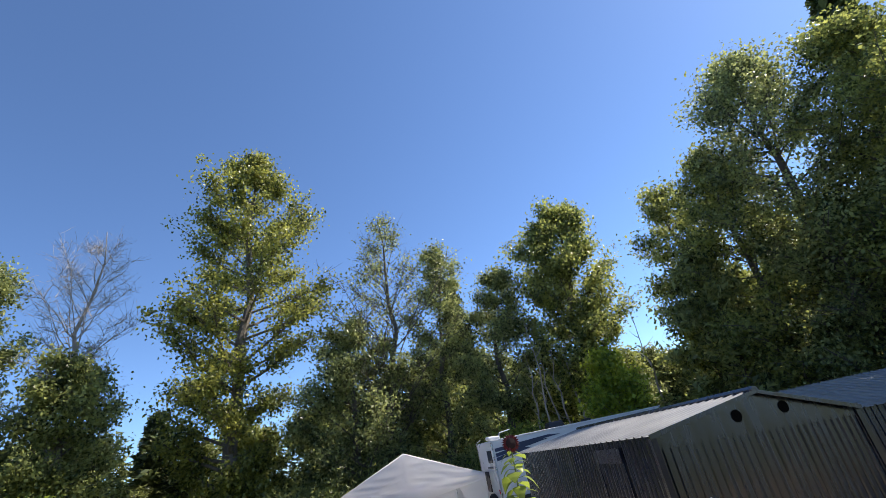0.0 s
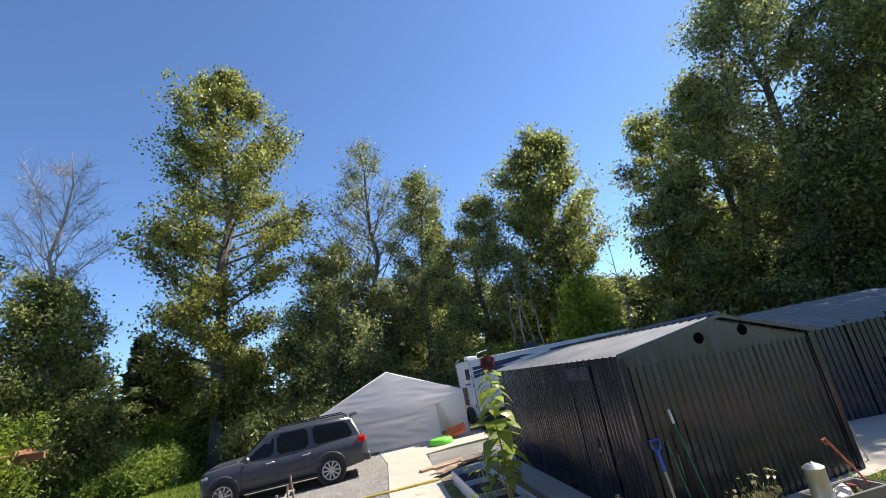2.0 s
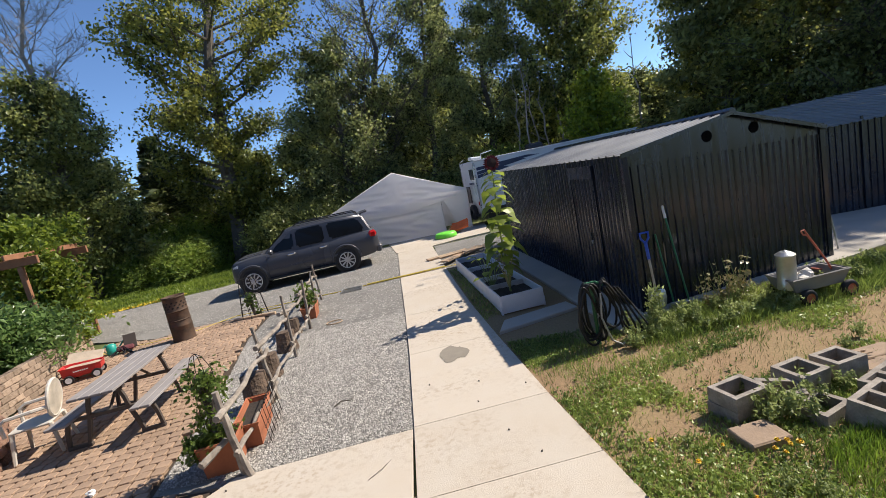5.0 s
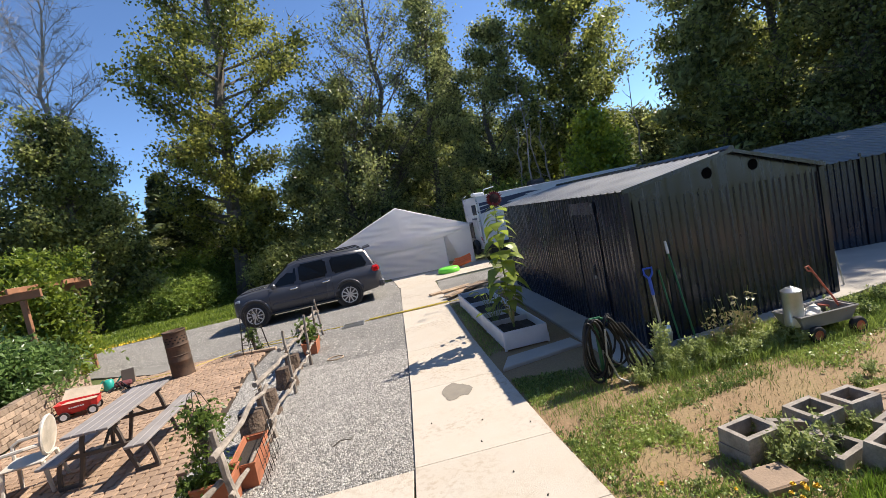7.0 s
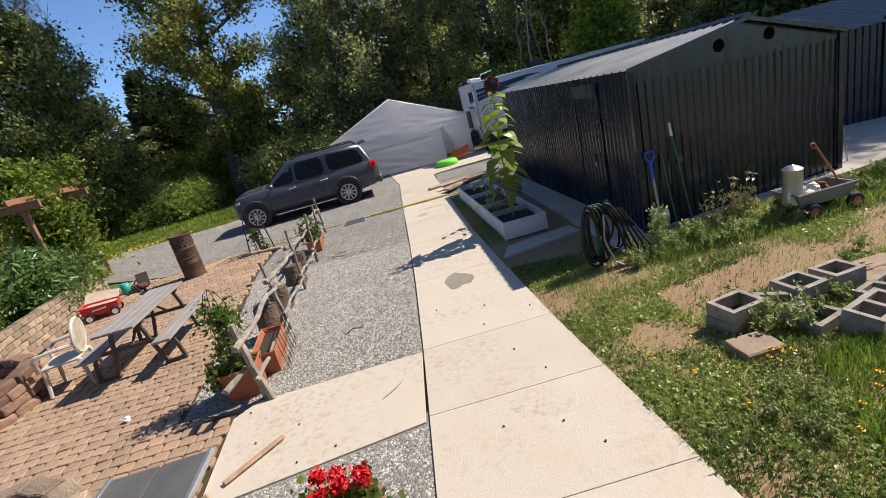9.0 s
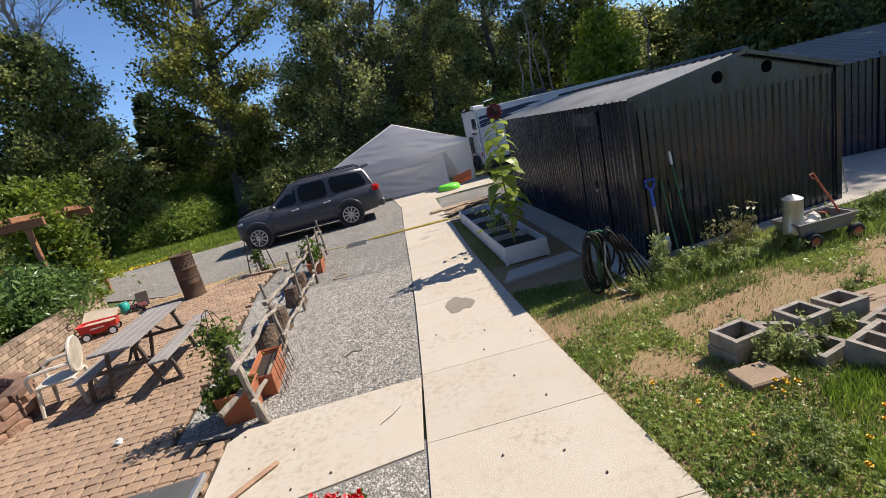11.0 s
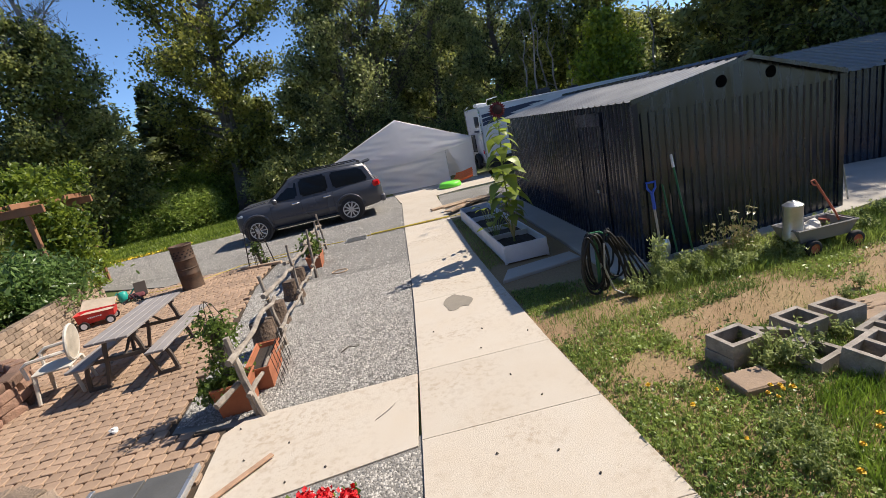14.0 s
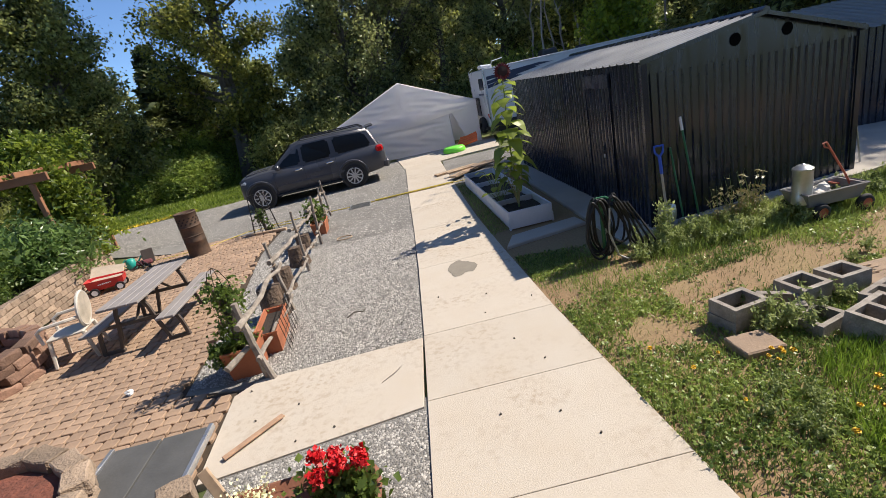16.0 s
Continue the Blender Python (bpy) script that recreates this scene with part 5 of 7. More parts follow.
for x, y, z, sx, sy, h, rz in ((2.24, 3.17, 0.03, 0.34, 0.27, 0.09, 4), (3.78, 3.72, 0.03, 0.42, 0.2, 0.05, -6), (3.98, 3.92, 0.04, 0.42, 0.2, 0.04, 4)):
    bm = bx((0, 0, 0), (sx, sy, h), bevel=0.012)
    bmesh.ops.subdivide_edges(bm, edges=bm.edges[:], cuts=1)
    for v in bm.verts:
        v.co += Vector(noise.noise_vector(v.co * 6 + Vector((x, y, 0)))) * 0.012
    o = part("flagstone", bm, mat("brown_flagstone", (0.30, 0.215, 0.15), 0.9, var=0.2, scale=6, bump=0.5) if "brown_flagstone" not in bpy.data.materials else bpy.data.materials["brown_flagstone"])
    o.matrix_basis = pose(x, y, z, 2, 0, rz)
    tagged(o, "rough brown flagstone lying in the grass", "stone", "flagstones")
for k in range(7):
    o = part("stick", tb([(0, 0, 0), (0.22, 0.03, 0.01), (0.45, 0.01, 0.0)], 0.007, 5), M_lumber)
    o.matrix_basis = pose(3.35 + 0.05 * (k % 3), 3.72 + 0.035 * k, 0.05 + 0.012 * (k % 4), 0, -1, rs.uniform(-14, 20))
    tagged(o, "dry grey stick on a pile of sticks", "stick", "stick pile")

# ---- chain-link gate ----
gate = thing("chain_link_gate", (7.42, 6.45, 0.0), -40, "galvanised chain-link gate on tube posts", "gate")
part("frame", tb([(0, 0, 0.08), (0, 0, 1.58), (0.05, 0, 1.66), (1.45, 0, 1.66), (1.5, 0, 1.6), (1.5, 0, 0.08), (0, 0, 0.08)], 0.022, 8), M_galv, gate)
part("hinge_post", tb([(-0.09, 0, 0.0), (-0.09, 0, 1.72)], 0.03, 8), M_galv, gate)
part("rail", tb([(0, 0, 0.85), (1.5, 0, 0.85)], 0.018, 8), M_galv, gate)
bm = bmesh.new()
for s in (1, -1):
    for k in range(-16, 16):
        x0 = k * 0.1
        a0, b0 = (x0, 0.1), (x0 + 1.55, 1.65)
        t0, t1 = max(0, -x0 / 1.55), min(1, (1.5 - x0) / 1.55)
        if t1 > t0:
            p, q = [(x0 + 1.55 * t, 0.1 + 1.55 * t) for t in (t0, t1)]
            tube(bm, [((p[0] if s > 0 else 1.5 - p[0]), 0.004 * s, p[1]), ((q[0] if s > 0 else 1.5 - q[0]), 0.004 * s, q[1])], 0.003, 3, False)
part("mesh", bm, M_galv, gate, "diamond wire mesh")
pipe = thing("leaning_pipe", (6.55, 6.95, 0.05), 0, "thin galvanised pipe leaning on the shed corner", "pipe")
part("tube", tb([(0, 0, 0), (-0.16, 0.03, 1.1)], 0.014, 8), M_galv, pipe)

# door leaves and latches on the sheds
def latch(parent, p, rz):
    o = new("latch")
    o.parent, o.matrix_basis = parent, pose(*p, 0, 0, rz)
    o["label"] = "black door latch with a padlock"
    part("plate", bx((0, -0.012, 0), (0.05, 0.02, 0.14), bevel=0.004), M_plastic, o)
    part("lever", bx((0.05, -0.035, 0.0), (0.13, 0.02, 0.022), bevel=0.004), M_plastic, o)
    part("padlock", bx((0.07, -0.03, -0.08), (0.05, 0.025, 0.055), bevel=0.006), M_galv, o)


d1 = (S2 - S0).normalized()
c = S0 + d1 * 1.25
latch(shed, (c.x - 0.045, c.y, 1.02), -93)
for o_, zt in ((0.95, 2.06), (1.85, 2.06)):
    c = S0 + d1 * o_
    part("door_edge", bx((c.x - 0.03, c.y, 1.06), (0.02, 0.02, 2.0)), M_steel_dark, shed)
c = S0 + d1 * 1.40
part("door_head", bx((c.x - 0.033, c.y, 2.07), (0.03, 0.92, 0.20), (0, 0, 3)), M_steel_dark, shed)
part("corner_trim", bx((S0.x - 0.005, S0.y - 0.01, 1.14), (0.075, 0.075, 2.2)), M_steel_dark, shed)
part("corner_trim", bx((S1.x, S1.y - 0.01, 1.05), (0.075, 0.075, 2.1)), M_steel_dark, shed)
c = T0.lerp(T1, 0.34)
latch(far_shed, (c.x, c.y - 0.04, 1.0), -8)
for f in (0.22, 0.42):
    c = T0.lerp(T1, f)
    part("door_edge", bx((c.x, c.y - 0.02, 1.0), (0.045, 0.03, 1.9)), M_steel_dark, far_shed)

# dried-up puddle stain on the path
bm = bmesh.new()
ctr = bm.verts.new((0.07, 6.22, 0.0262))
rim = [bm.verts.new((0.07 + 0.20 * (1 + 0.45 * noise.noise((math.cos(k * 0.2618) * 1.7, math.sin(k * 0.2618) * 1.7, 4))) * math.cos(k * 0.2618), 6.22 + 0.30 * (1 + 0.45 * noise.noise((math.cos(k * 0.2618) * 1.7, math.sin(k * 0.2618) * 1.7, 9))) * math.sin(k * 0.2618), 0.0262)) for k in range(24)]
for k in range(24):
    bm.faces.new((ctr, rim[k], rim[(k + 1) % 24]))
o = part("water_stain", bm, mat("damp_concrete", (0.24, 0.21, 0.17), 0.8, var=0.12, scale=6), path)

# ---- picnic table ----
M_grey_wood = mat("grey_plastic_lumber", (0.27, 0.245, 0.235), 0.75, var=0.14, scale=3, fine=50, bump=0.25, each=0.05)
M_brown_leg = mat("dark_brown_frame", (0.075, 0.058, 0.048), 0.6, var=0.15)
TA, TBK = Vector((-4.43, 5.66)), Vector((-4.63, 7.45))
tdir = (TBK - TA)
TL = tdir.length
table = thing("picnic_table", (*(TA + tdir / 2), 0.0), math.degrees(math.atan2(tdir.y, tdir.x)), "grey plank picnic table with dark brown legs and benches", "picnic table")
for k in range(4):
    part("tabletop_plank", bx((0, -0.204 + 0.136 * k, 0.735), (TL, 0.130, 0.035), bevel=0.006), M_grey_wood, table)
for s in (1, -1):
    for k in range(2):
        part("bench_plank", bx((0, s * (0.43 + 0.125 * k), 0.435), (TL, 0.120, 0.035), bevel=0.006), M_grey_wood, table)
    for x in (-TL / 2 + 0.28, TL / 2 - 0.28):
        part("leg", tube(bmesh.new(), [(x, s * 0.17, 0.715), (x, s * 0.22, 0.55), (x, s * 0.25, 0.36), (x, s * 0.34, 0.03)], 0.030, 4), M_brown_leg, table)
        part("bench_leg", tube(bmesh.new(), [(x, s * 0.50, 0.415), (x, s * 0.55, 0.25), (x, s * 0.58, 0.02)], 0.030, 4), M_brown_leg, table)
        part("foot_rail", bx((x, s * 0.45, 0.035), (0.055, 0.30, 0.05), bevel=0.008), M_brown_leg, table)
for x in (-TL / 2 + 0.28, TL / 2 - 0.28):
    part("cross_beam", bx((x, 0, 0.695), (0.06, 0.5, 0.045)), M_brown_leg, table)
    part("bench_beam", bx((x, 0, 0.40), (0.05, 1.06, 0.045)), M_brown_leg, table)
    part("brace", tb([(x, 0, 0.40), (x * 0.35, 0, 0.70)], 0.02, 5), M_brown_leg, table)

# ---- plastic garden chair ----
M_resin = mat("white_resin", (0.58, 0.53, 0.46), 0.45, var=0.08, scale=5)
M_wicker = mat("beige_weave", (0.52, 0.45, 0.36), 0.7, var=0.25, fine=120, bump=0.4)
chair = thing("garden_chair", (-5.52, 6.10, 0.0), -72, "white resin armchair with an oval woven back", "chair")
part("seat", bx((0, 0, 0.415), (0.46, 0.46, 0.035), bevel=0.012), M_resin, chair)
for x, y in ((-0.2, -0.2), (0.2, -0.2), (-0.2, 0.22), (0.2, 0.22)):
    part("leg", tb([(x, y, 0.41), (x * 1.25, y * 1.25, 0.0)], [0.030, 0.022], 6), M_resin, chair)
oval = [(0.22 * math.sin(2 * math.pi * k / 20), 0.22 + 0.08 * (0.5 - 0.5 * math.cos(2 * math.pi * k / 20) ), 0.68 - 0.24 * math.cos(2 * math.pi * k / 20)) for k in range(21)]
part("back_frame", tb(oval, 0.022, 6), M_resin, chair)
bm = bmesh.new()
bm.faces.new([bm.verts.new((x * 0.95, y + 0.005, 0.68 + (z - 0.68) * 0.95)) for x, y, z in oval[:-1]])
r = bmesh.ops.extrude_face_region(bm, geom=bm.faces[:])
bmesh.ops.translate(bm, vec=(0, 0.012, 0), verts=[v for v in r["geom"] if isinstance(v, bmesh.types.BMVert)])
part("back_panel", bm, M_wicker, chair, "beige woven back panel")
for s in (1, -1):
    part("armrest", tb([(s * 0.21, 0.24, 0.63), (s * 0.27, 0.1, 0.64), (s * 0.28, -0.18, 0.63), (s * 0.27, -0.25, 0.58), (s * 0.25, -0.25, 0.40)], 0.024, 6), M_resin, chair)

# ---- burn barrel ----
M_barrel = mat("rusty_dark_steel", (0.085, 0.06, 0.045), 0.75, metal=0.3, var=0.4, scale=5, fine=30, bump=0.3, second=(0.14, 0.08, 0.05))
barrel = thing("burn_barrel", (-5.93, 10.80, 0.0), 0, "rusty dark steel burn barrel with punched holes", "barrel")
part("drum", lathe(bmesh.new(), [(0.245, 0.0), (0.25, 0.02), (0.24, 0.04), (0.24, 0.34), (0.252, 0.36), (0.24, 0.38), (0.238, 0.70), (0.25, 0.72), (0.236, 0.74), (0.235, 1.04), (0.25, 1.06), (0.225, 1.06), (0.215, 0.98), (0.01, 0.90)], 28), M_barrel, barrel, smooth=True)
M_hole = mat("hole_black", (0.004, 0.004, 0.004), 0.9, var=0.1)
for k in range(14):
    for r_ in range(3):
        an = 2 * math.pi * (k + 0.5 * (r_ % 2)) / 14
        part("hole", bx((0.237 * math.cos(an), 0.237 * math.sin(an), 0.92 - 0.06 * r_), (0.012, 0.035, 0.025), (0, 0, math.degrees(an))), M_hole, barrel)
for z in (0.5, 0.72, 1.04):
    part("band", lathe(bmesh.new(), [(0.243, -0.012), (0.255, 0), (0.243, 0.012)], 28, (0, 0, z)), M_barrel, barrel)

# ---- toy wagon ----
M_toyred = mat("red_plastic", (0.50, 0.02, 0.02), 0.35, var=0.12, scale=4)
wagon = thing("toy_wagon", (-6.85, 8.65, 0.0), 22, "red plastic toy wagon with grey wheels on the patio", "toy wagon")
bm = bmesh.new()
rings = []
for z, k in ((0.13, 0.8), (0.20, 0.96), (0.33, 1.0), (0.36, 1.06)):
    rings.append([bm.verts.new((x * k, y * k, z + (0.05 if x < 0 and z > 0.3 else 0))) for x, y in ((-0.42, -0.2), (-0.3, -0.23), (0.3, -0.23), (0.42, -0.2), (0.42, 0.2), (0.3, 0.23), (-0.3, 0.23), (-0.42, 0.2))])
for z, k in ((0.35, 0.96), (0.20, 0.86)):
    rings.append([bm.verts.new((x * k, y * k, z)) for x, y in ((-0.42, -0.2), (-0.3, -0.23), (0.3, -0.23), (0.42, -0.2), (0.42, 0.2), (0.3, 0.23), (-0.3, 0.23), (-0.42, 0.2))])
for a_, b_ in zip(rings, rings[1:]):
    for k in range(8):
        bm.faces.new((a_[k], a_[(k + 1) % 8], b_[(k + 1) % 8], b_[k]))
bm.faces.new(rings[-1])
bm.faces.new(rings[0])
part("tub", bm, M_toyred, wagon)
wagon.matrix_basis = pose(-7.2, 9.3, 0, 0, 0, 22) @ Matrix.Scale(0.8, 4)
for x in (-0.28, 0.30):
    for y in (-0.25, 0.25):
        wheel = new("wheel")
        wheel.parent, wheel.matrix_basis = wagon, pose(x, y, 0.11, 90, 0, 0)
        part("tyre", lathe(bmesh.new(), [(0.05, -0.03), (0.11, -0.03), (0.112, 0.03), (0.05, 0.03)], 20), M_plastic, wheel)
        part("hub", lathe(bmesh.new(), [(0.001, 0.032), (0.07, 0.034), (0.07, -0.034), (0.001, -0.032)], 16), M_white, wheel)
part("pull_handle", tb([(-0.42, 0, 0.22), (-0.62, 0, 0.10), (-0.85, 0.05, 0.05)], 0.018, 6), M_plastic, wagon)
for k in range(7):
    part("lettering_bar", bx((-0.14 + 0.045 * k, -0.238, 0.28), (0.03, 0.006, 0.028)), M_white, wagon)
sheet_ = part("cardboard_sheet", bx((0, 0, 0), (0.62, 0.42, 0.02), bevel=0.004), mat("tan_cardboard", (0.50, 0.41, 0.31), 0.85, var=0.15))
sheet_.matrix_basis = pose(-7.3, 9.53, 0.32, 38, 8, 15)
tagged(sheet_, "tan cardboard sheet propped on the red wagon", "cardboard")
M_teal = mat("teal_plastic", (0.02, 0.33, 0.27), 0.4, var=0.15)
toy = thing("watering_can", (-7.65, 10.85, 0.0), 40, "teal plastic watering can tipped on the patio", "watering can")
part("body", lathe(bmesh.new(), [(0.10, 0), (0.11, 0.05), (0.10, 0.22), (0.05, 0.25), (0.001, 0.25)], 16), M_teal, toy, smooth=True)
part("spout", tb([(0.1, 0, 0.06), (0.26, 0, 0.24)], [0.025, 0.015], 7), M_teal, toy)
part("handle", tb([(-0.1, 0, 0.06), (-0.2, 0, 0.16), (-0.08, 0, 0.26)], 0.014, 6), M_teal, toy)
clut = thing("folded_camp_chair", (-7.35, 10.75, 0.0), 10, "heap of dark folding tubes and cloth on patio", "clutter")
for k in range(7):
    part("tube", tb([(rs.uniform(-0.3, 0.3), rs.uniform(-0.25, 0.25), 0.03), (rs.uniform(-0.1, 0.1), 0, rs.uniform(0.08, 0.18)), (rs.uniform(-0.3, 0.3), rs.uniform(-0.25, 0.25), 0.04)], 0.014, 5), M_plastic, clut)
part("cloth", bx((0.05, 0.05, 0.10), (0.35, 0.22, 0.08), (8, 5, 20), bevel=0.03), mat("maroon_cloth", (0.12, 0.03, 0.035), 0.9), clut)
part("board", bx((0.1, 0.25, 0.20), (0.26, 0.04, 0.34), (-25, 0, 10), bevel=0.005), M_brown_leg, clut)
bm = bmesh.new()
bmesh.ops.create_icosphere(bm, subdivisions=2, radius=0.035)
for v in bm.verts:
    v.co = v.co * (1 + 0.9 * noise.noise(v.co * 40)) + Vector((0, 0, 0.02))
o = part("crumpled_paper", bm, M_white)
o.matrix_basis = pose(-3.92, 4.62, 0.02)
tagged(o, "crumpled scrap of white paper on the pavers", "litter")
o = part("twig", tb([(0, 0, 0), (0.1, 0.03, 0.03), (0.22, 0.0, 0.01), (0.28, 0.06, 0.03)], [0.008, 0.007, 0.005, 0.002], 5), M_bark)
o.matrix_basis = pose(-1.5, 5.40, 0.015, 0, 0, 20)
tagged(o, "dark twig lying on the gravel", "twig")
o = part("twig", tb([(0, 0, 0), (0.12, 0.1, 0.012), (0.2, 0.24, 0.0)], [0.003, 0.003, 0.001], 4), M_bark)
o.matrix_basis = pose(-0.92, 3.78, 0.024, 0, 0, 0)
tagged(o, "thin dry twig lying on the concrete", "twig")
bm = bmesh.new()
bmesh.ops.create_icosphere(bm, subdivisions=1, radius=0.011)
for v in bm.verts:
    v.co *= 1 + 0.6 * noise.noise(v.co * 90)
pebble = tagged(part("pebble", bm, mat("dark_pebble", (0.08, 0.07, 0.06), 0.9, var=0.3)), "small dark pebble lying on the concrete path", "pebble", "pebbles on the path")
pebble.matrix_basis = pose(0.42, 4.05, 0.028)
for x, y in ((-1.72, 3.72), (-2.1, 3.6), (-1.3, 3.28), (-2.32, 4.12), (0.22, 4.72), (-0.3, 5.4), (0.62, 3.62), (0.55, 2.9), (0.1, 3.0), (0.8, 4.9), (-0.2, 7.9), (0.3, 5.2), (0.75, 2.6), (-1.62, 3.2)):
    copy_thing(pebble, pose(x, y, 0.028, 0, 0, 300 * x))

# ---- rustic branch fence ----
M_drift = mat("weathered_branch", (0.20, 0.165, 0.135), 0.9, var=0.35, scale=7, fine=30, bump=0.9, second=(0.40, 0.345, 0.29))
fence = thing("rustic_fence", (0, 0, 0), 0, "rustic fence of weathered branches lashed to posts", "fence")
POSTS = [((-2.21, 4.37), (-2.30, 4.40), 0.90, 0.042), ((-2.38, 6.08), (-2.46, 6.05), 1.06, 0.032), ((-2.53, 7.69), (-2.53, 7.72), 1.09, 0.03), ((-2.64, 9.30), (-2.58, 9.34), 1.02, 0.032), ((-2.80, 10.7), (-2.74, 10.75), 0.95, 0.03), ((-2.90, 11.88), (-2.94, 11.9), 0.95, 0.032)]


def branch(a_, b_, r0_, r1_, wob=0.03, n=7, material=None):
    pts = [Vector(a_).lerp(Vector(b_), i / (n - 1)) + (Vector(noise.noise_vector(Vector(a_) * 3.1 + Vector((i * 0.9, 0, 0)))) * wob if 0 < i < n - 1 else Vector()) for i in range(n)]
    return tb(pts, [r0_ + (r1_ - r0_) * i / (n - 1) + 0.12 * r0_ * math.sin(i * 2.1) for i in range(n)], 7)


for (x, y), (x1, y1), h, r in POSTS:
    part("post", branch((x, y, -0.05), (x1, y1, h), r, r * 0.8, 0.015), M_drift, fence)
part("post", branch((-2.12, 4.30, -0.05), (-2.36, 4.46, 0.82), 0.034, 0.028, 0.02), M_drift, fence)
part("stub", branch((-2.46, 4.10, 0.33), (-2.34, 4.42, 0.38), 0.035, 0.032, 0.005, 4), M_drift, fence, "cut branch end")
for (p0, _, h0, _), (p1, _, h1, _) in zip(POSTS, POSTS[1:]):
    part("top_rail", branch((p0[0] - 0.06, p0[1] - 0.15, h0 * 0.66 + 0.10), (p1[0] - 0.03, p1[1] + 0.15, h1 * 0.64), 0.036, 0.026, 0.07, 8), M_drift, fence)
    part("low_rail", branch((p0[0], p0[1] - 0.1, 0.28), (p1[0], p1[1] + 0.1, 0.20), 0.028, 0.02, 0.07, 8), M_drift, fence)
for (p0, p1, h0, r0_) in POSTS:
    part("lashing", tb([(p1[0] - 0.05 * math.cos(k), p1[1] - 0.05 * math.sin(k), h0 * 0.66 + 0.012 * k) for k in range(0, 7)], 0.006, 4), M_lumber, fence)

# terracotta boxes, stumps and climbing plants by the fence
M_terra = mat("terracotta", (0.36, 0.125, 0.06), 0.8, var=0.15, scale=5, fine=40, bump=0.2)


def plant_box(x, y, rz, lx, ly, h, name="terracotta_box", label="terracotta plastic box planter beside the branch fence"):
    ob = thing(name, (x, y, 0), rz, label, "planter", "boxes along the fence")
    bm = bmesh.new()
    q = [(-1, -1), (1, -1), (1, 1), (-1, 1)]
    a_ = [bm.verts.new((sx * lx * 0.42, sy * ly * 0.42, 0.0)) for sx, sy in q]
    b_ = [bm.verts.new((sx * lx * 0.5, sy * ly * 0.5, h)) for sx, sy in q]
    c_ = [bm.verts.new((sx * (lx * 0.5 - 0.02), sy * (ly * 0.5 - 0.02), h)) for sx, sy in q]
    d_ = [bm.verts.new((sx * (lx * 0.5 - 0.03), sy * (ly * 0.5 - 0.03), h - 0.06)) for sx, sy in q]
    for u, w in ((a_, b_), (b_, c_), (c_, d_)):
        for k in range(4):
            bm.faces.new((u[k], u[(k + 1) % 4], w[(k + 1) % 4], w[k]))
    bm.faces.new(a_[::-1])
    part("box", bm, M_terra, ob)
    part("soil", bx((0, 0, h - 0.07), (lx * 0.93, ly * 0.93, 0.03)), M_potting, ob)
    part("rim", tube(bmesh.new(), [(sx * lx * 0.5, sy * ly * 0.5, h) for sx, sy in q + q[:1]], 0.014, 5), M_terra, ob)
    return ob


plant_box(-2.50, 4.62, 8, 0.38, 0.38, 0.34)
plant_box(-2.38, 5.22, 8, 0.28, 0.80, 0.29)
plant_box(-2.82, 10.3, 5, 0.32, 0.6, 0.27)
M_stump = mat("old_stump", (0.12, 0.082, 0.058), 0.95, var=0.4, scale=5, fine=22, bump=0.9, dist=0.03)
for x, y, r, h in ((-2.60, 6.0, 0.17, 0.44), (-2.75, 7.0, 0.15, 0.36), (-2.80, 8.2, 0.17, 0.34), (-2.95, 9.2, 0.15, 0.30), (-3.0, 11.3, 0.14, 0.30)):
    bm = lathe(bmesh.new(), [(r * 1.25, -0.02), (r * 1.05, 0.12), (r, h * 0.6), (r * 0.96, h), (r * 0.6, h + 0.01), (0.005, h + 0.01)], 18)
    for v in bm.verts:
        an = math.atan2(v.co.y, v.co.x)
        k = 1 + 0.16 * noise.noise((math.cos(an) * 2 + x, math.sin(an) * 2 + y, v.co.z * 1.5))
        v.co = Vector((v.co.x * k, v.co.y * k, v.co.z))
    o = part("log_stump", bm, M_stump)
    o.matrix_basis = pose(x, y, 0, 3, -4, 40 * x)
    tagged(o, "old brown log stump standing beside the fence", "stump", "stumps along the fence")
shrub("climbing_plant", (-2.52, 4.64, 0.27), 0.10, 0.10, 0.80, 61, L_shrub, "leafy climber on a wire trellis in the box", 1300, 0.032, 24, "plant", "", 1.6)
shrub("trailing_plant", (-2.66, 4.56, 0.20), 0.15, 0.14, 0.22, 62, L_shrub, "bushy green plant spilling over the box", 1200, 0.032, 16, "plant", "", 1.6)
shrub("trailing_plant", (-2.82, 10.3, 0.24), 0.16, 0.22, 0.5, 63, L_shrub, "bushy green plant spilling over the box", 420, 0.055, 12, "plant", "", 1.6)
M_wire = mat("dark_wire", (0.05, 0.045, 0.04), 0.5, metal=0.6, var=0.1)
tr = thing("wire_trellis", (-2.52, 4.66, 0.27), 0, "arched wire trellis standing in the box", "trellis")
for s in (-0.12, -0.04, 0.04, 0.12):
    part("wire", tb([(s, 0, 0), (s, 0, 0.8), (s * 0.5, 0, 0.94), (0, 0, 0.98)], 0.004, 4), M_wire, tr)
for z in (0.25, 0.5, 0.75):
    part("wire", tb([(-0.12, 0, z), (0.12, 0, z)], 0.004, 4), M_wire, tr)
panel = thing("garden_trellis", (-2.17, 5.25, 0.02), 8, "dark wire panel leaning on the terracotta box", "panel")
for k in range(7):
    part("wire", tb([(0.02, -0.4 + 0.13 * k, 0.0), (-0.02, -0.4 + 0.13 * k, 0.42)], 0.004, 4), M_wire, panel)
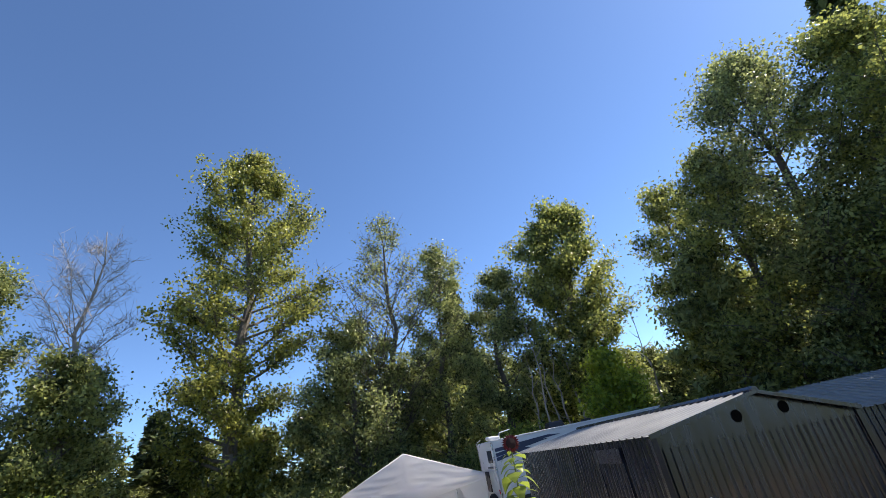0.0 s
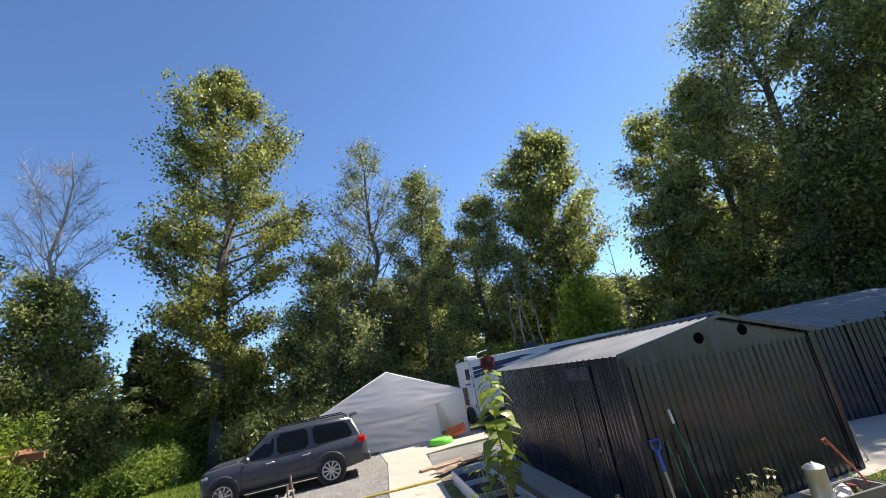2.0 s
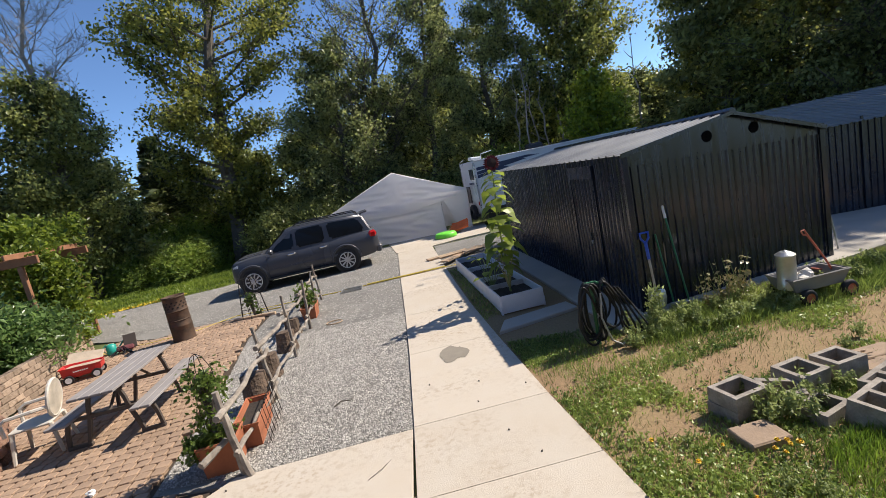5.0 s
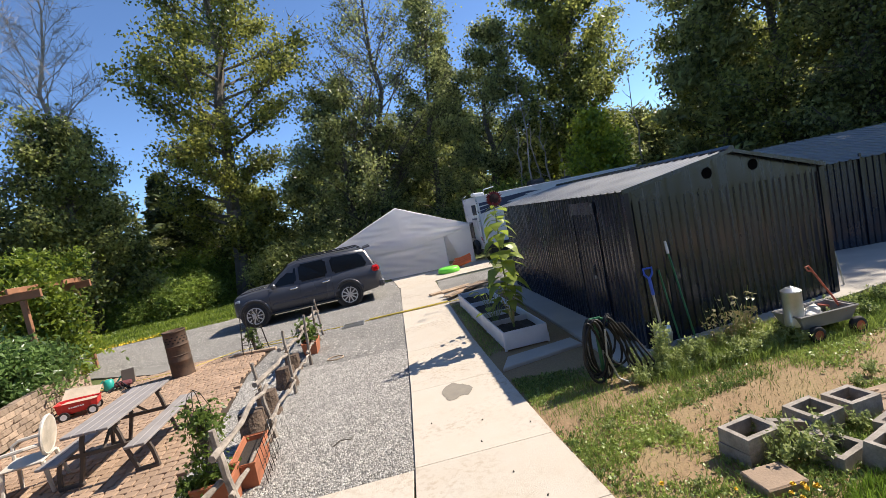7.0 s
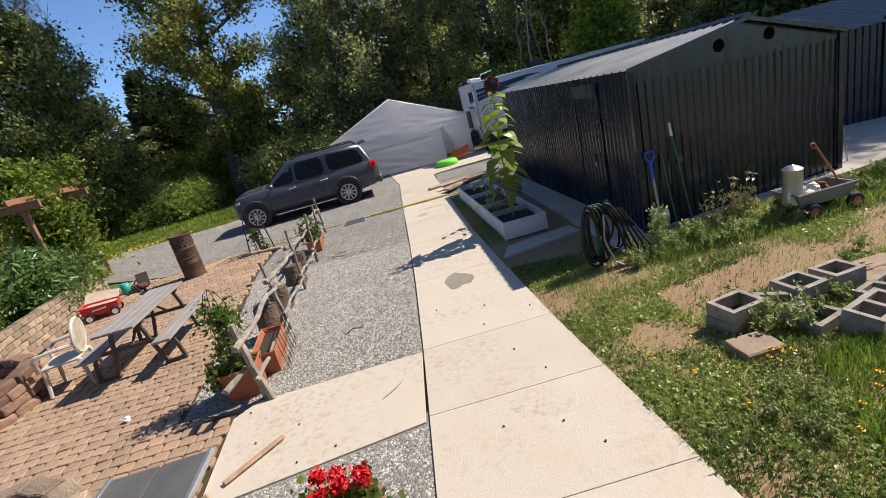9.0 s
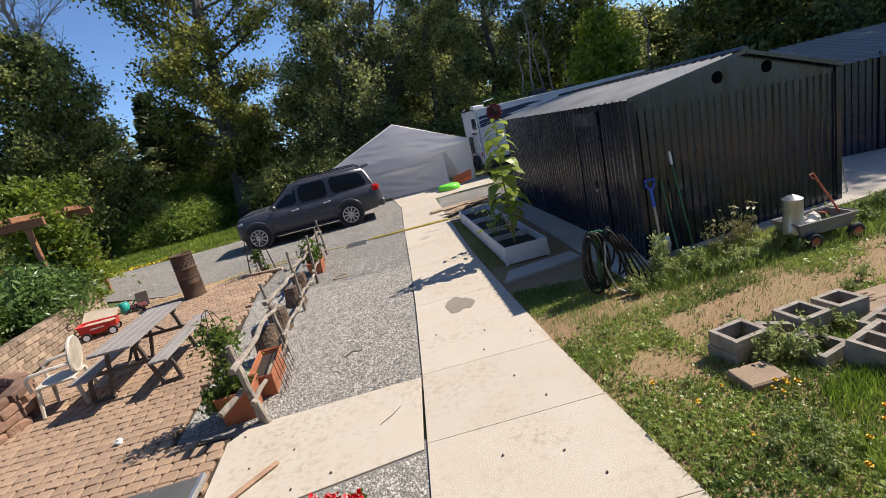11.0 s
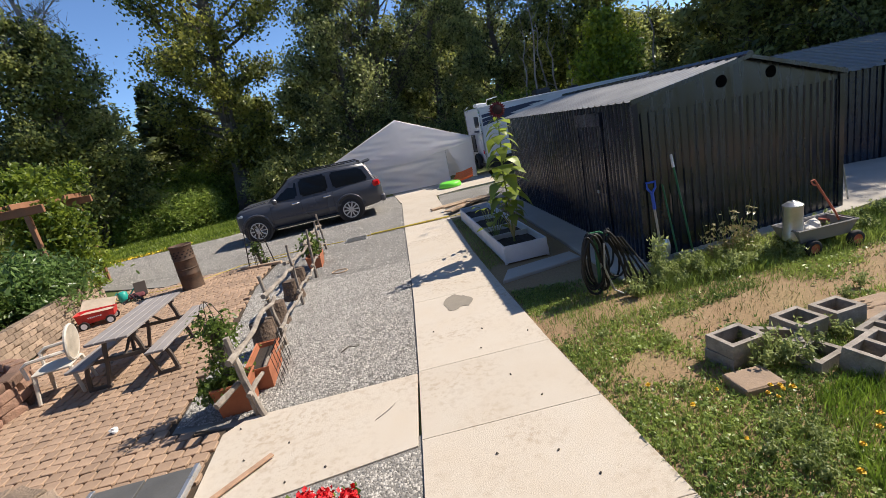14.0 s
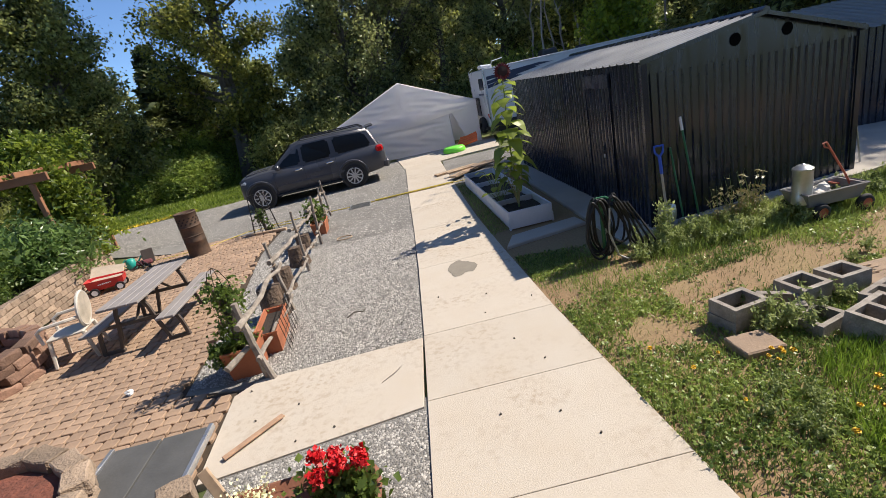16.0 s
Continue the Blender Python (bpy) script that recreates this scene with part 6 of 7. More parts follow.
for z in (0.05, 0.2, 0.40):
    part("wire", tb([(0.015 - 0.09 * z, -0.42, z), (0.015 - 0.09 * z, 0.40, z)], 0.004, 4), M_wire, panel)
cage = thing("plant_cage", (-4.55, 11.65, 0.0), 0, "tapering wire plant cage at the patio edge", "plant cage")
for k in range(8):
    an = 2 * math.pi * k / 8
    part("wire", tb([(0.34 * math.cos(an), 0.30 * math.sin(an), 0), (0.20 * math.cos(an), 0.20 * math.sin(an), 1.0)], 0.008, 4), M_wire, cage)
for z, r in ((0.25, 0.30), (0.6, 0.25), (0.98, 0.20)):
    part("hoop", tb([(r * math.cos(k * math.pi / 8), r * math.sin(k * math.pi / 8), z) for k in range(17)], 0.007, 4), M_wire, cage)
shrub("young_plant", (-4.55, 11.65, 0.0), 0.12, 0.12, 0.55, 64, L_shrub, "small young plant inside the wire cage", 160, 0.06, 6, "plant")
o = part("bed_edging", bx((-4.5, 11.45, 0.03), (1.1, 0.10, 0.07), (0, 0, -8), bevel=0.01), M_lumber)
tagged(o, "low timber edging below the wire cage", "edging")

# ---- near things: stone ring, boards, flower trough ----
RED = mat("geranium_red", (0.62, 0.012, 0.018), 0.55, var=0.2, scale=20)
M_slate = mat("slate_grey_board", (0.085, 0.085, 0.085), 0.7, var=0.15, scale=4, fine=40, bump=0.15)
ramp = thing("folding_ramp", (-2.90, 3.19, 0.0), 5, "folded grey board ramp with pale aluminium edges", "ramp")
for x in (-0.215, 0.215):
    part("board", bx((x, -0.12, 0.075), (0.41, 0.95, 0.03), bevel=0.004), M_slate, ramp)
for x in (-0.445, 0.445):
    part("edge_rail", bx((x, -0.12, 0.08), (0.04, 0.97, 0.06), bevel=0.004), M_alloy, ramp)
for x in (-0.3, 0.3):
    part("foot", bx((x, 0.2, 0.03), (0.08, 0.08, 0.06)), M_plastic, ramp)
    part("foot", bx((x, -0.5, 0.03), (0.08, 0.08, 0.06)), M_plastic, ramp)
o = part("broken_board", bx((0, 0, 0), (0.58, 0.055, 0.018), bevel=0.004), mat("split_red_wood", (0.40, 0.25, 0.16), 0.8, var=0.3, scale=12, fine=40))
o.matrix_basis = pose(-2.02, 3.36, 0.045, 0, 0, 48)
tagged(o, "splintered reddish board lying on the concrete", "board")
o = part("timber_stake", bx((0, 0, 0), (0.075, 0.03, 0.62), bevel=0.006), M_lumber)
o.matrix_basis = pose(-1.80, 2.42, 0.22, -28, -22, 20)
tagged(o, "weathered timber stake leaning on the trough", "stake")
trough = thing("flower_trough", (-1.34, 2.18, 0.0), 6, "brown terracotta trough planted with red geraniums", "planter")
bm = bmesh.new()
rings = []
for z, k in ((0.0, 0.78), (0.20, 0.92), (0.30, 1.0), (0.33, 1.03), (0.33, 0.96), (0.27, 0.92)):
    rings.append([bm.verts.new((0.60 * k * math.copysign(abs(math.cos(t_)) ** 0.6, math.cos(t_)), 0.27 * k * math.copysign(abs(math.sin(t_)) ** 0.6, math.sin(t_)), z)) for t_ in [2 * math.pi * j / 28 for j in range(28)]])
for a_, b_ in zip(rings, rings[1:]):
    for k in range(28):
        bm.faces.new((a_[k], a_[(k + 1) % 28], b_[(k + 1) % 28], b_[k]))
bm.faces.new(rings[-1])
bm.faces.new(rings[0][::-1])
part("trough", bm, mat("brown_terracotta", (0.22, 0.09, 0.055), 0.7, var=0.15), trough, smooth=True)
gera = thing("geranium", (-1.02, 2.32, 0.28), 0, "geranium with bright red flower heads and leaves", "flower")
v, f = leaves(np.random.default_rng(71), [(0.0, 0, 0.05), (0.12, 0.02, 0.06), (-0.12, 0.0, 0.05), (0.2, -0.1, 0.05)], [0.16, 0.16, 0.16, 0.16], 420, 0.055, long=1.1)
np_mesh("foliage", v, f, L_shrub).parent = gera
for x, y, z in ((-0.10, 0.05, 0.24), (0.0, 0.09, 0.20), (0.16, 0.05, 0.20), (0.06, -0.06, 0.25), (-0.06, -0.1, 0.22), (0.20, -0.05, 0.24), (0.02, 0.02, 0.16)):
    part("flower_stem", tb([(x * 0.4, y * 0.4, 0), (x, y, z)], 0.004, 4), M_stalk, gera)
    v, f = leaves(np.random.default_rng(int(1000 + 100 * x)), [(x, y, z)], [0.045], 230, 0.026, long=1.1)
    np_mesh("flower_head", v, f, RED).parent = gera
alys = thing("white_flowers", (-1.62, 2.34, 0.28), 0, "low cushion of small white and yellow flowers", "flower")
v, f = leaves(np.random.default_rng(72), [(0, 0, 0.04), (0.1, 0, 0.04), (-0.1, 0.02, 0.03)], [0.12, 0.1, 0.1], 420, 0.022, long=1.1)
np_mesh("blossom", v, f, mat("cream_blossom", (0.75, 0.72, 0.45), 0.7, var=0.2)).parent = alys

# ---- vine-grown pergola and shrubs behind the low wall ----
M_cedar = mat("cedar_beam", (0.27, 0.125, 0.065), 0.75, var=0.2, scale=3, fine=30, bump=0.3)
perg = thing("pergola", (-10.15, 11.65, 0.0), 12, "orange-brown cedar pergola overgrown with vine", "pergola")
for y in (-0.3, 2.2):
    part("beam", bx((-1.2, y, 2.52), (4.4, 0.09, 0.20), bevel=0.01), M_cedar, perg)
for k in range(7):
    part("rafter", bx((-3.0 + 0.6 * k, 0.9, 2.68), (0.05, 3.4, 0.13), bevel=0.008), M_cedar, perg)
for x in (0.6, -3.0):
    for y in (-0.3, 2.2):
        part("post", bx((x, y, 1.2), (0.11, 0.11, 2.42), bevel=0.01), M_cedar, perg)
rv_ = np.random.default_rng(81)
cs = [(-11.5 + rv_.uniform(-2.2, 1.7), 13.7 + rv_.uniform(-0.8, 1.0), 2.95 + rv_.uniform(0.0, 0.4)) for _ in range(40)] + [(-9.85 + rv_.normal() * 0.30, 12.25 + rv_.normal() * 0.35, rv_.uniform(0.6, 2.75)) for _ in range(44)]
vine = thing("climbing_vine", (0, 0, 0), 0, "yellow-green vine hanging over the cedar pergola", "vine")
v, f = leaves(rv_, cs, [0.42] * len(cs), 21000, 0.075, long=2.0)
np_mesh("foliage", v, f, L_vine).parent = vine
bm = bmesh.new()
for k in range(14):
    c = cs[40 + k * 2]
    tube(bm, [(-9.8, 12.1, 0.0), (-9.75 + 0.1 * math.sin(k), 12.1, 0.9), c], [0.025, 0.02, 0.008], 5, False)
part("stem", bm, M_bark, vine)
L_rhodo = leaf_mat("rhododendron_leaves", (0.05, 0.10, 0.03), (0.24, 0.36, 0.11), rough=0.28)
shrub("rhododendron", (-9.05, 9.95, 0.38), 0.95, 0.9, 1.1, 82, L_rhodo, "glossy green rhododendron behind the low wall", 8200, 0.062, 46, "shrub", "shrubs behind the low wall", 2.4)
shrub("rhododendron", (-9.9, 11.0, 0.38), 0.8, 0.7, 0.8, 83, L_rhodo, "glossy green rhododendron behind the low wall", 4200, 0.062, 30, "shrub", "shrubs behind the low wall", 2.4)
shrub("clipped_shrub", (-8.6, 8.0, 0.36), 0.55, 0.5, 0.75, 84, L_shrub, "small-leaved rounded green shrub above the wall", 4200, 0.042, 30, "shrub", "shrubs behind the low wall")
shrub("clipped_shrub", (-9.2, 8.7, 0.36), 0.6, 0.6, 1.0, 85, L_shrub, "small-leaved rounded green shrub above the wall", 4200, 0.045, 30, "shrub", "shrubs behind the low wall")
shrub("ground_cover", (-8.75, 11.2, 0.38), 0.5, 0.35, 0.35, 86, L_vine, "low yellowish plant spilling over the wall", 1800, 0.06, 18, "shrub")
sheet("planting_bed", [(-7.55, 6.85), (-7.82, 8.45), (-8.25, 10.4), (-8.70, 11.7), (-9.0, 11.9), (-12.5, 12.6), (-12.5, 6.0), (-7.2, 6.0)], 0.40, M_potting, "dark mulch bed behind the low stone wall", 0.3)

# low block wall
wall = thing("low_block_wall", (0, 0, 0), 0, "low stacked wall of tan concrete blocks", "wall", "", "structure")
WP = [Vector(p) for p in ((-7.12, 6.4), (-7.55, 7.45), (-7.84, 8.85), (-8.15, 10.2), (-8.53, 11.35), (-8.95, 12.0))]


def along(pts, s):
    for a_, b_ in zip(pts, pts[1:]):
        L = (b_ - a_).length
        if s <= L:
            return a_.lerp(b_, s / L), math.degrees(math.atan2(b_.y - a_.y, b_.x - a_.x))
        s -= L
    return pts[-1], 0


total = sum((b_ - a_).length for a_, b_ in zip(WP, WP[1:]))


def block_proto(sx, sy, h, material, seed):
    bm = bx((0, 0, 0), (sx, sy, h), bevel=0.012)
    bmesh.ops.subdivide_edges(bm, edges=[e_ for e_ in bm.edges if e_.calc_length() > 0.08], cuts=1)
    for v in bm.verts:
        v.co += Vector(noise.noise_vector(v.co * 9 + Vector((seed, 0, 0)))) * 0.020
    o = part("block", bm, material)
    return o


protos = [block_proto(0.225, 0.18, 0.105, M_block, k) for k in range(3)]
first = True
for c in range(6):
    n = int(total / 0.23)
    for k in range(n):
        p, a_ = along(WP, (k + 0.5 * (c % 2) + 0.25) * 0.23)
        m = pose(p.x - 0.012 * c, p.y, 0.05 + 0.108 * c, rs.uniform(-1, 1), rs.uniform(-1, 1), a_ + rs.uniform(-2, 2))
        again(protos[(k + c) % 3], m, wall)
for o in protos:
    bpy.data.objects.remove(o)

# fire pit ring and the nearer stone ring
M_cinder = mat("red_cinder", (0.16, 0.055, 0.035), 0.95, var=0.4, fine=30, bump=1.0, dist=0.03)


def ring_of_blocks(name, x, y, r, courses, n, h, label, category, fill, material, z_fill):
    ob = thing(name, (x, y, 0.0), 0, label, category)
    o0 = block_proto(2 * math.pi * r / n * 0.95, 0.20, h * 0.96, material, x)
    o0.parent = ob
    for c in range(courses):
        for k in range(n):
            an = 360 / n * (k + 0.5 * (c % 2)) + rs.uniform(-2, 2)
            m = pose(r * math.cos(radians(an)), r * math.sin(radians(an)), h * (c + 0.5), rs.uniform(-4, 4), rs.uniform(-5, 5), an + 90 + rs.uniform(-9, 9))
            if c == 0 and k == 0:
                o0.matrix_basis = m
            else:
                again(o0, m, ob)
    part("filling", lathe(bmesh.new(), [(r - 0.05, z_fill - 0.02), (r * 0.6, z_fill + 0.03), (0.01, z_fill)], 20), fill, ob)
    return ob


ring_of_blocks("fire_pit", -6.85, 5.62, 0.92, 4, 17, 0.125, "round fire pit of rough reddish blocks", "fire pit", M_cinder, M_redblock, 0.2)
ring_of_blocks("planting_ring", -4.05, 2.50, 0.92, 2, 17, 0.15, "stone block ring filled with brown mulch", "planter", M_cinder, M_block, 0.2)
o = block_proto(0.24, 0.2, 0.2, M_block, 3)
o.name = "loose_block"
o.matrix_basis = pose(-2.36, 2.72, 0.12, 3, 4, 30)
tagged(o, "loose rough tan block at the ramp's end", "block")

# ---- paved patio ----
patio = thing("paved_patio", (0, 0, 0), 0, "tan concrete paver patio with dark joints", "patio", "", "structure")
PATIO = [(-2.34, 2.2), (-2.38, 2.95), (-2.53, 4.26), (-3.15, 4.36), (-3.3, 5.5), (-3.6, 7.5), (-4.0, 9.5), (-4.1, 11.7), (-6.2, 11.9), (-7.0, 11.5), (-8.65, 12.2), (-8.45, 11.35), (-8.07, 10.2), (-7.76, 8.85), (-7.47, 7.45), (-7.05, 6.4), (-7.05, 2.2)]
part("joint_bed", prism(bmesh.new(), PATIO, -0.07, -0.024), M_joint, patio)
pv = []
for k in range(4):
    bm = bmesh.new()
    r = bmesh.ops.create_cube(bm, size=1)
    for v in bm.verts:
        v.co = Vector((v.co.x * 0.150, v.co.y * 0.133, v.co.z * 0.06))
    bmesh.ops.bevel(bm, geom=[e_ for e_ in bm.edges if abs(e_.verts[0].co.z - e_.verts[1].co.z) > 0.03], offset=0.018, segments=1, affect="EDGES")
    top = [f_ for f_ in bm.faces if f_.normal.z > 0.5]
    bmesh.ops.bevel(bm, geom=list(top[0].edges), offset=0.007, segments=1, affect="EDGES")
    for v in bm.verts:
        v.co += Vector(noise.noise_vector(v.co * 7 + Vector((k * 3.3, 0, 0)))) * 0.006
    pv.append(part("paver", bm, M_paver, patio))
spots = []
ang = radians(4)
ca, sa = math.cos(ang), math.sin(ang)
for j in range(-24, 90):
    for i in range(-52, 52):
        u, w = (i + 0.16 * math.sin(j * 2.3)) * 0.166, j * 0.148
        x, y = -4.5 + ca * u - sa * w, 2.5 + sa * u + ca * w
        if all(inside(PATIO, x + dx, y + dy) for dx, dy in ((0.07, 0.05), (-0.07, 0.05), (0.07, -0.05), (-0.07, -0.05))):
            spots.append((x, y))
spots.sort(key=lambda q: abs(q[0] + 3.9) * 0.7 + abs(q[1] - 3.9))
far_v, far_f = [], []
for k, (x, y) in enumerate(spots):
    m = pose(x, y, -0.018 + rs.uniform(-0.004, 0.004), rs.uniform(-1.5, 1.5), rs.uniform(-1.5, 1.5), 4 + rs.uniform(-2.5, 2.5))
    if k < 300:
        if k < 4:
            pv[k].matrix_basis = m
        else:
            again(pv[k % 4], m, patio)
    else:
        me = pv[k % 4].data
        base = len(far_v)
        far_v.extend([m @ v.co for v in me.vertices])
        far_f.extend([[base + i for i in p.vertices] for p in me.polygons])
o = mesh_ob("far_pavers", far_v, far_f, M_paver_joined)
o.parent = patio
tagged(o, "", "", "", "stuff")

# ---- loose cover: gravel, grass, weeds, flowers ----
def scatter(poly, n, rng, weight=None):
    xs, ys = [p[0] for p in poly], [p[1] for p in poly]
    out = []
    while len(out) < n:
        x, y = rng.uniform(min(xs), max(xs)), rng.uniform(min(ys), max(ys))
        if inside(poly, x, y) and (weight is None or rng.uniform() < weight(x, y)):
            out.append((x, y))
    return np.array(out)


def stones(name, pts, size, rng, label):
    n = len(pts)
    octa = np.array([[1, 0, -0.1], [-1, 0, -0.1], [0, 1, -0.1], [0, -1, -0.1], [0, 0, 0.7]], float)
    tri = np.array([[0, 2, 4], [2, 1, 4], [1, 3, 4], [3, 0, 4]])
    v = octa[None] * rng.uniform(0.6, 1.3, (n, 5, 1)) * (size * rng.uniform(0.5, 1.4, (n, 1, 1)))
    an = rng.uniform(0, 6.28, n)
    c, s = np.cos(an)[:, None], np.sin(an)[:, None]
    x, y = v[:, :, 0] * c - v[:, :, 1] * s, v[:, :, 0] * s + v[:, :, 1] * c
    w = np.stack([x + pts[:, :1], y + pts[:, 1:2], v[:, :, 2] + 0.002 + size * 0.25], 2).reshape(-1, 3)
    f = (np.arange(n)[:, None, None] * 5 + tri[None]).reshape(-1, 3)
    return tagged(np_mesh(name, w, f, M_stones), label, "gravel", "", "stuff")


rg = np.random.default_rng(91)
NEARG = [(-0.52, 4.50), (-2.15, 4.36), (-3.12, 4.42), (-3.3, 5.5), (-3.6, 7.5), (-3.9, 9.0), (-0.66, 9.0), (-0.60, 7.0)]
stones("gravel_stones", scatter(NEARG, 52000, rg), 0.0118, rg, "loose grey crushed stones on the yard")
FARG = [(-0.66, 9.0), (-3.9, 9.0), (-4.05, 11.6), (-6.2, 11.95), (-10, 13.1), (-13.5, 17.1), (-8.0, 18.1), (-6.0, 19.4), (-1.1, 19.5), (-0.82, 12.4)]
stones("gravel_stones", scatter(FARG, 30000, rg), 0.015, rg, "loose grey crushed stones on the drive")
stones("gravel_stones", scatter([(-0.50, 3.26), (-2.2, 2.95), (-2.2, 1.3), (-0.47, 1.3)], 9000, rg), 0.0125, rg, "loose grey crushed stones beside the path")


def blades(name, pts, height, width, rng, material, label, spread=0.5):
    n = len(pts)
    an, ln = rng.uniform(0, 6.28, n), rng.uniform(0, 6.28, n)
    h = height * rng.uniform(0.4, 1.3, n)
    d, w = np.stack([np.cos(an), np.sin(an)], 1), np.stack([np.cos(ln), np.sin(ln)], 1)
    wd = width * rng.uniform(0.6, 1.3, n)[:, None]
    z = np.zeros((n, 1))
    a_ = np.concatenate([pts - w * wd, z - 0.01], 1)
    b_ = np.concatenate([pts + w * wd, z - 0.01], 1)
    lean = d * (h * spread * rng.uniform(0.2, 1.3, n))[:, None]
    c_ = np.concatenate([pts + lean * 0.4 + w * wd * 0.7, (h * 0.65)[:, None]], 1)
    e_ = np.concatenate([pts + lean * 0.4 - w * wd * 0.7, (h * 0.65)[:, None]], 1)
    t_ = np.concatenate([pts + lean, h[:, None]], 1)
    v = np.stack([a_, b_, c_, e_, t_], 1).reshape(-1, 3)
    i = np.arange(n)[:, None] * 5
    f = np.concatenate([i + [0, 1, 2], i + [0, 2, 3], i + [3, 2, 4]], 1).reshape(-1, 3)
    return tagged(np_mesh(name, v, f, material), label, "grass", "", "stuff")


def patchy(x, y):
    k = 0.70 + 1.3 * noise.noise((x * 1.1, y * 1.1, 3.0)) + 0.5 * noise.noise((x * 3.1, y * 3.1, 7.0))
    # the trodden dirt track stays bare
    track = abs(y - (4.15 + 0.22 * (x - 2.3))) / 0.36 if x > 2.1 else abs(math.hypot(x - 1.75, y - 3.7)) / 0.3
    if track < 1:
        k -= 1.05 * (1 - track * 0.5)
    if y < 3.3:
        k += 0.25
    return max(0.03, min(1, k))


GRASS = [(1.32, 1.6), (1.12, 3.3), (1.0, 4.5), (0.92, 5.4), (0.86, 6.2), (2.6, 6.0), (6.2, 6.5), (9.0, 7.0), (9.0, 1.6)]
blades("grass", scatter(GRASS, 88000, rg, patchy), 0.06, 0.0036, rg, L_grass, "thin green grass and clover in dry soil", 0.9)
blades("dry_grass", scatter(GRASS, 9000, rg, lambda x, y: 1.1 - patchy(x, y)), 0.035, 0.0028, rg, L_dry, "dead straw-coloured grass on dry soil", 1.6)
blades("lush_grass", scatter([(2.0, 1.6), (2.5, 2.9), (3.2, 3.05), (6.0, 3.6), (6.0, 1.6)], 26000, rg, lambda x, y: max(0.05, min(1, 0.45 + 1.3 * noise.noise((x * 1.3, y * 1.3, 9)) + 0.25 * (x - 2.6)))), 0.11, 0.004, rg, leaf_mat("lush_blades", (0.11, 0.19, 0.02), (0.30, 0.42, 0.06), through_light=0.4), "lush bright green lawn grass", 0.6)
blades("lawn", scatter([(-22, 21.5), (-13.5, 17.3), (-8.0, 18.3), (-6.0, 19.7), (-4.0, 20.2), (-4.0, 26), (-10, 29), (-18, 30.5), (-25, 28)], 42000, rg), 0.10, 0.02, rg, leaf_mat("far_lawn", (0.11, 0.17, 0.025), (0.28, 0.36, 0.06)), "mown green lawn beyond the gravel drive", 0.6)
blades("grass", scatter([(0.72, 7.4), (0.50, 12.0), (0.95, 12.0), (1.05, 7.6)], 2500, rg), 0.05, 0.004, rg, L_grass, "grass between the path and planter", 0.9)


def clover(name, pts, size, rng, material, label):
    n = len(pts)
    c_ = np.concatenate([pts, rng.uniform(0.005, 0.035, (n, 1))], 1)
    v_, f_ = leaves(rng, c_, np.full(n, 0.02), n, size, flat=0.6, long=1.4)
    v_[:, 2] = np.maximum(v_[:, 2], 0.002)
    return tagged(np_mesh(name, v_, f_, material), label, "weed", "", "stuff")


clover("clover", scatter(GRASS, 42000, rg, lambda x, y: patchy(x + 5, y) * patchy(x, y)), 0.026, rg, L_grass, "low clover and plantain among the grass")
blades("grass", scatter([(2.2, 5.1), (2.6, 5.85), (6.2, 6.35), (8.5, 6.8), (8.5, 5.9), (5.0, 5.2)], 16000, rg, lambda x, y: max(0.1, min(1, 0.6 + 1.2 * noise.noise((x * 1.5, y * 1.5, 2))))), 0.13, 0.004, rg, L_grass, "longer green grass along the shed slab", 0.7)
YELLOW = [(-14.5, 18.3), (-12.6, 17.35), (-9.5, 18.1), (-9.6, 18.5), (-12.6, 17.9), (-14.5, 19.0)]
clover("yellow_flowers", scatter(YELLOW, 900, rg), 0.07, rg, mat("yellow_petal", (0.70, 0.50, 0.04), 0.6, var=0.2), "small yellow flowers along the lawn edge")


def herb(name, x, y, h, seed, label, group, n=60, spread=0.2, size=0.035, material=None):
    rng_ = np.random.default_rng(seed)
    ob = thing(name, (x, y, 0.0), 0, label, "weed", group)
    bm, cs_ = bmesh.new(), []
    for k in range(int(4 + h * 14)):
        az, r, hh = rng_.uniform(0, 6.28), spread * rng_.uniform(0.2, 1), h * rng_.uniform(0.5, 1.1)
        top = (r * math.cos(az), r * math.sin(az), hh)
        tube(bm, [(0.2 * top[0], 0.2 * top[1], -0.01), (0.5 * top[0], 0.5 * top[1], hh * 0.55), top], [0.004, 0.003, 0.0015], 4, False)
        for q in range(6):
            f_ = 0.3 + 0.7 * q / 6
            cs_.append((top[0] * f_, top[1] * f_, hh * f_))
    part("stem", bm, M_stalk, ob)["kind"] = "stuff"
    v_, f2 = leaves(rng_, cs_, [0.05] * len(cs_), n, size, long=2.2)
    v_[:, 2] = np.maximum(v_[:, 2], 0.003)
    np_mesh("foliage", v_, f2, material or L_shrub).parent = ob
    return ob


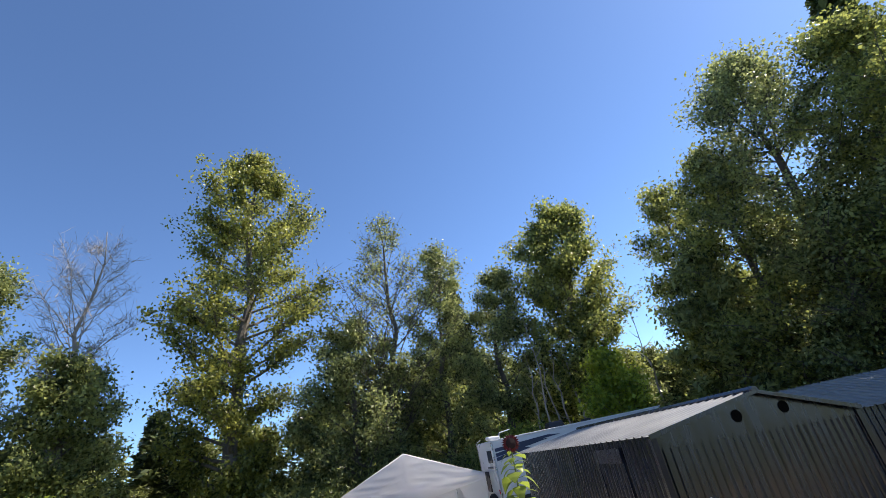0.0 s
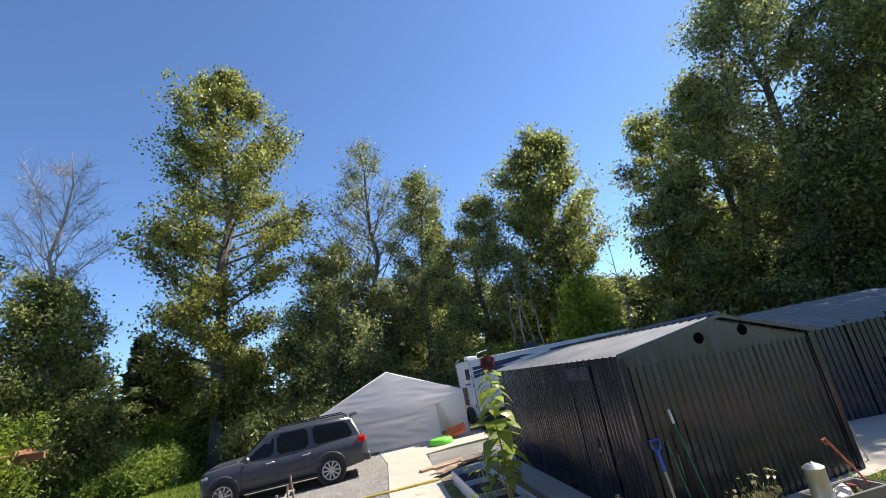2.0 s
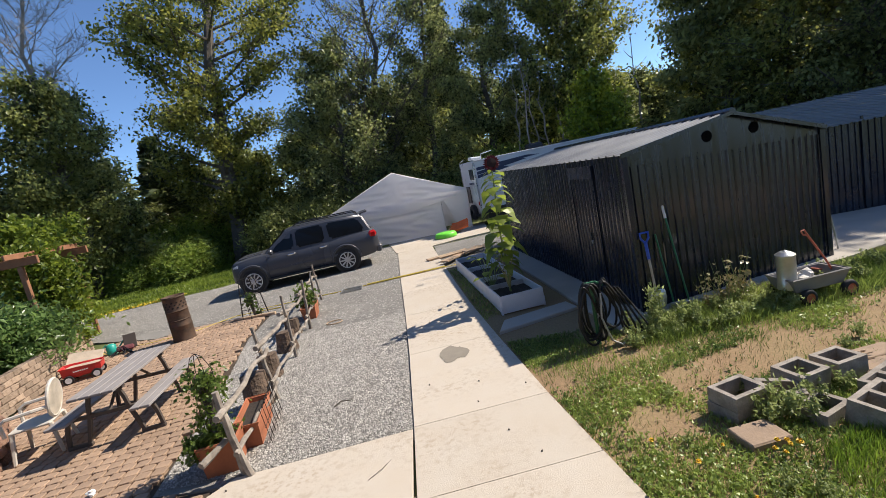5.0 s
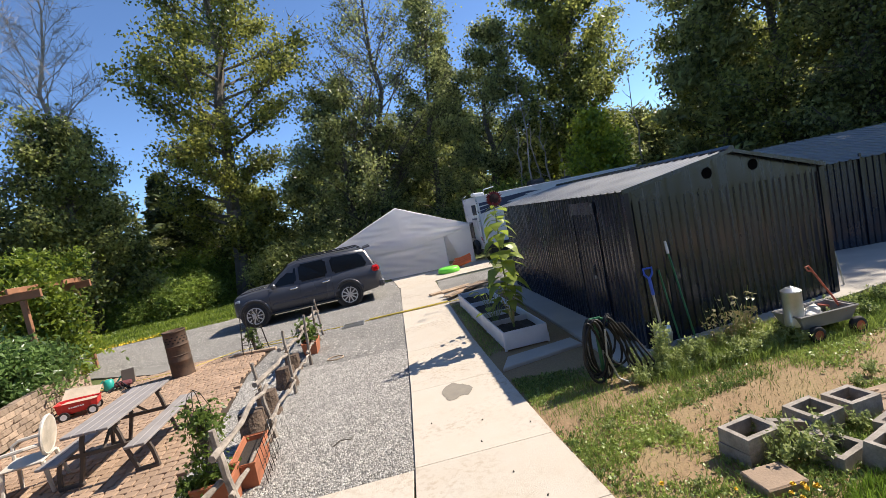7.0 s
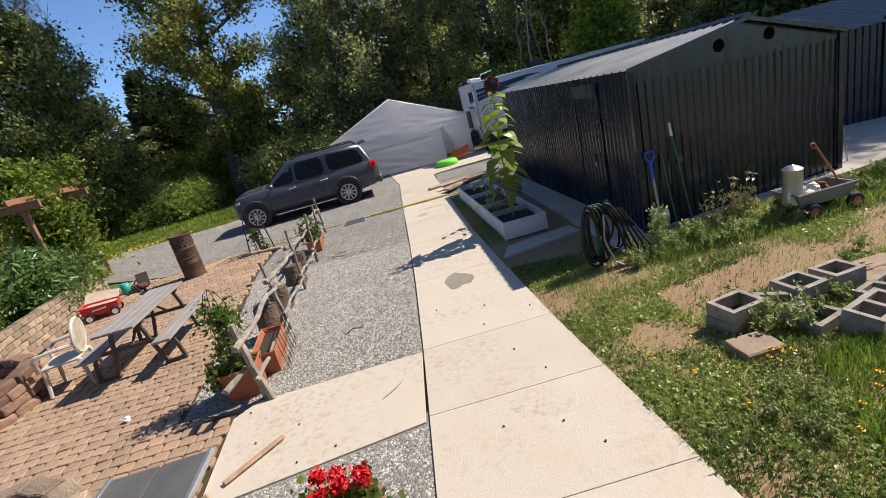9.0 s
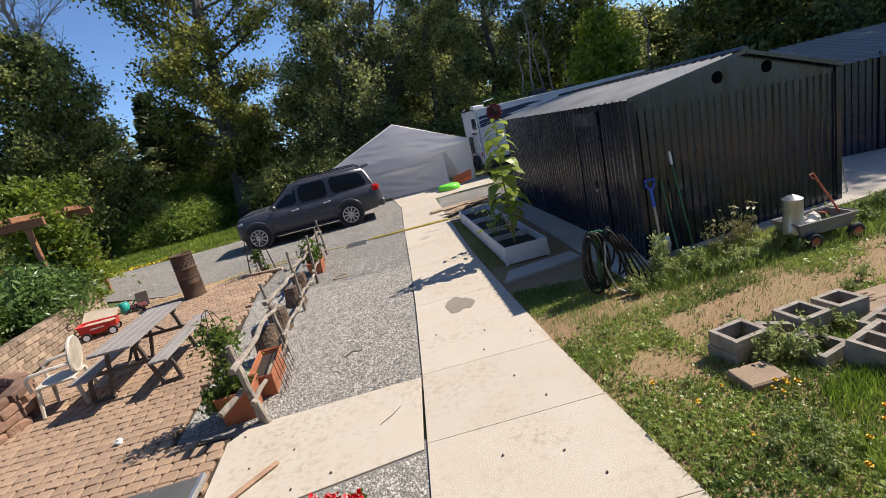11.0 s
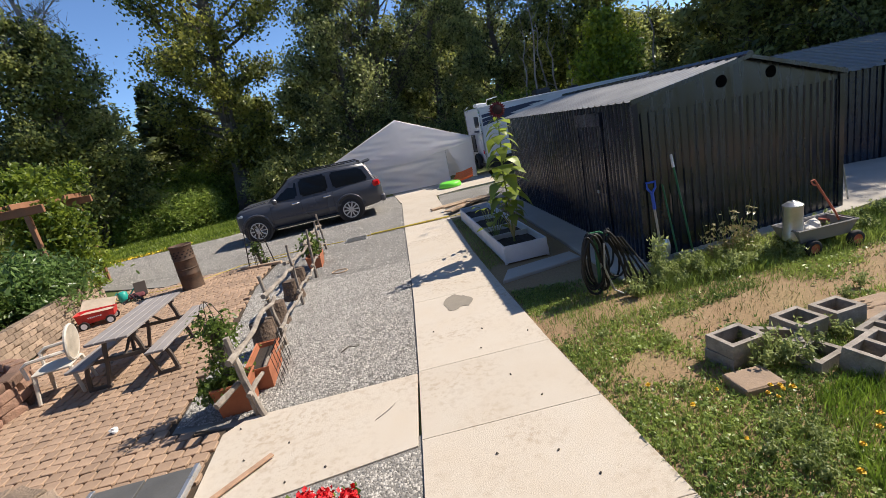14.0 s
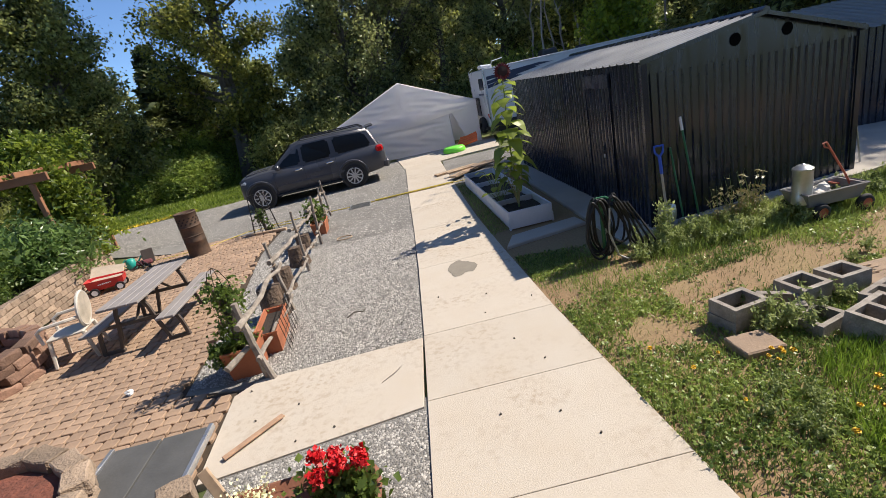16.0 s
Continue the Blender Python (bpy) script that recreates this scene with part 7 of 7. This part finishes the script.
L_weed = leaf_mat("weed_leaves", (0.12, 0.17, 0.055), (0.42, 0.47, 0.19))
WEEDS = "weeds along the shed"
protos = [herb("tall_weed", 2.75, 5.55, 0.62, 101, "tall pale green weed growing by the shed", WEEDS, 300, 0.14, 0.026, L_weed), herb("leafy_weed", 3.1, 5.5, 0.32, 102, "leafy low weed at the slab's edge", WEEDS, 230, 0.20, 0.028, L_weed), herb("seeding_weed", 3.95, 5.75, 0.72, 103, "thin reddish seeding weed by the cart", WEEDS, 90, 0.22, 0.035, L_dry)]
for k in range(64):
    f_ = k / 63
    x = 2.3 + 2.2 * f_ + rs.uniform(-0.1, 0.1)
    copy_thing(protos[1 if k % 5 else 0], pose(x, 5.42 + 0.12 * f_ + rs.uniform(-0.25, 0.28), 0, 0, 0, rs.uniform(0, 360)) @ Matrix.Scale(rs.uniform(0.3, 0.75), 4))
for x, y, k in ((3.75, 5.7, 1.0), (4.1, 5.85, 0.9), (3.55, 5.75, 0.8)):
    copy_thing(protos[2], pose(x, y, 0, 0, 0, 90 * x) @ Matrix.Scale(k, 4))
for k in range(34):
    x = 4.9 + rs.uniform(0, 2.6)
    copy_thing(protos[1], pose(x, 5.75 + 0.16 * (x - 4.9) + rs.uniform(-0.35, 0.35), 0, 0, 0, rs.uniform(0, 360)) @ Matrix.Scale(rs.uniform(0.4, 0.9), 4))
for x, y, k in ((2.45, 3.35, 0.75), (2.62, 3.38, 0.9), (2.72, 3.28, 0.8), (2.95, 3.45, 0.7), (2.5, 3.75, 0.7), (3.05, 3.62, 0.6), (3.3, 3.55, 0.6), (2.05, 2.65, 0.45), (1.85, 2.45, 0.5), (2.15, 2.4, 0.45), (2.0, 2.2, 0.5), (1.95, 2.3, 0.45), (2.2, 2.55, 0.4), (3.9, 4.15, 0.5), (4.2, 4.3, 0.6), (2.0, 4.0, 0.35), (1.5, 4.4, 0.35), (1.75, 3.3, 0.35)):
    copy_thing(protos[1], pose(x, y, 0, 0, 0, 77 * x) @ Matrix.Scale(k, 4))
M_dandelion = mat("dandelion_yellow", (0.75, 0.45, 0.02), 0.6, var=0.15)
dand = thing("dandelion", (2.28, 2.92, 0.0), 0, "yellow dandelion flower in the grass", "flower", "dandelions in the grass")
part("stem", tb([(0, 0, -0.01), (0.01, 0, 0.11)], 0.002, 4), M_stalk, dand)
v, f = leaves(np.random.default_rng(5), [(0.01, 0, 0.115)], [0.012], 34, 0.018, flat=0.7)
np_mesh("flower_head", v, f, M_dandelion).parent = dand
for x, y in ((2.22, 2.88), (2.34, 2.9), (2.31, 2.98), (2.25, 3.0), (2.18, 2.93), (1.62, 2.95), (1.75, 2.55), (2.3, 2.3), (2.42, 2.25), (2.5, 2.4), (2.35, 2.15), (1.45, 3.3), (2.6, 2.5), (2.1, 2.1), (1.9, 3.1)):
    copy_thing(dand, pose(x, y, 0, 0, 0, 100 * x) @ Matrix.Scale(rs.uniform(0.8, 1.2), 4))
